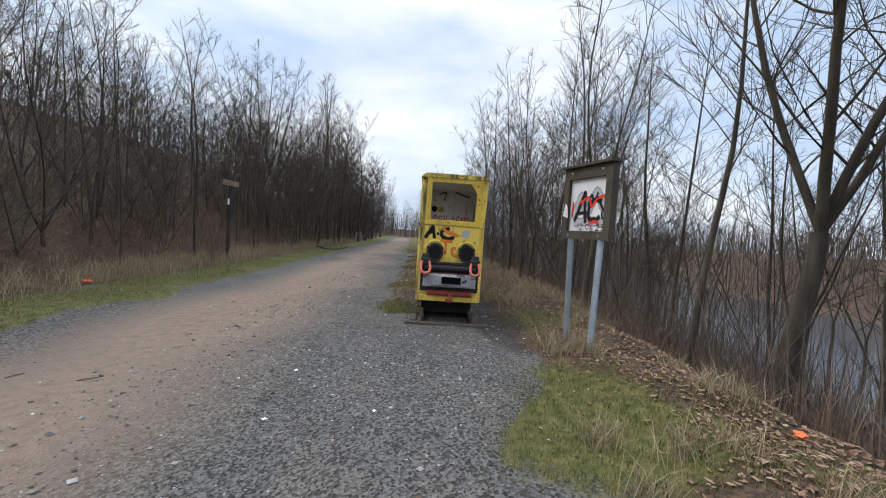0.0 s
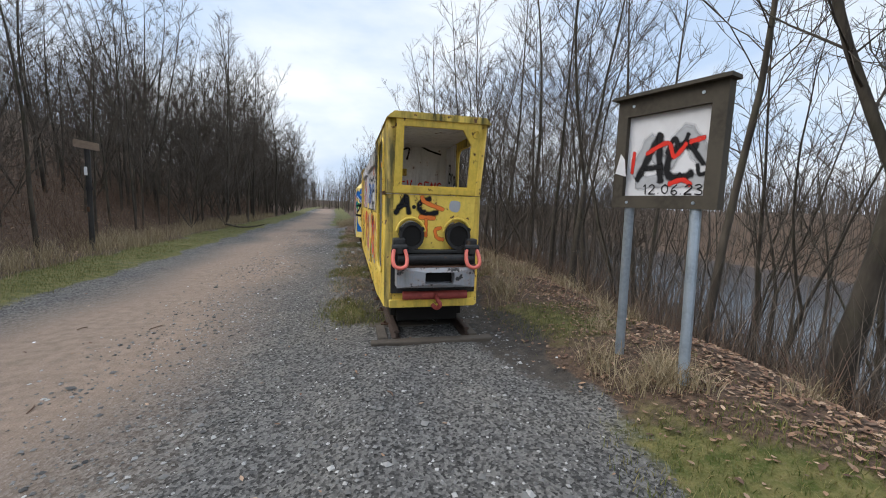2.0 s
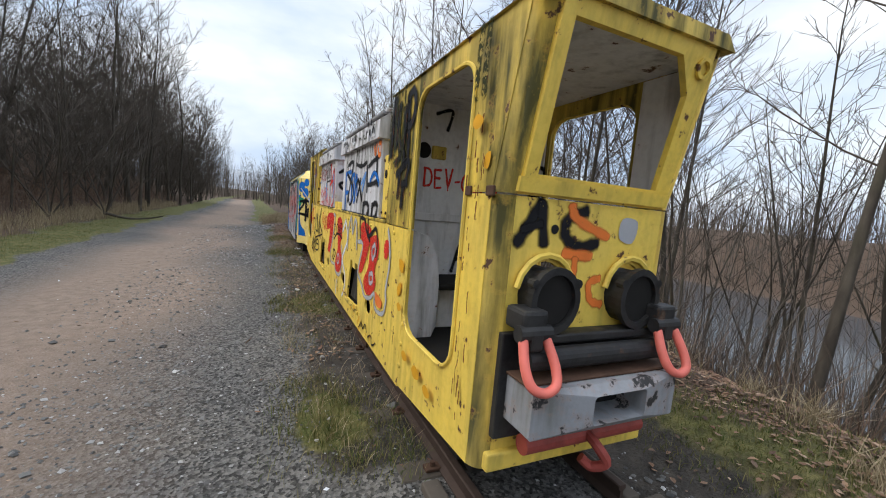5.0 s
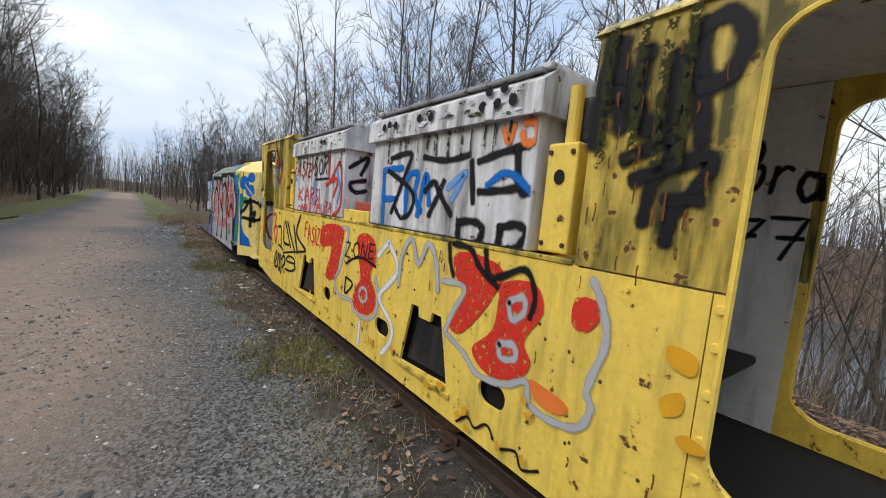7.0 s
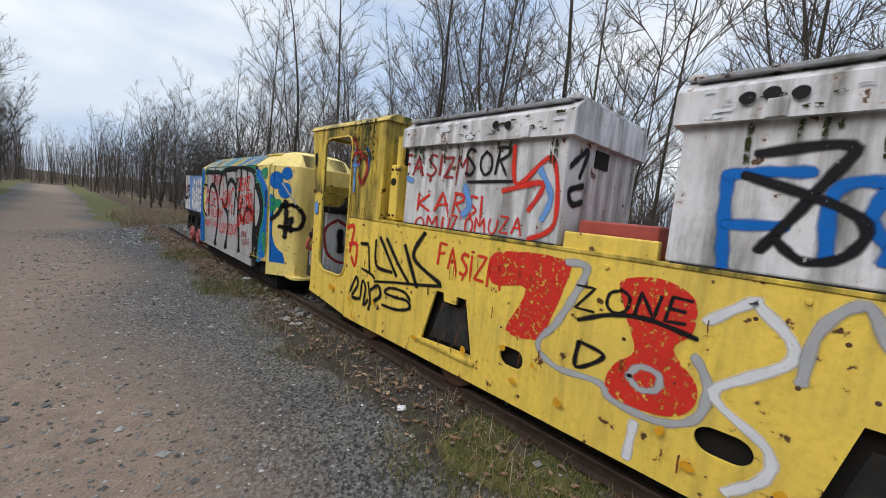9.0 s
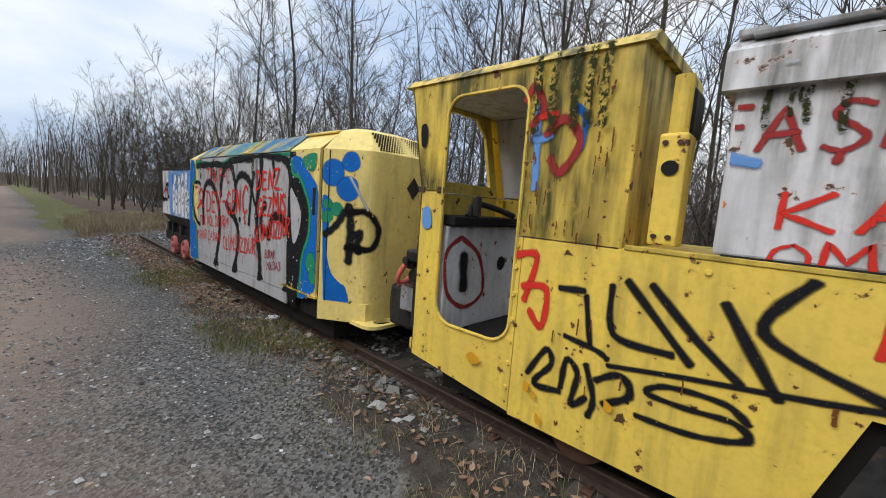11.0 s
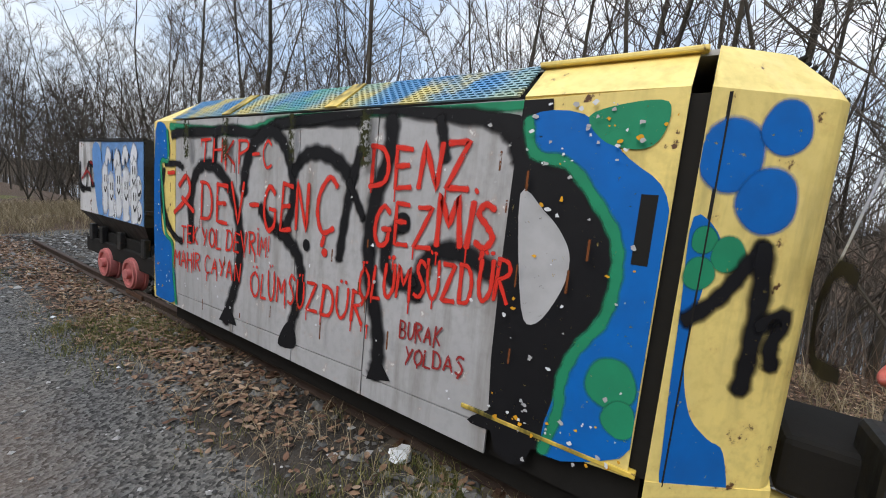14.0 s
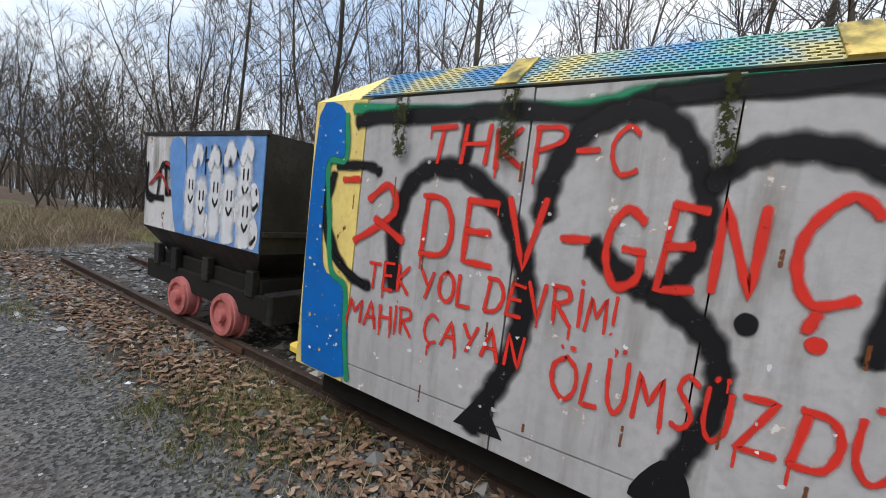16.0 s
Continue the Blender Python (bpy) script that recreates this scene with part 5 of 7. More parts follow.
stroke("C", "s_black", .045, [(9.12, 1.88), (9.09, 1.78), (9.07, 1.69)])
stroke("C", "s_black", .03, [(12.05, 1.83), (12.13, 1.51), (12.05, 1.14), (11.77, 0.99)])
patch("C", "s_black", [(8.718, 0.60), (8.718, 1.93), (8.60, 1.93), (8.50, 0.60)])
patch("C", "s_black", [(8.84, 1.88), (8.70, 1.86), (8.65, 1.73), (8.51, 1.69), (8.39, 1.56), (8.32, 1.46), (8.30, 1.33), (8.32, 1.17), (8.38, 1.03), (8.43, 0.91), (8.45, 0.71), (8.49, 0.56), (8.64, 0.56), (8.82, 0.56), (8.65, 0.71), (8.61, 0.92), (8.65, 1.07), (8.57, 1.07), (8.48, 1.21), (8.46, 1.34), (8.50, 1.43), (8.58, 1.51), (8.69, 1.57), (8.71, 1.68), (8.77, 1.80)])
patch("C", "s_silver", [(8.69, 1.57), (8.58, 1.51), (8.50, 1.43), (8.46, 1.34), (8.48, 1.21), (8.56, 1.07), (8.63, 1.12)])
patch("C", "s_blue", [(8.68, 1.87), (8.48, 1.87), (8.31, 1.72), (8.16, 1.60), (8.12, 1.39), (8.11, 1.10), (8.10, 0.81), (8.10, 0.71), (8.46, 0.55), (8.43, 0.88), (8.31, 1.15), (8.29, 1.31), (8.31, 1.44), (8.39, 1.56), (8.51, 1.69), (8.64, 1.73)])
stroke("C", "s_green", .035, [(8.69, 1.86), (8.65, 1.73), (8.51, 1.69), (8.39, 1.56), (8.31, 1.44), (8.29, 1.31), (8.31, 1.15), (8.39, 1.01), (8.43, 0.88), (8.43, 0.74), (8.47, 0.56)])
patch("C", "s_green", [(8.46, 1.86), (8.34, 1.90), (8.21, 1.90), (8.20, 1.82), (8.26, 1.75), (8.39, 1.77)])
dot("C", "s_green", (8.25, 0.92), .095)
dot("C", "s_green", (8.20, 0.80), .07)
dot("C", "s_black", (10.02, 1.18), .035)
dot("C", "s_red", (9.85, 1.16), .025)
dot("C", "s_black", (9.29, 1.39), .05)
patch("C", "s_blue", [(12.22, 1.86), (12.00, 1.86), (11.99, 1.63), (12.12, 1.57), (12.09, 1.05), (11.91, 0.95), (11.85, 0.47), (12.20, 0.45)])
stroke("C", "s_green", .03, [(12.00, 1.86), (11.98, 1.63), (12.11, 1.60), (12.07, 1.31), (12.02, 1.03), (11.90, 0.95), (11.87, 0.70), (11.82, 0.46)])
words("C", "s_red", "DENZ", (9.52, 1.75), (8.89, 1.59), 0.21)
words("C", "s_red", "GEZMİŞ", (9.48, 1.48), (8.75, 1.33), 0.21)
words("C", "s_red", "ÖLÜMSÜZDÜR", (9.55, 1.14), (8.67, 1.13), 0.165)
words("C", "s_red", "THKP-C", (11.45, 1.79), (10.47, 1.62), 0.17)
words("C", "s_red", "DEV-GENÇ", (11.42, 1.50), (9.72, 1.28), 0.29)
words("C", "s_red", "TEK YOL DEVRİM!", (11.74, 1.12), (10.49, 1.05), 0.13)
words("C", "s_red", "MAHİR ÇAYAN", (11.86, 0.91), (10.85, 0.83), 0.125)
words("C", "s_red", "ÖLÜMSÜZDÜR.", (10.74, 0.93), (9.44, 0.83), 0.17)
words("C", "s_dkred", "BURAK", (9.25, 0.91), (8.99, 0.86), 0.08)
words("C", "s_dkred", "YOLDAŞ", (9.21, 0.79), (8.85, 0.76), 0.08)
stroke("C", "s_red", .025, [(11.98, 1.52), (11.86, 1.53)])
stroke("C", "s_red", .03, [(11.78, 1.43), (11.66, 1.51), (11.61, 1.38), (11.86, 1.21)])
stroke("C", "s_red", .03, [(11.73, 1.34), (11.54, 1.25)])
# painted bubbles on the nose
patch("N", "s_blue", [(0.01, 1.54), (0.12, 1.47), (0.09, 1.34), (0.07, 1.19), (0.07, 1.03), (0.12, 0.87), (0.20, 0.79), (0.27, 0.74), (0.30, 0.53), (0.08, 0.55), (0.04, 0.80), (0.02, 1.23)])
dot("N", "s_blue", (0.10, 1.74), .115)
dot("N", "s_blue", (0.27, 1.84), .085)
dot("N", "s_blue", (0.25, 1.61), .105)
dot("N", "s_green", (0.06, 1.47), .045)
dot("N", "s_green", (0.15, 1.43), .06)
dot("N", "s_green", (0.06, 1.36), .055)
stroke("N", "s_black", .05, [(0.04, 1.20), (0.14, 1.28), (0.21, 1.38), (0.27, 1.47)])
stroke("N", "s_black", .06, [(0.27, 1.47), (0.29, 1.29), (0.29, 1.10), (0.28, 0.97)])
stroke("N", "s_black", .05, [(0.30, 1.20), (0.39, 1.24), (0.36, 1.14), (0.38, 1.06)])
stroke("G", "s_black", .05, [(-0.58, 1.41), (-0.40, 1.42), (-0.27, 1.28), (-0.34, 1.11), (-0.60, 1.14)])
stroke("G", "s_white", .02, [(-0.58, 1.70), (-0.39, 1.44)])
# long yellow side
patch("L", "s_redfill", [(4.32, 1.28), (3.80, 1.31), (3.79, 1.16), (3.84, 0.98), (3.90, 0.83), (4.17, 0.82), (4.04, 1.11), (4.32, 1.09)])
stroke("L", "s_grey", .03, [(3.79, 1.30), (3.69, 1.29), (3.73, 1.14), (3.81, 0.96), (3.90, 0.80), (3.78, 0.70), (3.57, 0.71), (3.50, 0.64), (3.30, 0.63), (3.17, 0.72), (3.15, 0.90), (3.21, 1.01)])
patch("L", "s_redfill", [(3.53, 1.26), (3.38, 1.30), (3.24, 1.24), (3.23, 1.10), (3.29, 1.01), (3.19, 0.89), (3.19, 0.76), (3.28, 0.67), (3.47, 0.65), (3.54, 0.72), (3.51, 0.85), (3.44, 0.95), (3.48, 1.07), (3.51, 1.16)])
stroke("L", "s_grey", .025, [(3.45, 0.81), (3.41, 0.88), (3.33, 0.87), (3.33, 0.79), (3.40, 0.76), (3.45, 0.81)])
words("L", "s_black", "ZONE", (3.72, 1.19), (3.22, 1.13), 0.11)
stroke("L", "s_black", .018, [(3.70, 1.02), (3.55, 1.09), (3.40, 1.11), (3.21, 1.08)])
stroke("L", "s_black", .018, [(3.68, 0.91), (3.56, 0.87), (3.68, 0.75), (3.68, 0.91)])
stroke("L", "s_white", .032, [(3.19, 1.16), (3.06, 1.27), (3.03, 1.26), (2.91, 1.10), (3.13, 0.88), (2.94, 0.71), (2.93, 0.58), (3.04, 0.45)])
stroke("L", "s_white", .03, [(3.40, 0.58), (3.41, 0.38)])
words("L", "s_red", "FAŞİZM", (4.86, 1.27), (4.22, 1.06), 0.15)
stroke("L", "s_black", .025, [(5.81, 1.14), (5.66, 1.15)])
stroke("L", "s_black", .025, [(5.65, 1.13), (5.60, 0.91)])
stroke("L", "s_black", .025, [(5.75, 0.92), (5.56, 0.89), (5.50, 0.86)])
stroke("L", "s_black", .025, [(5.52, 1.20), (5.49, 0.99), (5.27, 0.97)])
stroke("L", "s_black", .025, [(5.46, 1.23), (5.21, 0.95)])
stroke("L", "s_black", .025, [(5.37, 1.23), (5.09, 0.93)])
stroke("L", "s_black", .025, [(5.15, 1.21), (5.01, 0.91)])
stroke("L", "s_black", .025, [(4.98, 1.33), (5.06, 1.13), (4.81, 0.99)])
stroke("L", "s_black", .018, [(5.50, 0.83), (4.80, 0.98)])
stroke("L", "s_black", .028, [(5.96, 0.63), (5.85, 0.81), (5.81, 0.73), (5.91, 0.59), (5.74, 0.60)])
stroke("L", "s_black", .028, [(5.74, 0.62), (5.72, 0.79), (5.65, 0.73), (5.67, 0.56), (5.59, 0.62)])
stroke("L", "s_black", .028, [(5.61, 0.80), (5.55, 0.63), (5.57, 0.53)])
stroke("L", "s_black", .028, [(5.55, 0.73), (5.44, 0.80), (5.40, 0.71), (5.50, 0.62)])
stroke("L", "s_black", .022, [(5.06, 0.77), (5.12, 0.83), (5.28, 0.82), (5.34, 0.76), (5.21, 0.75), (5.09, 0.76), (5.06, 0.70), (5.18, 0.64), (5.37, 0.63)])
stroke("L", "s_red", .03, [(6.11, 1.26), (5.97, 1.27), (6.03, 1.04)])
stroke("L", "s_red", .03, [(6.05, 1.11), (5.89, 1.12), (5.90, 0.93), (5.99, 1.00)])
patch("L", "s_redfill", [(2.32, 1.30), (2.13, 1.32), (1.96, 1.27), (2.01, 1.14), (2.08, 1.04), (2.23, 0.89), (2.31, 0.92), (2.20, 1.12), (2.30, 1.18)])
patch("L", "s_redfill", [(1.95, 1.22), (1.73, 1.25), (1.66, 1.14), (1.76, 1.00), (1.70, 0.91), (1.78, 0.80), (1.99, 0.74), (2.12, 0.84), (1.99, 0.99), (1.97, 1.12)])
stroke("L", "s_grey", .03, [(1.94, 0.94), (1.83, 0.96), (1.81, 0.90), (1.91, 0.87), (1.94, 0.94)])
stroke("L", "s_grey", .028, [(1.90, 1.14), (1.80, 1.18), (1.78, 1.12), (1.86, 1.07), (1.90, 1.14)])
patch("L", "s_redfill", [(1.48, 1.24), (1.36, 1.24), (1.36, 1.17), (1.42, 1.12), (1.49, 1.14)])
patch("L", "s_orange", [(1.70, 0.83), (1.59, 0.83), (1.46, 0.80), (1.49, 0.74), (1.63, 0.74)])
stroke("L", "s_grey", .03, [(2.35, 0.86), (2.18, 0.79), (2.06, 0.71), (1.86, 0.74), (1.72, 0.81), (1.68, 0.71), (1.54, 0.69), (1.39, 0.73), (1.34, 0.84), (1.37, 0.92), (1.31, 1.11), (1.35, 1.24), (1.41, 1.32)])
stroke("L", "s_grey", .025, [(2.42, 1.14), (2.22, 1.14), (2.30, 0.99), (2.35, 0.86)])
stroke("L", "s_grey", .03, [(2.88, 1.02), (2.86, 1.22), (2.76, 1.33), (2.67, 1.19), (2.58, 1.32), (2.49, 1.24), (2.45, 1.07)])
stroke("L", "s_black", .024, [(2.38, 1.35), (2.36, 1.26), (2.32, 1.18)])
stroke("L", "s_black", .026, [(2.35, 1.35), (2.20, 1.34), (2.12, 1.26), (1.98, 1.19)])
stroke("L", "s_black", .026, [(2.09, 1.35), (2.03, 1.23), (1.81, 1.30), (1.72, 1.20), (1.74, 1.10)])
stroke("L", "s_black", .012, [(2.18, 0.38), (2.10, 0.45), (2.04, 0.42), (1.96, 0.48), (1.90, 0.43)])
stroke("L", "s_black", .012, [(1.84, 0.41), (1.73, 0.45), (1.68, 0.39), (1.57, 0.44)])
stroke("L", "s_black", .07, [(1.49, 1.83), (1.48, 2.03), (1.45, 2.22)])
stroke("L", "s_black", .07, [(1.42, 2.20), (1.40, 2.00), (1.37, 1.88)])
stroke("L", "s_black", .05, [(1.48, 2.03), (1.38, 2.00)])
stroke("L", "s_black", .07, [(1.30, 2.15), (1.32, 1.98), (1.26, 1.88), (1.18, 1.90), (1.17, 2.11)])
stroke("L", "s_black", .055, [(1.11, 2.18), (1.08, 1.99), (1.05, 1.81)])
stroke("L", "s_black", .05, [(1.13, 2.16), (1.02, 2.19), (0.96, 2.10), (1.00, 2.00), (1.09, 1.98)])
stroke("L", "s_black", .045, [(1.35, 1.77), (1.20, 1.82), (1.14, 1.81), (1.21, 1.69), (1.23, 1.55)])
stroke("L", "s_black", .045, [(1.30, 1.70), (1.03, 1.77), (1.04, 1.69), (1.12, 1.59), (1.13, 1.49)])
stroke("L", "s_black", .035, [(1.16, 1.64), (1.02, 1.64)])
patch("L", "s_yellow", [(1.06, 1.17), (0.96, 1.16), (0.96, 1.10), (1.04, 1.11)])
patch("L", "s_yellow", [(1.06, 1.00), (0.99, 1.04), (0.98, 0.98), (1.04, 0.95)])
patch("L", "s_yellow", [(0.12, 1.73), (0.08, 1.74), (0.09, 1.68), (0.13, 1.69)])
# far cab
stroke("L", "s_ltblue", .035, [(6.05, 2.02), (6.04, 1.81), (6.03, 1.62)])
stroke("L", "s_ltblue", .03, [(6.09, 1.87), (6.03, 1.86), (5.95, 1.88)])
stroke("L", "s_blue", .03, [(5.83, 2.01), (5.76, 1.94), (5.78, 1.80)])
stroke("L", "s_dkred", .035, [(6.14, 2.06), (6.09, 2.13), (6.02, 2.01), (6.09, 1.93)])
stroke("L", "s_dkred", .035, [(5.99, 1.88), (5.88, 1.95), (5.78, 1.84), (5.88, 1.70), (5.95, 1.77)])
stroke("L", "s_red", .025, [(6.04, 1.97), (5.93, 1.98)])
patch("L", "s_black", [(7.00, 1.99), (6.95, 2.00), (6.93, 1.93), (6.95, 1.86), (6.99, 1.88)])
patch("L", "s_ltblue", [(6.93, 1.46), (6.86, 1.47), (6.84, 1.35), (6.92, 1.34)])
# battery boxes
stroke("A", "s_blue", 0.035, [(3.20, 1.78), (3.19, 1.58), (3.17, 1.39)])
stroke("A", "s_blue", 0.035, [(3.21, 1.78), (3.08, 1.79), (2.95, 1.79)])
stroke("A", "s_blue", 0.035, [(3.19, 1.58), (3.00, 1.59)])
stroke("A", "s_blue", 0.035, [(2.88, 1.48), (2.89, 1.72), (2.77, 1.75), (2.79, 1.62), (2.70, 1.51)])
stroke("A", "s_blue", 0.035, [(2.74, 1.48), (2.68, 1.75), (2.62, 1.56)])
stroke("A", "s_ltblue", 0.030, [(2.46, 1.66), (2.31, 1.75), (2.41, 1.60)])
stroke("A", "s_black", 0.031, [(3.12, 1.86), (2.87, 1.88), (2.92, 1.75), (3.07, 1.48)])
stroke("A", "s_black", 0.028, [(3.15, 1.78), (2.82, 1.64), (2.83, 1.50), (2.94, 1.46), (3.03, 1.54)])
stroke("A", "s_black", 0.028, [(2.72, 1.85), (2.49, 1.82), (2.29, 1.84)])
stroke("A", "s_black", 0.031, [(2.68, 1.64), (2.59, 1.70), (2.53, 1.64), (2.40, 1.51)])
stroke("A", "s_black", 0.031, [(2.62, 1.49), (2.55, 1.61), (2.49, 1.71)])
stroke("A", "s_black", 0.031, [(2.27, 1.81), (2.23, 1.59)])
stroke("A", "s_black", 0.031, [(2.22, 1.80), (2.04, 1.84), (1.88, 1.86)])
stroke("A", "s_black", 0.037, [(1.96, 1.86), (1.92, 1.67), (1.84, 1.66)])
stroke("A", "s_black", 0.031, [(2.20, 1.65), (2.03, 1.66), (1.88, 1.68)])
stroke("A", "s_blue", 0.030, [(2.14, 1.68), (2.00, 1.74), (1.80, 1.63)])
stroke("A", "s_orange", 0.025, [(2.06, 1.95), (2.02, 1.88), (1.99, 1.96)])
stroke("A", "s_orange", 0.030, [(1.93, 1.96), (1.85, 1.95), (1.84, 1.88), (1.91, 1.87), (1.94, 1.92)])
stroke("A", "s_black", 0.035, [(2.33, 1.48), (2.33, 1.41), (2.32, 1.34)])
stroke("A", "s_black", 0.035, [(2.34, 1.48), (2.20, 1.49), (2.14, 1.45), (2.18, 1.37), (2.29, 1.35)])
stroke("A", "s_black", 0.035, [(2.01, 1.49), (2.02, 1.42), (2.02, 1.36)])
stroke("A", "s_black", 0.035, [(2.03, 1.47), (1.92, 1.50), (1.84, 1.47), (1.89, 1.39), (1.96, 1.37)])
words("A", "s_dkred", "FAŞİZM", (5.24, 1.92), (4.62, 1.76), 0.15)
words("A", "s_black", "SOR", (4.67, 1.93), (4.26, 1.77), 0.16)
stroke("A", "s_black", 0.015, [(4.64, 1.73), (4.23, 1.74)])
words("A", "s_red", "KARŞI", (5.07, 1.65), (4.44, 1.50), 0.14)
words("A", "s_red", "OMUZ OMUZA", (5.08, 1.45), (4.11, 1.42), 0.11)
stroke("A", "s_ltblue", 0.031, [(5.21, 1.93), (5.29, 1.80), (5.13, 1.73)])
stroke("A", "s_ltblue", 0.031, [(4.05, 1.82), (3.94, 1.66), (3.99, 1.52)])
stroke("A", "s_ltblue", 0.040, [(4.66, 1.70), (4.60, 1.57), (4.66, 1.50)])
stroke("A", "s_red", 0.025, [(4.26, 1.95), (4.21, 1.72), (3.96, 1.87), (3.89, 1.51), (4.08, 1.39)])
stroke("A", "s_red", 0.025, [(4.32, 1.68), (4.01, 1.73), (4.10, 1.57)])
stroke("A", "s_orange", 0.028, [(5.36, 1.46), (5.23, 1.60), (5.24, 1.42)])
stroke("A", "s_orange", 0.031, [(5.37, 1.49), (5.29, 1.52), (5.20, 1.59)])
stroke("E", "s_black", .03, [(-0.41, 1.83), (-0.22, 1.94), (-0.29, 1.78)])
stroke("E", "s_black", .03, [(-0.23, 1.74), (-0.39, 1.70), (-0.34, 1.63), (-0.22, 1.65)])
# cab front
stroke("F", "s_black", .045, [(-0.36, 1.39), (-0.31, 1.47), (-0.25, 1.57)])
stroke("F", "s_black", .04, [(-0.25, 1.57), (-0.22, 1.39)])
stroke("F", "s_black", .03, [(-0.34, 1.45), (-0.24, 1.48)])
dot("F", "s_black", (-0.17, 1.46), .02)
stroke("F", "s_black", .045, [(0.00, 1.55), (-0.10, 1.51), (-0.11, 1.44), (-0.04, 1.39), (0.08, 1.41)])
stroke("F", "s_orange", .035, [(-0.09, 1.57), (-0.05, 1.51), (0.14, 1.44)])
stroke("F", "s_orange", .035, [(-0.11, 1.36), (0.05, 1.35)])
stroke("F", "s_orange", .028, [(-0.04, 1.34), (-0.04, 1.26), (-0.04, 1.18)])
stroke("F", "s_orange", .028, [(0.12, 1.26), (0.06, 1.24), (0.08, 1.17), (0.15, 1.15)])
patch("F", "s_grey", [(0.22, 1.53), (0.32, 1.52), (0.30, 1.42), (0.21, 1.44)])
# notice board
stroke("S", "s_grey", .11, [(0.22, 1.78), (0.36, 2.02), (0.50, 1.84), (0.66, 2.06), (0.84, 1.86)])
stroke("S", "s_grey", .08, [(0.24, 1.70), (0.50, 1.72), (0.84, 1.70)])
stroke("S", "s_black", .05, [(0.23, 1.73), (0.33, 1.91), (0.43, 2.08)])
stroke("S", "s_black", .05, [(0.43, 2.08), (0.44, 1.90), (0.47, 1.71)])
stroke("S", "s_black", .035, [(0.31, 1.82), (0.47, 1.83)])
stroke("S", "s_black", .05, [(0.77, 1.96), (0.64, 1.98), (0.54, 1.90), (0.53, 1.77), (0.65, 1.73), (0.75, 1.77)])
stroke("S", "s_black", .03, [(0.69, 2.00), (0.84, 1.83)])
stroke("S", "s_black", .03, [(0.51, 1.93), (0.57, 2.04), (0.63, 1.94), (0.69, 2.06)])
stroke("S", "s_black", .025, [(0.79, 1.83), (0.81, 1.76), (0.87, 1.77), (0.87, 1.83)])
stroke("S", "s_black", .025, [(0.62, 1.72), (0.65, 1.77)])
stroke("S", "s_red", .03, [(0.17, 1.79), (0.18, 1.96)])
stroke("S", "s_red", .03, [(0.31, 1.94), (0.51, 2.01), (0.58, 1.90), (0.68, 1.99)])
stroke("S", "s_red", .03, [(0.71, 2.00), (0.83, 2.02)])
stroke("S", "s_red", .03, [(0.55, 1.69), (0.67, 1.72), (0.75, 1.68)])
words("S", "s_black", "12.06.23", (0.31, 1.69), (0.88, 1.61), 0.075)
# inside the cabs
words("W", "s_red", "DEV-GENÇ", (-0.20, 1.78), (0.48, 1.65), 0.13)
stroke("W", "s_black", .02, [(-0.14, 2.17), (-0.01, 2.21), (-0.04, 2.06)])
stroke("W", "s_black", .02, [(0.12, 2.27), (0.26, 2.20), (0.44, 2.15)])
words("W", "s_black", "A.C", (0.09, 1.30), (0.52, 0.98), 0.25)
words("R", "s_black", "Bra", (1.26, 1.98), (0.85, 1.70), 0.2)
words("R", "s_black", "77", (1.29, 1.64), (0.84, 1.43), 0.18)
stroke("D", "s_dkred", .025, [(-0.27, 1.29), (-0.42, 1.19), (-0.38, 0.94), (-0.18, 0.81), (0.02, 0.91), (-0.05, 1.16), (-0.27, 1.29)])
stroke("D", "s_black", .07, [(-0.23, 1.18), (-0.21, 0.95)])
# mine wagon
words("T", "s_black", "HOOC", (14.54, 1.73), (13.62, 1.43), 0.24)
dot("T", "s_white", (13.31, 1.34), .12)
dot("T", "s_white", (13.29, 1.09), .12)
dot("T", "s_white", (13.68, 1.25), .10)
dot("T", "s_white", (14.10, 1.30), .11)
dot("T", "s_white", (14.47, 1.07), .11)
stroke("T", "s_white", .08, [(14.04, 1.41), (13.97, 0.93)])
stroke("T", "s_white", .08, [(13.65, 1.37), (13.59, 0.93)])
stroke("T", "s_black", .03, [(13.40, 1.40), (13.38, 1.37)])
stroke("T", "s_black", .03, [(13.26, 1.41), (13.24, 1.38)])
stroke("T", "s_black", .03, [(13.41, 1.31), (13.30, 1.27), (13.21, 1.31)])
stroke("T", "s_black", .03, [(13.41, 1.05), (13.30, 1.02), (13.21, 1.07)])
stroke("T", "s_black", .04, [(14.58, 1.06), (14.46, 1.00)])
stroke("T", "s_black", .05, [(16.39, 1.55), (16.35, 1.27), (15.78, 1.24)])
stroke("T", "s_black", .05, [(15.79, 1.55), (15.47, 1.49), (15.40, 1.33), (15.71, 1.29)])
stroke("T", "s_dkred", .03, [(16.13, 1.41), (15.74, 1.56), (15.37, 1.43)])
patch("T", "s_ltblue", [(15.64, 1.70), (15.15, 1.70), (15.07, 0.92), (15.33, 0.91)])

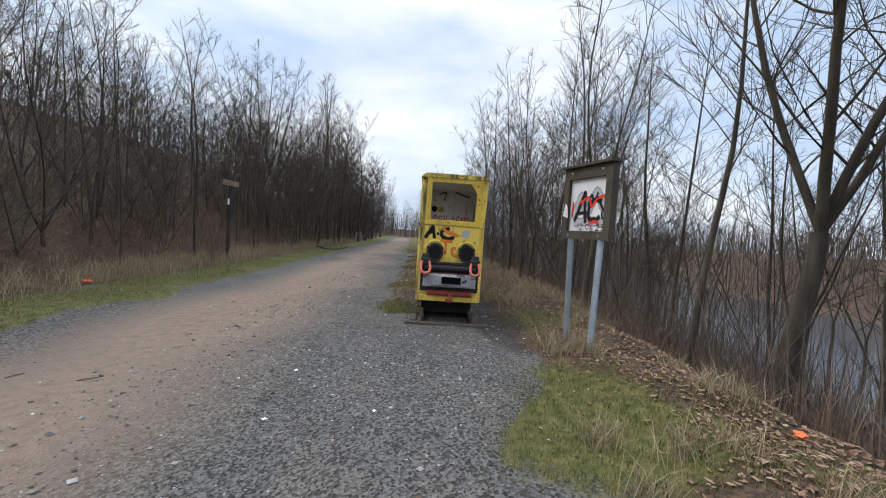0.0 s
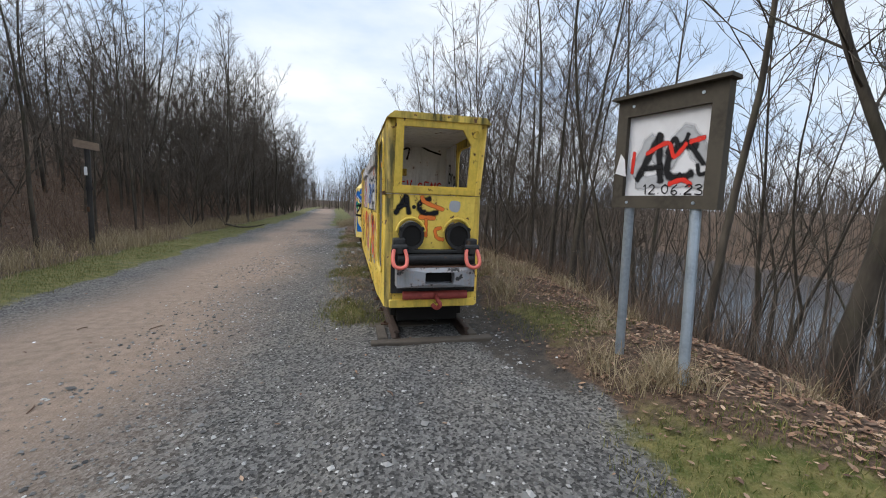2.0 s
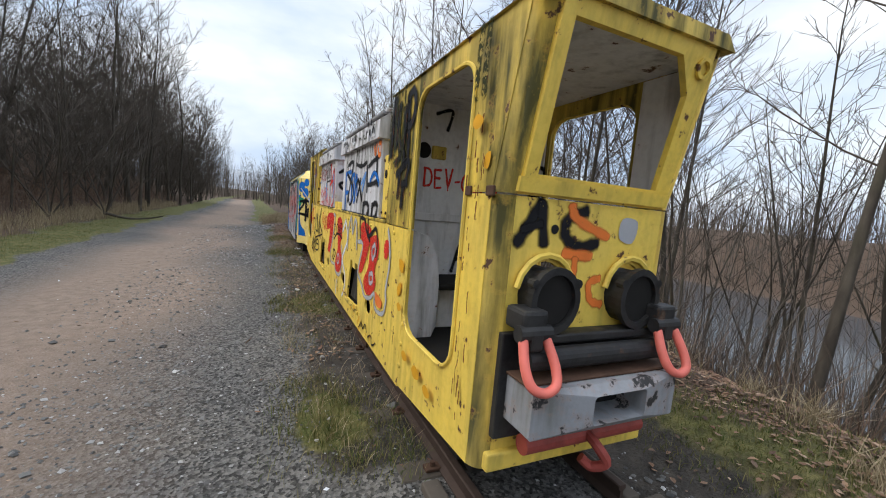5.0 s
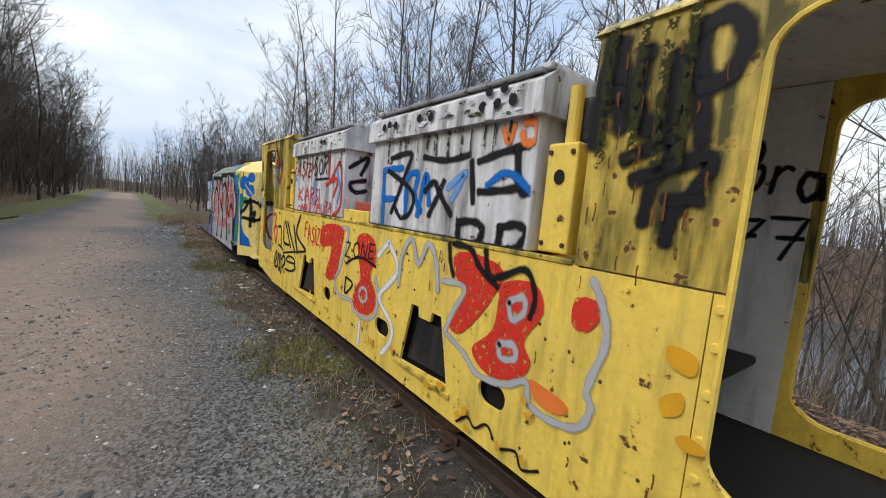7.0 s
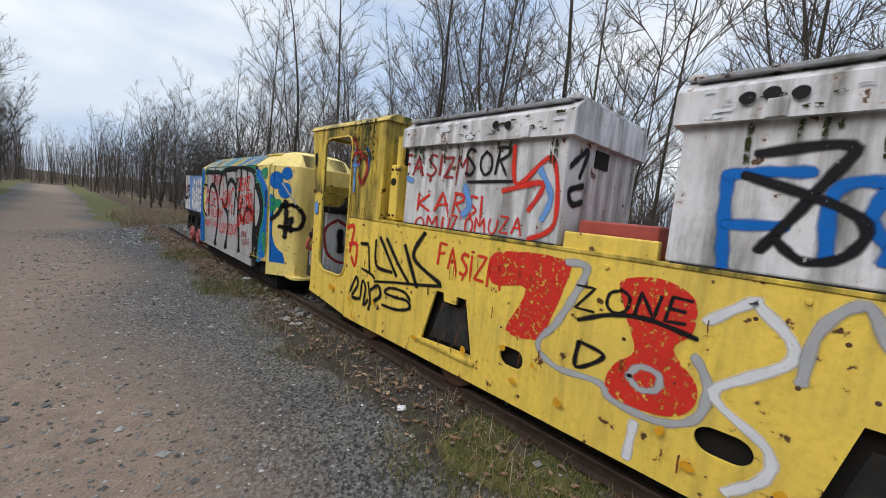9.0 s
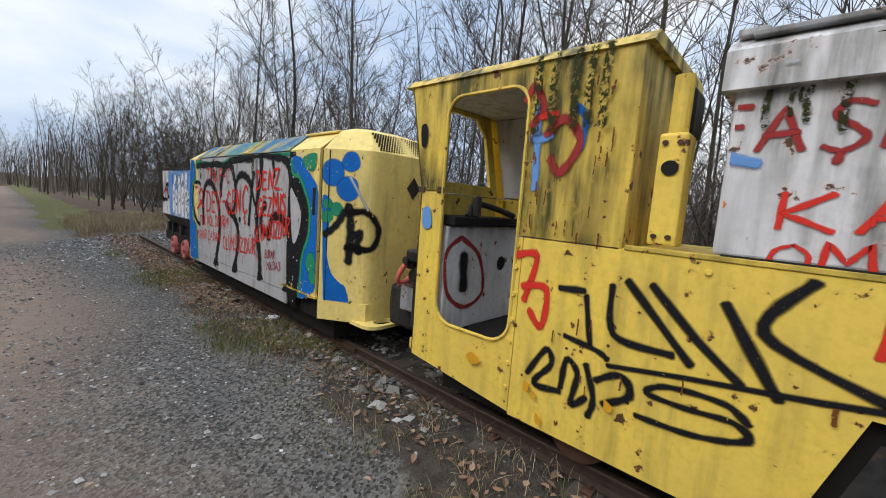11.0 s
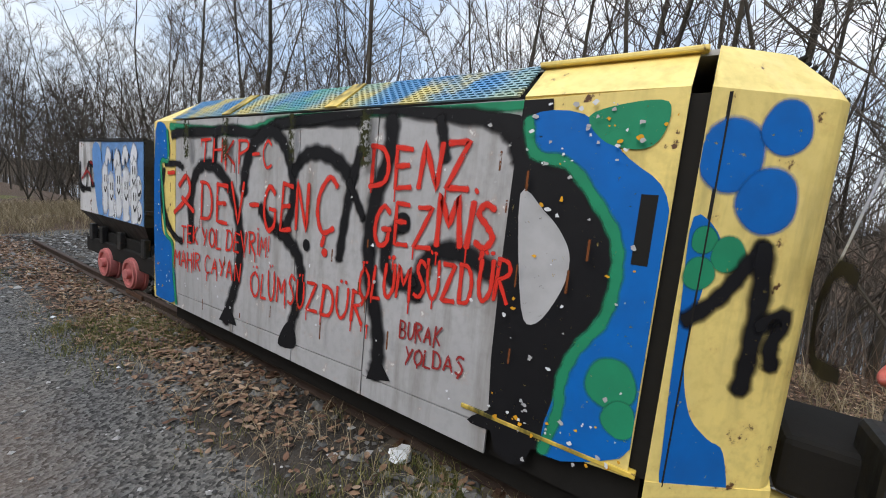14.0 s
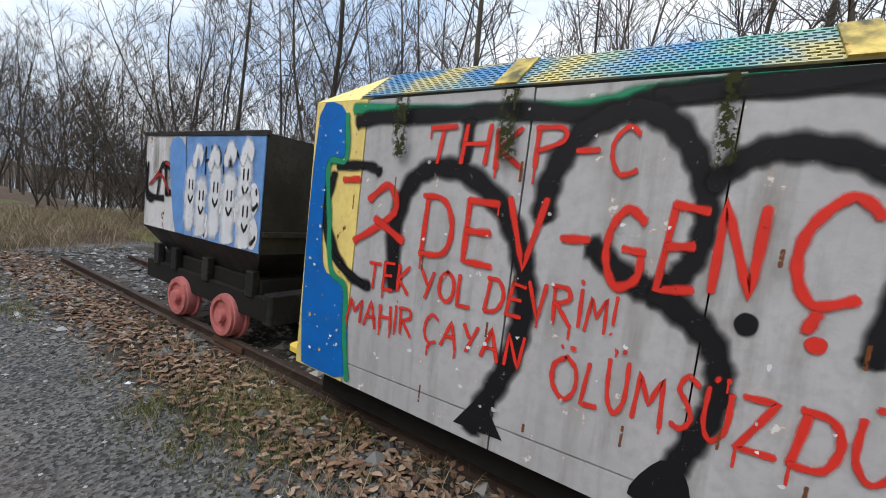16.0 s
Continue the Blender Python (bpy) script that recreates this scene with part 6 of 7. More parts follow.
# grime and flaked patches along the lids and box tops
rng = random.Random(51)
for a, b in ((1.83, 3.38), (3.86, 5.20)):
    for k in range(26):
        y, z, r = rng.uniform(a + 0.05, b - 0.05), rng.choice((rng.uniform(2.00, 2.06), rng.uniform(2.06, 2.12))), rng.uniform(0.012, 0.045)
        patch("J", rng.choice(("s_grey", "s_algae", "s_algae", "s_white")), [(y + r * rng.uniform(0.5, 1.6) * math.cos(q), z + 0.35 * r * rng.uniform(0.4, 1.3) * math.sin(q)) for q in (0, 0.8, 1.6, 2.4, 3.2, 4.0, 4.8, 5.6)])
    for k in range(18):
        y, ln = rng.uniform(a + 0.04, b - 0.04), rng.uniform(0.03, 0.16)
        stroke("A", "s_algae", rng.uniform(0.006, 0.016), [(y, 1.975), (y + 0.004, 1.975 - ln * 0.5), (y, 1.975 - ln)])
# flaked paint along the painted door and lower edge of the grey locomotive
for k in range(150):
    y, z = rng.choice(((rng.gauss(8.45, 0.16), rng.gauss(0.66, 0.05)), (rng.gauss(8.45, 0.16), rng.gauss(1.80, 0.07)), (rng.uniform(11.9, 12.2), rng.uniform(0.5, 1.8)), (rng.uniform(8.2, 8.7), rng.uniform(0.6, 1.9))))
    r = rng.uniform(0.003, 0.011)
    patch("C", rng.choice(("s_yellow", "s_white", "s_silver")), [(y + r * rng.uniform(0.4, 1.5) * math.cos(q), z + r * rng.uniform(0.4, 1.3) * math.sin(q)) for q in (0, 0.9, 1.8, 2.7, 3.6, 4.5, 5.4)])
for k in range(60):
    y, z, r = rng.uniform(8.75, 11.8), rng.uniform(0.62, 1.85), rng.uniform(0.004, 0.011)
    patch("C", rng.choice(("s_white", "s_silver", "s_white")), [(y + r * rng.uniform(0.4, 1.5) * math.cos(q), z + r * rng.uniform(0.4, 1.3) * math.sin(q)) for q in (0, 0.9, 1.8, 2.7, 3.6, 4.5, 5.4)])

# more marks: lids, wagon faces, runs of rust
for k, (y, z) in enumerate(((1.98, 2.06), (2.08, 2.06), (2.18, 2.06), (2.04, 2.13), (2.14, 2.13), (2.62, 2.07), (2.74, 2.08), (3.02, 2.07), (3.10, 2.08), (3.17, 2.07), (4.30, 2.07), (4.40, 2.08))):
    dot("J", "s_black", (y, z), 0.026)
for y, z, h in ((14.92, 1.30, 0.24), (14.60, 1.22, 0.22), (14.22, 1.30, 0.26), (13.86, 1.25, 0.27), (13.50, 1.42, 0.20), (13.46, 1.15, 0.18)):
    stroke("T", "s_white", 0.24, [(y, z - h), (y + 0.03, z), (y, z + h * 0.8)])
    for e in (-0.05, 0.05):
        stroke("T", "s_black", 0.03, [(y + e, z + 0.06), (y + e, z + 0.13)])
    stroke("T", "s_black", 0.025, [(y - 0.07, z), (y, z - 0.05), (y + 0.07, z)])
for y, z in ((14.75, 1.62), (14.3, 1.60), (13.9, 1.64), (13.5, 1.66)):
    stroke("T", "s_white", 0.10, [(y - 0.12, z), (y, z + 0.06), (y + 0.10, z - 0.05)])
stroke("T", "s_black", 0.05, [(16.45, 1.55), (16.40, 1.25), (16.15, 1.22)])
stroke("T", "s_black", 0.05, [(16.0, 1.25), (15.9, 1.52), (15.75, 1.50), (15.7, 1.28)])
stroke("T", "s_dkred", 0.03, [(16.3, 1.35), (15.9, 1.45), (15.6, 1.30)])
rng = random.Random(77)
for k in range(130):
    y, z = rng.choice(((rng.uniform(1.0, 6.0), rng.uniform(0.5, 1.33)), (rng.uniform(1.0, 1.5), rng.uniform(1.4, 2.2)), (rng.uniform(5.6, 6.1), rng.uniform(1.4, 2.2)), (rng.uniform(0.1, 0.25), rng.uniform(0.5, 2.1))))
    stroke("L", "rust_run", rng.uniform(0.004, 0.009), [(y, z), (y + rng.uniform(-0.004, 0.004), z - 0.02), (y + rng.uniform(-0.003, 0.003), z - rng.uniform(0.03, 0.09))])
for k in range(26):
    y, z = rng.uniform(8.3, 12.1), rng.uniform(0.6, 1.9)
    stroke("C", "rust_run", rng.uniform(0.005, 0.010), [(y, z), (y, z - 0.02), (y, z - rng.uniform(0.03, 0.10))])
for k in range(22):
    y, z = rng.uniform(0.98, 6.0), rng.uniform(0.4, 0.75)
    patch("L", "s_yellow", [(y + rng.uniform(0.01, 0.035) * math.cos(a), z + rng.uniform(0.01, 0.035) * math.sin(a)) for a in (0, 1.05, 2.1, 3.14, 4.2, 5.2)])
for y, z, r in ((0.60, 0.60, 0.06), (0.45, 0.57, 0.05), (0.78, 0.62, 0.05), (0.17, 1.86, 0.05), (0.93, 0.90, 0.05), (6.35, 0.60, 0.06)):
    patch("L", "s_yellow", [(y + r * q * math.cos(a), z + r * (1.8 - q) * 0.6 * math.sin(a)) for a, q in ((0, 1), (0.9, 0.6), (1.9, 1.1), (3.0, 0.8), (4.1, 1.1), (5.2, 0.7))])
for y in (9.55, 10.2, 11.05, 11.6):
    stroke("C", "s_algae", 0.06, [(y, 1.92), (y + 0.01, 1.80), (y - 0.01, 1.66)])
for y in (1.12, 1.2, 1.3, 1.44, 0.14, 0.2):
    stroke("L", "s_algae", 0.035, [(y, 2.24), (y + 0.01, 2.05), (y, 1.75 + 0.2 * (y < 0.5))])
for y in (5.66, 5.74, 5.82, 5.95, 6.05):
    stroke("L", "s_algae", 0.04, [(y, 2.26), (y + 0.01, 2.08), (y, 1.9)])

# ---- small things on the ground ----
def crumple(name, x, y, r, mat, label, category, seed=1):
    rng = random.Random(seed)
    own = bmesh.new()
    bmesh.ops.create_icosphere(own, subdivisions=2, radius=r)
    for v in own.verts:
        v.co *= rng.uniform(0.65, 1.2)
        v.co.z = v.co.z * 0.5 + r * 0.35
        v.co += Vector((x, y, float(ground_z(x, y))))
    return tagged(mesh_object(name, own, mat), label, category)


crumple("paper_scrap", -0.49, 9.5, 0.07, "litter_white", "crumpled white paper scrap beside the rail", "litter", 3)
crumple("paper_scrap", -0.80, 4.9, 0.035, "litter_white", "small white paper scrap on the grass", "litter", 5)
crumple("plastic_cup", -6.7, 1.5, 0.085, "orange", "bright orange crushed plastic cup on the verge", "litter", 8)
crumple("wrapper", 2.35, -3.6, 0.05, "orange", "small orange wrapper among the leaves", "litter", 9)
lg = thing("fallen_branch", "dark fallen branch lying on the verge", "branch")
gz = float(ground_z(-5.6, 17.0))
part("limb", sweep(smooth_line([(-6.6, 16.6, gz + 0.25), (-6.0, 16.9, gz + 0.08), (-5.4, 17.1, gz + 0.10), (-4.9, 17.0, gz + 0.22)]), 0.05, 8, r_end=0.02), "bark", lg)
rng = random.Random(31)
for k in range(12):
    x, y = rng.uniform(-4, 0.8), rng.uniform(-4.5, 12)
    a, ln = rng.uniform(0, 3.1), rng.uniform(0.06, 0.17)
    z = float(ground_z(x, y)) + 0.006
    tagged(mesh_object("twig", sweep([(x, y, z), (x + math.cos(a) * ln / 2 + 0.01, y + math.sin(a) * ln / 2, z + 0.006), (x + math.cos(a) * ln, y + math.sin(a) * ln, z)], 0.005, 5), "bramble"), "small dry twig on the gravel", "twig", "twigs on the path")

# ---- bare winter trees ----
def limb_points(rng, start, d, length, n, wander, lift):
    pts, p, d = [start.copy()], start.copy(), d.normalized()
    for _ in range(n):
        d = (d + Vector((rng.gauss(0, wander), rng.gauss(0, wander), rng.gauss(0, wander) + lift))).normalized()
        p = p + d * (length / n)
        pts.append(p.copy())
    return pts


def add_limb(verts, faces, pts, r0, r1, seg):
    base, n = len(verts), len(pts)
    for i, p in enumerate(pts):
        d = (pts[min(i + 1, n - 1)] - pts[max(i - 1, 0)]).normalized()
        u = d.orthogonal().normalized()
        w = d.cross(u)
        r = r0 + (r1 - r0) * i / (n - 1)
        for k in range(seg):
            a = 2 * math.pi * k / seg
            q = p + (u * math.cos(a) + w * math.sin(a)) * r
            verts.append((q.x, q.y, q.z))
    for i in range(n - 1):
        for k in range(seg):
            a, b = base + i * seg + k, base + i * seg + (k + 1) % seg
            faces.append((a, b, b + seg, a + seg))


def tree_arrays(seed, height, radius, forks, spread, first, fine=1.0):
    """A trunk with its main limbs, and a crown of finer branches and twigs."""
    rng = random.Random(seed)
    tv, tf, cv, cf = [], [], [], []
    stems = []
    lower = limb_points(rng, Vector((0, 0, -0.25)), Vector((rng.gauss(0, 0.05), rng.gauss(0, 0.05), 1)), height * (first if forks > 1 else 1.0), 9, 0.045, 0.05)
    add_limb(tv, tf, lower, radius * 1.25, radius * (0.8 if forks > 1 else 0.12), 9)
    if forks > 1:
        for k in range(forks):
            a = 2 * math.pi * k / forks + rng.uniform(-0.5, 0.5)
            s = limb_points(rng, lower[-1], Vector((math.cos(a) * spread, math.sin(a) * spread, 1)), height * (1 - first) * rng.uniform(0.8, 1.05), 9, 0.06, 0.06)
            r = radius * rng.uniform(0.45, 0.65)
            add_limb(tv, tf, s, r, r * 0.12, 7)
            stems.append((s, r, 0.08))
    else:
        stems.append((lower, radius, first))
    for s, r, lo in stems:
        total = sum((b - a).length for a, b in zip(s, s[1:]))
        for k in range(int((6 + total * 1.9) * (0.45 + 0.55 * fine))):
            t = lo + (0.97 - lo) * (k + rng.random()) / int((6 + total * 1.9) * (0.45 + 0.55 * fine))
            i = min(int(t * (len(s) - 1)), len(s) - 2)
            f = t * (len(s) - 1) - i
            p = s[i].lerp(s[i + 1], f)
            a = k * 2.4 + rng.uniform(-0.5, 0.5)
            up = rng.uniform(0.45, 1.3)
            ln = (0.28 * total) * (1.05 - t) * rng.uniform(0.6, 1.3) + 0.35
            br = limb_points(rng, p, Vector((math.cos(a), math.sin(a), up)), ln, 5, 0.13, 0.07)
            rr = max(0.007, r * (1 - t * 0.85) * 0.34)
            if rr > 0.016:
                add_limb(tv, tf, br, rr, 0.006, 5)
            else:
                add_limb(cv, cf, br, rr, 0.004, 4)
            for j in range(int((4.0 + ln * 3.2) * fine + 0.5)):
                u = rng.uniform(0.2, 1.0)
                ii = min(int(u * 5), 4)
                q = br[ii].lerp(br[ii + 1], u * 5 - ii)
                d = (br[ii + 1] - br[ii]).normalized() + Vector((rng.gauss(0, 0.55), rng.gauss(0, 0.55), rng.gauss(0.15, 0.4)))
                tl = ln * rng.uniform(0.2, 0.5) * (1.15 - u) + 0.16
                tw = limb_points(rng, q, d, tl, 2, 0.14, 0.05)
                add_limb(cv, cf, tw, 0.0062, 0.0028, 3)
                for _ in range(rng.randint(1, 2) if fine > 0.8 else 0):
                    v = tw[rng.randint(1, 2)]
                    t2 = limb_points(rng, v, d + Vector((rng.gauss(0, 0.7), rng.gauss(0, 0.7), rng.gauss(0.1, 0.4))), tl * rng.uniform(0.35, 0.8), 1, 0.12, 0.03)
                    add_limb(cv, cf, t2, 0.0038, 0.0022, 3)
    return tv, tf, cv, cf


def tree_meshes(*args):
    tv, tf, cv, cf = tree_arrays(*args)
    out = []
    for nm, v, f, mt in (("trunk", tv, tf, "bark"), ("crown", cv, cf, "twig")):
        me = bpy.data.meshes.new(nm)
        me.from_pydata(v, [], f)
        me.polygons.foreach_set("use_smooth", [True] * len(me.polygons))
        me.materials.append(M[mt])
        out.append(me)
    return out


KINDS = [
    (tree_meshes(11, 8.5, 0.044, 1, 0, 0.30), "slim bare young tree with a dark straight trunk"),
    (tree_meshes(12, 9.5, 0.054, 1, 0, 0.35), "slim bare young tree with a dark straight trunk"),
    (tree_meshes(13, 7.5, 0.038, 1, 0, 0.22), "thin bare sapling with fine upright twigs"),
    (tree_meshes(14, 9.0, 0.060, 2, 0.30, 0.25), "bare forked tree with two slender stems"),
    (tree_meshes(15, 8.0, 0.052, 3, 0.40, 0.08), "bare many-stemmed tree leaning from one stool"),
    (tree_meshes(16, 6.0, 0.036, 4, 0.60, 0.05), "low bare multi-stemmed bush tree"),
    (tree_meshes(17, 10.5, 0.125, 4, 0.38, 0.30), "large bare tree with a stout dark trunk and rising limbs"),
]


def tree(kind, x, y, scale=1.0, turn=0.0, lean=0.0, group="trees of the wood", label=""):
    (trunk, crown), words = KINDS[kind]
    top = tagged(new("tree"), label or words, "tree", group)
    top.matrix_world = Matrix.Translation((x, y, float(ground_z(x, y)))) @ Euler((lean, lean * 0.6, turn)).to_matrix().to_4x4() @ Matrix.Diagonal((scale, scale, scale, 1))
    for nm, me in (("trunk", trunk), ("crown", crown)):
        ob = new(nm, me)
        ob.parent = top
    return top


tree(6, 5.0, -0.75, 1.0, 0.4, 0.02, label="large bare tree with a stout dark trunk beside the notice board")
tree(3, 6.8, -2.6, 1.0, 1.9)
tree(1, 4.6, 0.8, 1.05, 2.1)
tree(1, 5.1, 7.9, 1.15, 0.7, 0.02)
tree(3, 3.6, 8.3, 1.0, 0.2)
rng = random.Random(21)
placed = [(px, py), (px + 0.9, py - 0.9), (px - 0.8, py + 0.9), (5.0, -0.75), (6.8, -2.6), (4.6, 0.8), (5.1, 7.9), (3.6, 8.3)]


def scatter(n, xr, yr, gap, kinds, sc, group, keep=lambda x, y: True):
    tries = made = 0
    while made < n and tries < n * 40:
        tries += 1
        x, y = rng.uniform(*xr), rng.uniform(*yr)
        if not keep(x, y) or any((x - a) ** 2 + (y - b) ** 2 < gap * gap for a, b in placed):
            continue
        placed.append((x, y))
        tree(rng.choice(kinds), x, y, rng.uniform(*sc), rng.uniform(0, 6.28), rng.gauss(0, 0.035), group)
        made += 1


scatter(66, (2.9, 7.5), (2.0, 24.0), 0.65, (0, 1, 2, 3, 4, 5, 0), (0.75, 1.1), "trees on the slope")
scatter(11, (4.6, 8.5), (-7.0, 2.0), 1.2, (0, 1, 2, 3), (0.75, 1.05), "trees on the slope")
scatter(32, (-0.3, 7.0), (23.0, 44.0), 1.1, (0, 2, 4, 5, 5, 3), (0.7, 1.0), "trees beyond the track end", lambda x, y: x > path_mid(y) + 3.6)
scatter(10, (0.6, 4.0), (20.5, 26.0), 0.8, (5, 2, 4), (0.6, 0.85), "trees beyond the track end")
scatter(78, (-12.5, -7.2), (-2.0, 16.0), 0.65, (0, 1, 2, 2, 4, 5, 5, 5), (0.55, 0.9), "trees on the bank", lambda x, y: x < path_mid(y) - 3.8)
scatter(96, (-11.0, -6.0), (14.0, 46.0), 0.6, (0, 1, 3, 4, 5, 4), (0.95, 1.35), "trees on the bank", lambda x, y: x < path_mid(y) - 3.0)

# trees further in: joined into one mass
FAR = [tree_arrays(31, 8.8, 0.052, 1, 0, 0.28, 0.7), tree_arrays(32, 9.6, 0.058, 2, 0.3, 0.25, 0.7), tree_arrays(33, 8.0, 0.05, 3, 0.38, 0.08, 0.6)]
FAR = [(np.array(tv + cv), np.array(tf + [f for f in []], dtype=int).reshape(-1, 4), np.array(cf, dtype=int).reshape(-1, 4) + len(tv) if len(cf) and len(cf[0]) == 4 else None) for tv, tf, cv, cf in FAR]


def far_trees(name, n, xr, yr, sc, label, keep):
    vs, fs, count = [], [], 0
    made = tries = 0
    while made < n and tries < n * 30:
        tries += 1
        x, y = rng.uniform(*xr), rng.uniform(*yr)
        if not keep(x, y):
            continue
        v, f, g = FAR[rng.randrange(3)]
        s, a = rng.uniform(*sc), rng.uniform(0, 6.28)
        c, d = math.cos(a) * s, math.sin(a) * s
        vs.append(np.stack([v[:, 0] * c - v[:, 1] * d + x, v[:, 0] * d + v[:, 1] * c + y, v[:, 2] * s + float(ground_z(x, y))], -1))
        fs += [f + count, g + count]
        count += len(v)
        made += 1
    return from_arrays(name, np.concatenate(vs).tolist(), np.concatenate(fs).tolist(), "bark", "stuff", label, "woodland")


far_trees("slope_woodland", 95, (7.5, 17.0), (-10.0, 36.0), (0.75, 1.1), "bare trees standing down the slope to the water", lambda x, y: True)
far_trees("bank_woodland", 64, (-26.0, -12.5), (-4.0, 48.0), (0.65, 1.0), "bare trees high on the wooded bank", lambda x, y: True)
far_trees("path_woodland", 90, (-19.0, 7.0), (40.0, 88.0), (0.85, 1.2), "bare trees on both sides of the far path", lambda x, y: abs(x - path_mid(y)) > 3.0)
far_trees("end_trees", 46, (-20.0, 8.0), (68.0, 92.0), (0.7, 1.05), "bare trees closing the far end of the path", lambda x, y: y > 74 or abs(x - path_mid(y)) > 2.2)


# ---- undergrowth, grass, leaves and stones: things nobody could count ----
NR = np.random.RandomState(7)


def pick(n, xr, yr, dens):
    """n places in a stretch of the plan, thinned by a density."""
    out = np.zeros((0, 2))
    while len(out) < n:
        x, y = NR.uniform(*xr, n * 2), NR.uniform(*yr, n * 2)
        k = NR.uniform(0, 1, n * 2) < dens(x, y)
        out = np.vstack([out, np.stack([x[k], y[k]], -1)])
        if k.sum() == 0:
            break
    out = out[:n]
    return out[:, 0], out[:, 1]


def blades(name, x, y, h, w, bend, mat, label, category, sink=0.01, seg=3, tall=1.0):
    """Tapering bent blades or stems, one loose piece each."""
    n = len(x)
    z = ground_z(x, y) - sink
    a, b = NR.uniform(0, 2 * np.pi, n), NR.uniform(0, 2 * np.pi, n)
    hh = h * NR.uniform(0.55, 1.25, n) * tall
    bb = bend * NR.uniform(0.2, 1.3, n) * hh
    vs = np.zeros((n, 2 * seg + 1, 3))
    for i in range(seg + 1):
        t = i / seg
        cx, cy, cz = x + np.cos(a) * bb * t ** 1.8, y + np.sin(a) * bb * t ** 1.8, z + hh * (t - 0.25 * bend * t * t)
        if i == seg:
            vs[:, 2 * seg] = np.stack([cx, cy, cz], -1)
        else:
            q = w * (1 - 0.7 * t)
            vs[:, 2 * i] = np.stack([cx - np.cos(b) * q, cy - np.sin(b) * q, cz], -1)
            vs[:, 2 * i + 1] = np.stack([cx + np.cos(b) * q, cy + np.sin(b) * q, cz], -1)
    base = (np.arange(n) * (2 * seg + 1))[:, None]
    quads = [np.concatenate([base + 2 * i, base + 2 * i + 1, base + 2 * i + 3, base + 2 * i + 2], 1) for i in range(seg - 1)]
    tri = np.concatenate([base + 2 * seg - 2, base + 2 * seg - 1, base + 2 * seg], 1)
    faces = [tuple(f) for q in quads for f in q.tolist()] + [tuple(f) for f in tri.tolist()]
    return from_arrays(name, vs.reshape(-1, 3).tolist(), faces, mat, "stuff", label, category)


def tufted(x, y, per, spread):
    """Turns places into clumps."""
    return (np.repeat(x, per) + NR.normal(0, spread, len(x) * per), np.repeat(y, per) + NR.normal(0, spread, len(y) * per))


def bank_in(x, y):
    return path_mid(y) - 3.1 - x


# the depth of the wood: stems too many to count
x, y = pick(5200, (-34, -9), (-6, 70), lambda x, y: smoothstep(2.0, 6.0, bank_in(x, y)))
blades("wood_stems", x, y, 4.6, 0.012, 0.26, "far_stem", "countless thin grey-brown stems in the wooded bank", "woodland", 0.1, 4, np.where(y < 14, 0.55, 1.1))
x, y = pick(5200, (8, 60), (-20, 90), lambda x, y: smoothstep(8, 16, x) * (1 - (x > 13.5) * (x < 33)))
blades("far_woodland", x, y, 5.0, 0.03, 0.10, "far_stem", "countless thin stems of the woods across the water", "woodland", 0.1, 4)
x, y = pick(2600, (-20, 14), (48, 110), lambda x, y: np.where(y > 74, 1.0, (np.abs(x - path_mid(y)) > 2.8) * 0.9))
blades("end_woodland", x, y, 6.0, 0.03, 0.10, "far_stem", "countless stems of the woods where the path ends", "woodland", 0.1, 4)
# left bank
x, y = pick(1500, (-14, -6.2), (-3, 34), lambda x, y: smoothstep(0.2, 1.2, bank_in(x, y)) * (1 - 0.6 * smoothstep(2, 7, bank_in(x, y))))
x, y = tufted(x, y, 11, 0.16)
blades("bramble_thicket", x, y, 0.85, 0.0045, 0.75, "bramble", "tangled brown bramble stems on the bank", "undergrowth")
x, y = pick(640, (-7.8, -5.8), (-3, 30), lambda x, y: smoothstep(-0.2, 0.3, bank_in(x, y)) * (1 - smoothstep(0.8, 1.5, bank_in(x, y))) * (0.4 + 0.6 * (fuzz(x, y, 0.8, 3) > 0)))
x, y = tufted(x, y, 22, 0.11)
blades("dry_grass", x, y, 0.42, 0.0045, 0.55, "dry_grass", "pale dry grass along the foot of the bank", "grass")
x, y = pick(26000, (-6.8, -4.2), (-7, 22), lambda x, y: smoothstep(1.7, 2.2, path_mid(y) - x) * (1 - smoothstep(3.0, 3.5, path_mid(y) - x)) * (0.45 + 0.55 * (fuzz(x, y, 1.7, 3) > -0.2)) * (1 - 0.75 * smoothstep(2, 14, y)))
blades("verge_grass", x, y, 0.055, 0.0035, 0.5, "grass", "short green mossy grass on the verge", "grass", seg=2)
# right bank
x, y = pick(12000, (3.2, 13.0), (-9, 30), lambda x, y: smoothstep(3.0, 5.0, x))
blades("thicket", x, y, 2.1, 0.007, 0.35, "far_stem", "thin upright saplings crowding the slope", "undergrowth", 0.05, 4)
x, y = pick(1000, (2.2, 9), (-7, 26), lambda x, y: smoothstep(2.2, 3.4, x) * (1 - 0.5 * smoothstep(4, 8, x)))
x, y = tufted(x, y, 11, 0.2)
blades("scrub", x, y, 0.75, 0.004, 0.7, "bramble", "thin brown scrub stems on the slope", "undergrowth")
x, y = pick(13000, (0.0, 3.0), (-7, 3), lambda x, y: smoothstep(0.8, 1.3, x + 1.0 * (1 - smoothstep(-4.3, -1.2, y))) * (1 - smoothstep(1.9, 2.8, x)) * (0.10 + 0.9 * (fuzz(x, y, 0.9, 6) > 0.15)))
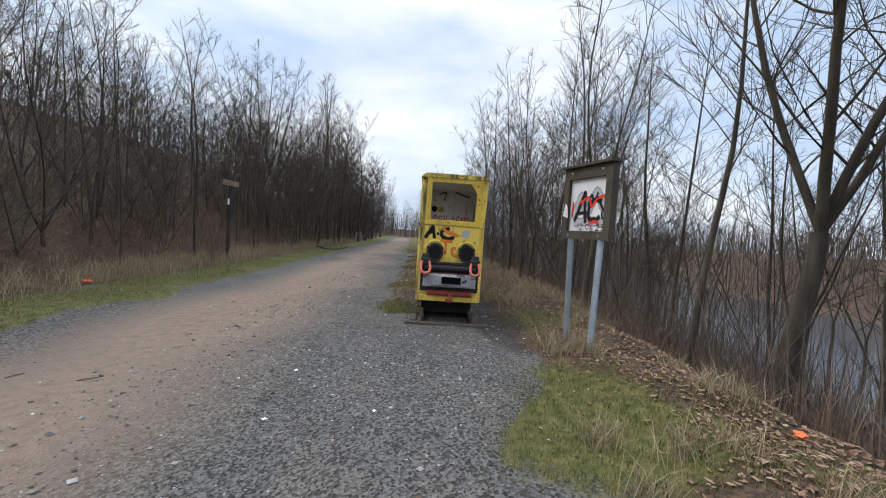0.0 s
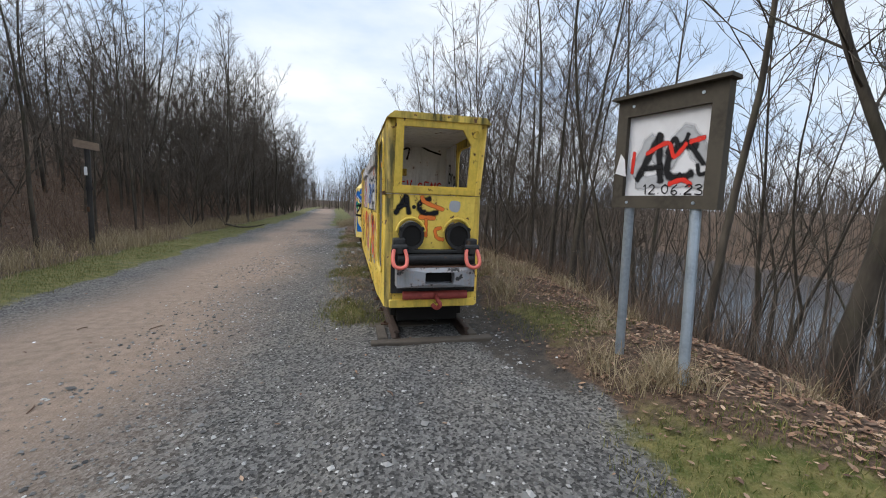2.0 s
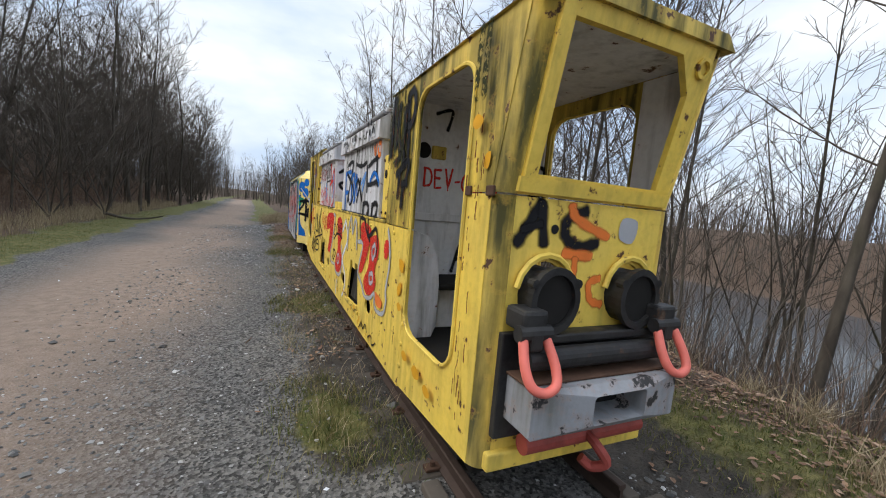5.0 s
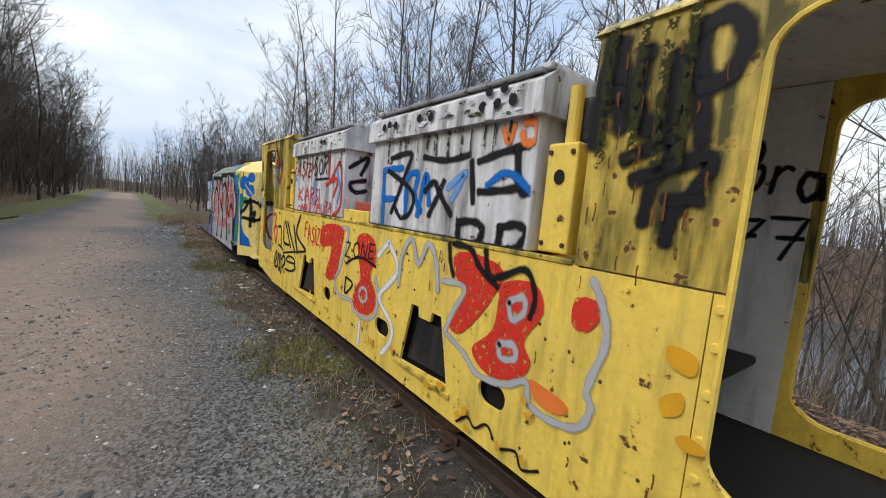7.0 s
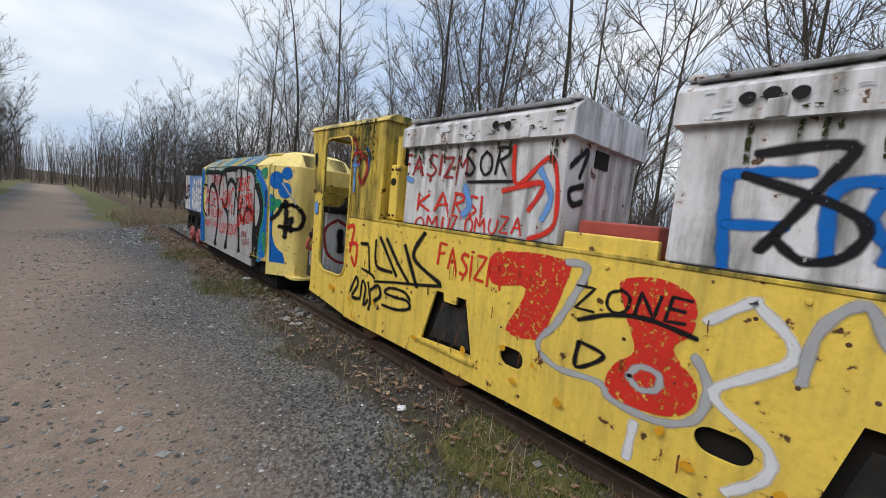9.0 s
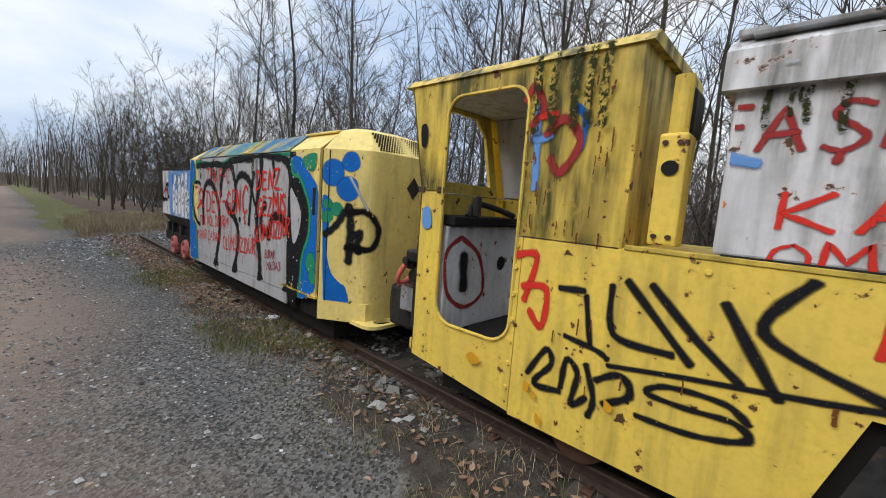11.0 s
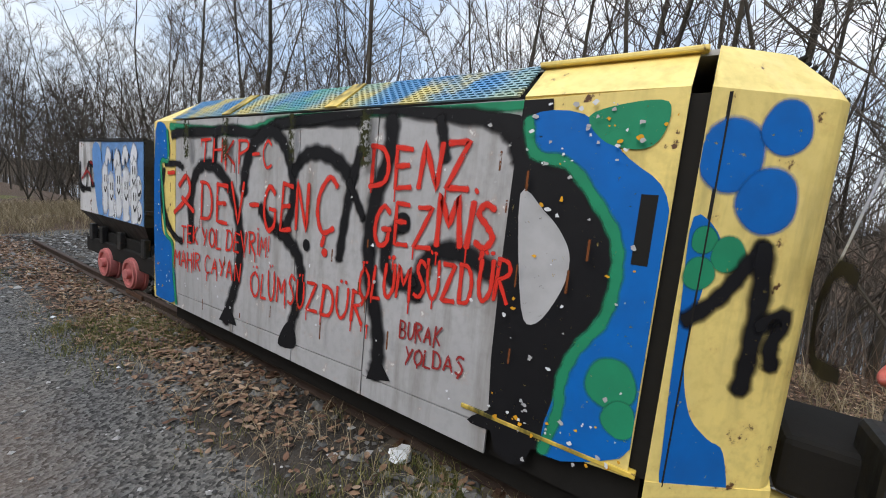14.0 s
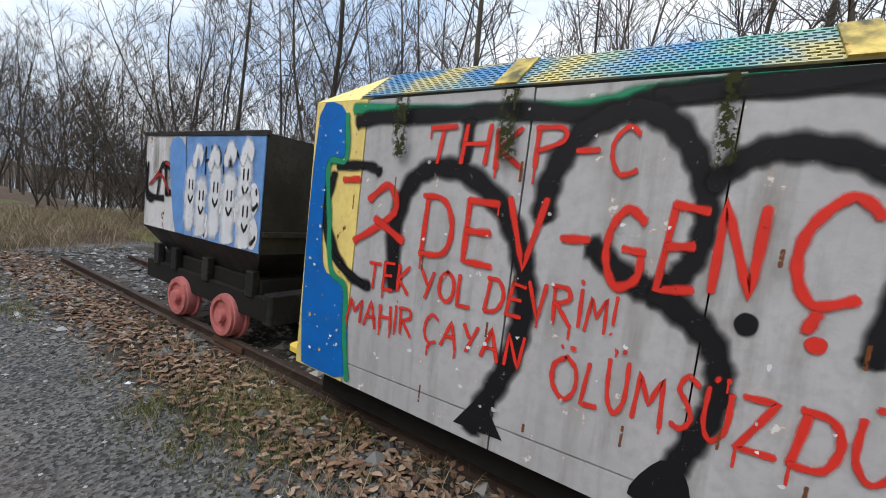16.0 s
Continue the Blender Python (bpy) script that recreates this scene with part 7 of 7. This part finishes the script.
blades("bank_grass", x, y, 0.07, 0.0032, 0.6, "grass", "short mossy grass on the bank beside the notice board", "grass", seg=2)
x, y = pick(60, (0.9, 2.8), (-5, 16), lambda x, y: 0.5 + 0.5 * (fuzz(x, y, 1.6, 2) > 0.1))
x, y = tufted(np.append(x, [1.32, 1.48, 1.62, 1.25, 1.75]), np.append(y, [-1.15, -1.75, -1.9, -1.35, -1.5]), 90, 0.075)
blades("grass_tuft", x, y, 0.26, 0.0032, 0.75, "dry_grass", "straw-coloured grass tufts on the bank", "grass")
x, y = pick(260, (1.0, 3.2), (1, 24), lambda x, y: 0.9 + 0 * x)
x, y = tufted(x, y, 26, 0.11)
blades("rank_grass", x, y, 0.33, 0.004, 0.7, "dry_grass", "pale rank grass behind the train", "grass")
# mound past the end of the track
x, y = pick(420, (-1.4, 3.5), (18.2, 25), lambda x, y: smoothstep(18.2, 19.2, y + 0.5 * fuzz(x, y, 1, 1)))
x, y = tufted(x, y, 26, 0.11)
blades("mound_grass", x, y, 0.36, 0.0045, 0.7, "dry_grass", "pale dry grass on the mound past the track end", "grass")
# strip between path and train
x, y = pick(460, (-1.15, -0.42), (0.3, 17), lambda x, y: (fuzz(x, y, 1.2, 9) > 0.05) * 0.9 + 0.06)
x, y = tufted(x, y, 26, 0.07)
blades("side_grass", x, y, 0.095, 0.0028, 0.7, "grass", "sparse green grass beside the rails", "grass", seg=2)
x, y = pick(240, (-1.05, -0.42), (0.6, 14), lambda x, y: 0.9 + 0 * x)
x, y = tufted(x, y, 12, 0.06)
blades("dry_stalks", x, y, 0.15, 0.0022, 1.1, "dry_grass", "dry brown stalks beside the rails", "grass")


def leaf_litter(name, x, y, size, label, mat="leaves"):
    n = len(x)
    z = ground_z(x, y) + 0.004 + NR.uniform(0, 0.02, n)
    a, s = NR.uniform(0, 2 * np.pi, n), size * NR.uniform(0.5, 1.3, n)
    tip, roll = NR.uniform(-0.6, 0.6, n), NR.uniform(-0.5, 0.9, n)
    loop = np.array([(-1, 0), (-0.35, 0.55), (0.35, 0.6), (1.0, 0.0), (0.4, -0.55), (-0.35, -0.6)])
    vs = np.zeros((n, 6, 3))
    for i, (u, v) in enumerate(loop):
        uu, vv = u * s, v * s * 0.8
        vs[:, i, 0] = x + np.cos(a) * uu - np.sin(a) * vv
        vs[:, i, 1] = y + np.sin(a) * uu + np.cos(a) * vv
        vs[:, i, 2] = z + np.abs(vv) * roll + uu * tip * 0.5 + s * 0.25
    base = (np.arange(n) * 6)[:, None]
    f = np.concatenate([np.concatenate([base, base + 1, base + 2, base + 3], 1), np.concatenate([base, base + 3, base + 4, base + 5], 1)])
    return from_arrays(name, vs.reshape(-1, 3).tolist(), [tuple(q) for q in f.tolist()], mat, "stuff", label, "leaves")


x, y = pick(24000, (0.8, 4.2), (-7, 8), lambda x, y: smoothstep(0.85, 1.7, x + 0.5 * fuzz(x, y, 1.2, 7)) * (0.35 + 0.65 * smoothstep(1.3, 2.0, x)) * (1 - 0.6 * smoothstep(3.0, 4.4, x)))
leaf_litter("bank_leaves", x, y, 0.025, "brown fallen leaves on the bank")
x, y = pick(5200, (-1.15, -0.3), (2.0, 18.5), lambda x, y: (0.12 + 0.88 * smoothstep(9.5, 11.5, y)) * np.exp(-((x + 0.68) / 0.24) ** 2))
leaf_litter("track_leaves", x, y, 0.028, "reddish brown fallen leaves beside the rails")
x, y = pick(9000, (-14, -6.0), (-3, 26), lambda x, y: smoothstep(0.0, 1.0, bank_in(x, y)))
leaf_litter("slope_leaves", x, y, 0.045, "dead leaves on the bank")
x, y = pick(700, (-5, 1.2), (-6, 20), lambda x, y: 0.9 + 0 * x)
leaf_litter("path_leaves", x, y, 0.018, "scattered dead leaves on the gravel")


def pebbles(name, x, y, size, mat, label, up=0.3):
    n = len(x)
    z = ground_z(x, y)
    s = size * np.exp(NR.normal(0, 0.45, n))
    a = NR.uniform(0, 2 * np.pi, n)
    vs = np.zeros((n, 6, 3))
    for i in range(4):
        r = s * NR.uniform(0.7, 1.3, n)
        vs[:, i] = np.stack([x + np.cos(a + i * np.pi / 2) * r, y + np.sin(a + i * np.pi / 2) * r, z + s * up * NR.uniform(0.3, 1.2, n)], -1)
    vs[:, 4] = np.stack([x + NR.normal(0, 0.2, n) * s, y + NR.normal(0, 0.2, n) * s, z + s * (up + NR.uniform(0.2, 0.7, n))], -1)
    vs[:, 5] = np.stack([x, y, z - s * 0.5], -1)
    base = (np.arange(n) * 6)[:, None]
    f = np.concatenate([np.concatenate([base + i, base + (i + 1) % 4, base + 4], 1) for i in range(4)] + [np.concatenate([base + (i + 1) % 4, base + i, base + 5], 1) for i in range(4)])
    return from_arrays(name, vs.reshape(-1, 3).tolist(), [tuple(q) for q in f.tolist()], mat, "stuff", label, "gravel")


x, y = pick(26000, (-3.6, 1.0), (-6.5, 18), lambda x, y: smoothstep(-3.6, -2.2, x) * (1 - 0.5 * smoothstep(-0.9, -0.3, x) * (y > 0)) * (1 - 0.93 * smoothstep(0.7, 1.1, x + 1.05 * (1 - smoothstep(-4.3, -1.2, y)))) * (0.5 + 0.5 * fuzz(x, y, 0.9, 3)))
pebbles("gravel", x, y, 0.0085, "stones", "loose grey gravel on the path")
x, y = pick(5200, (-0.75, 0.8), (6.8, 18.5), lambda x, y: 0.55 + 0.4 * fuzz(x, y, 2, 3))
pebbles("ballast", x, y, 0.020, "stones", "grey stone ballast between the rails")
x, y = pick(2600, (-2.2, -0.5), (14.0, 18.6), lambda x, y: smoothstep(14, 16.5, y) * smoothstep(-2.2, -1.0, x))
pebbles("far_ballast", x, y, 0.017, "stones", "blue-grey ballast past the wagon")
x, y = pick(130, (-4.0, 1.2), (-6, 16), lambda x, y: 0.9 + 0 * x)
pebbles("pale_stones", x, y, 0.008, "litter_white", "few pale stones on the gravel")
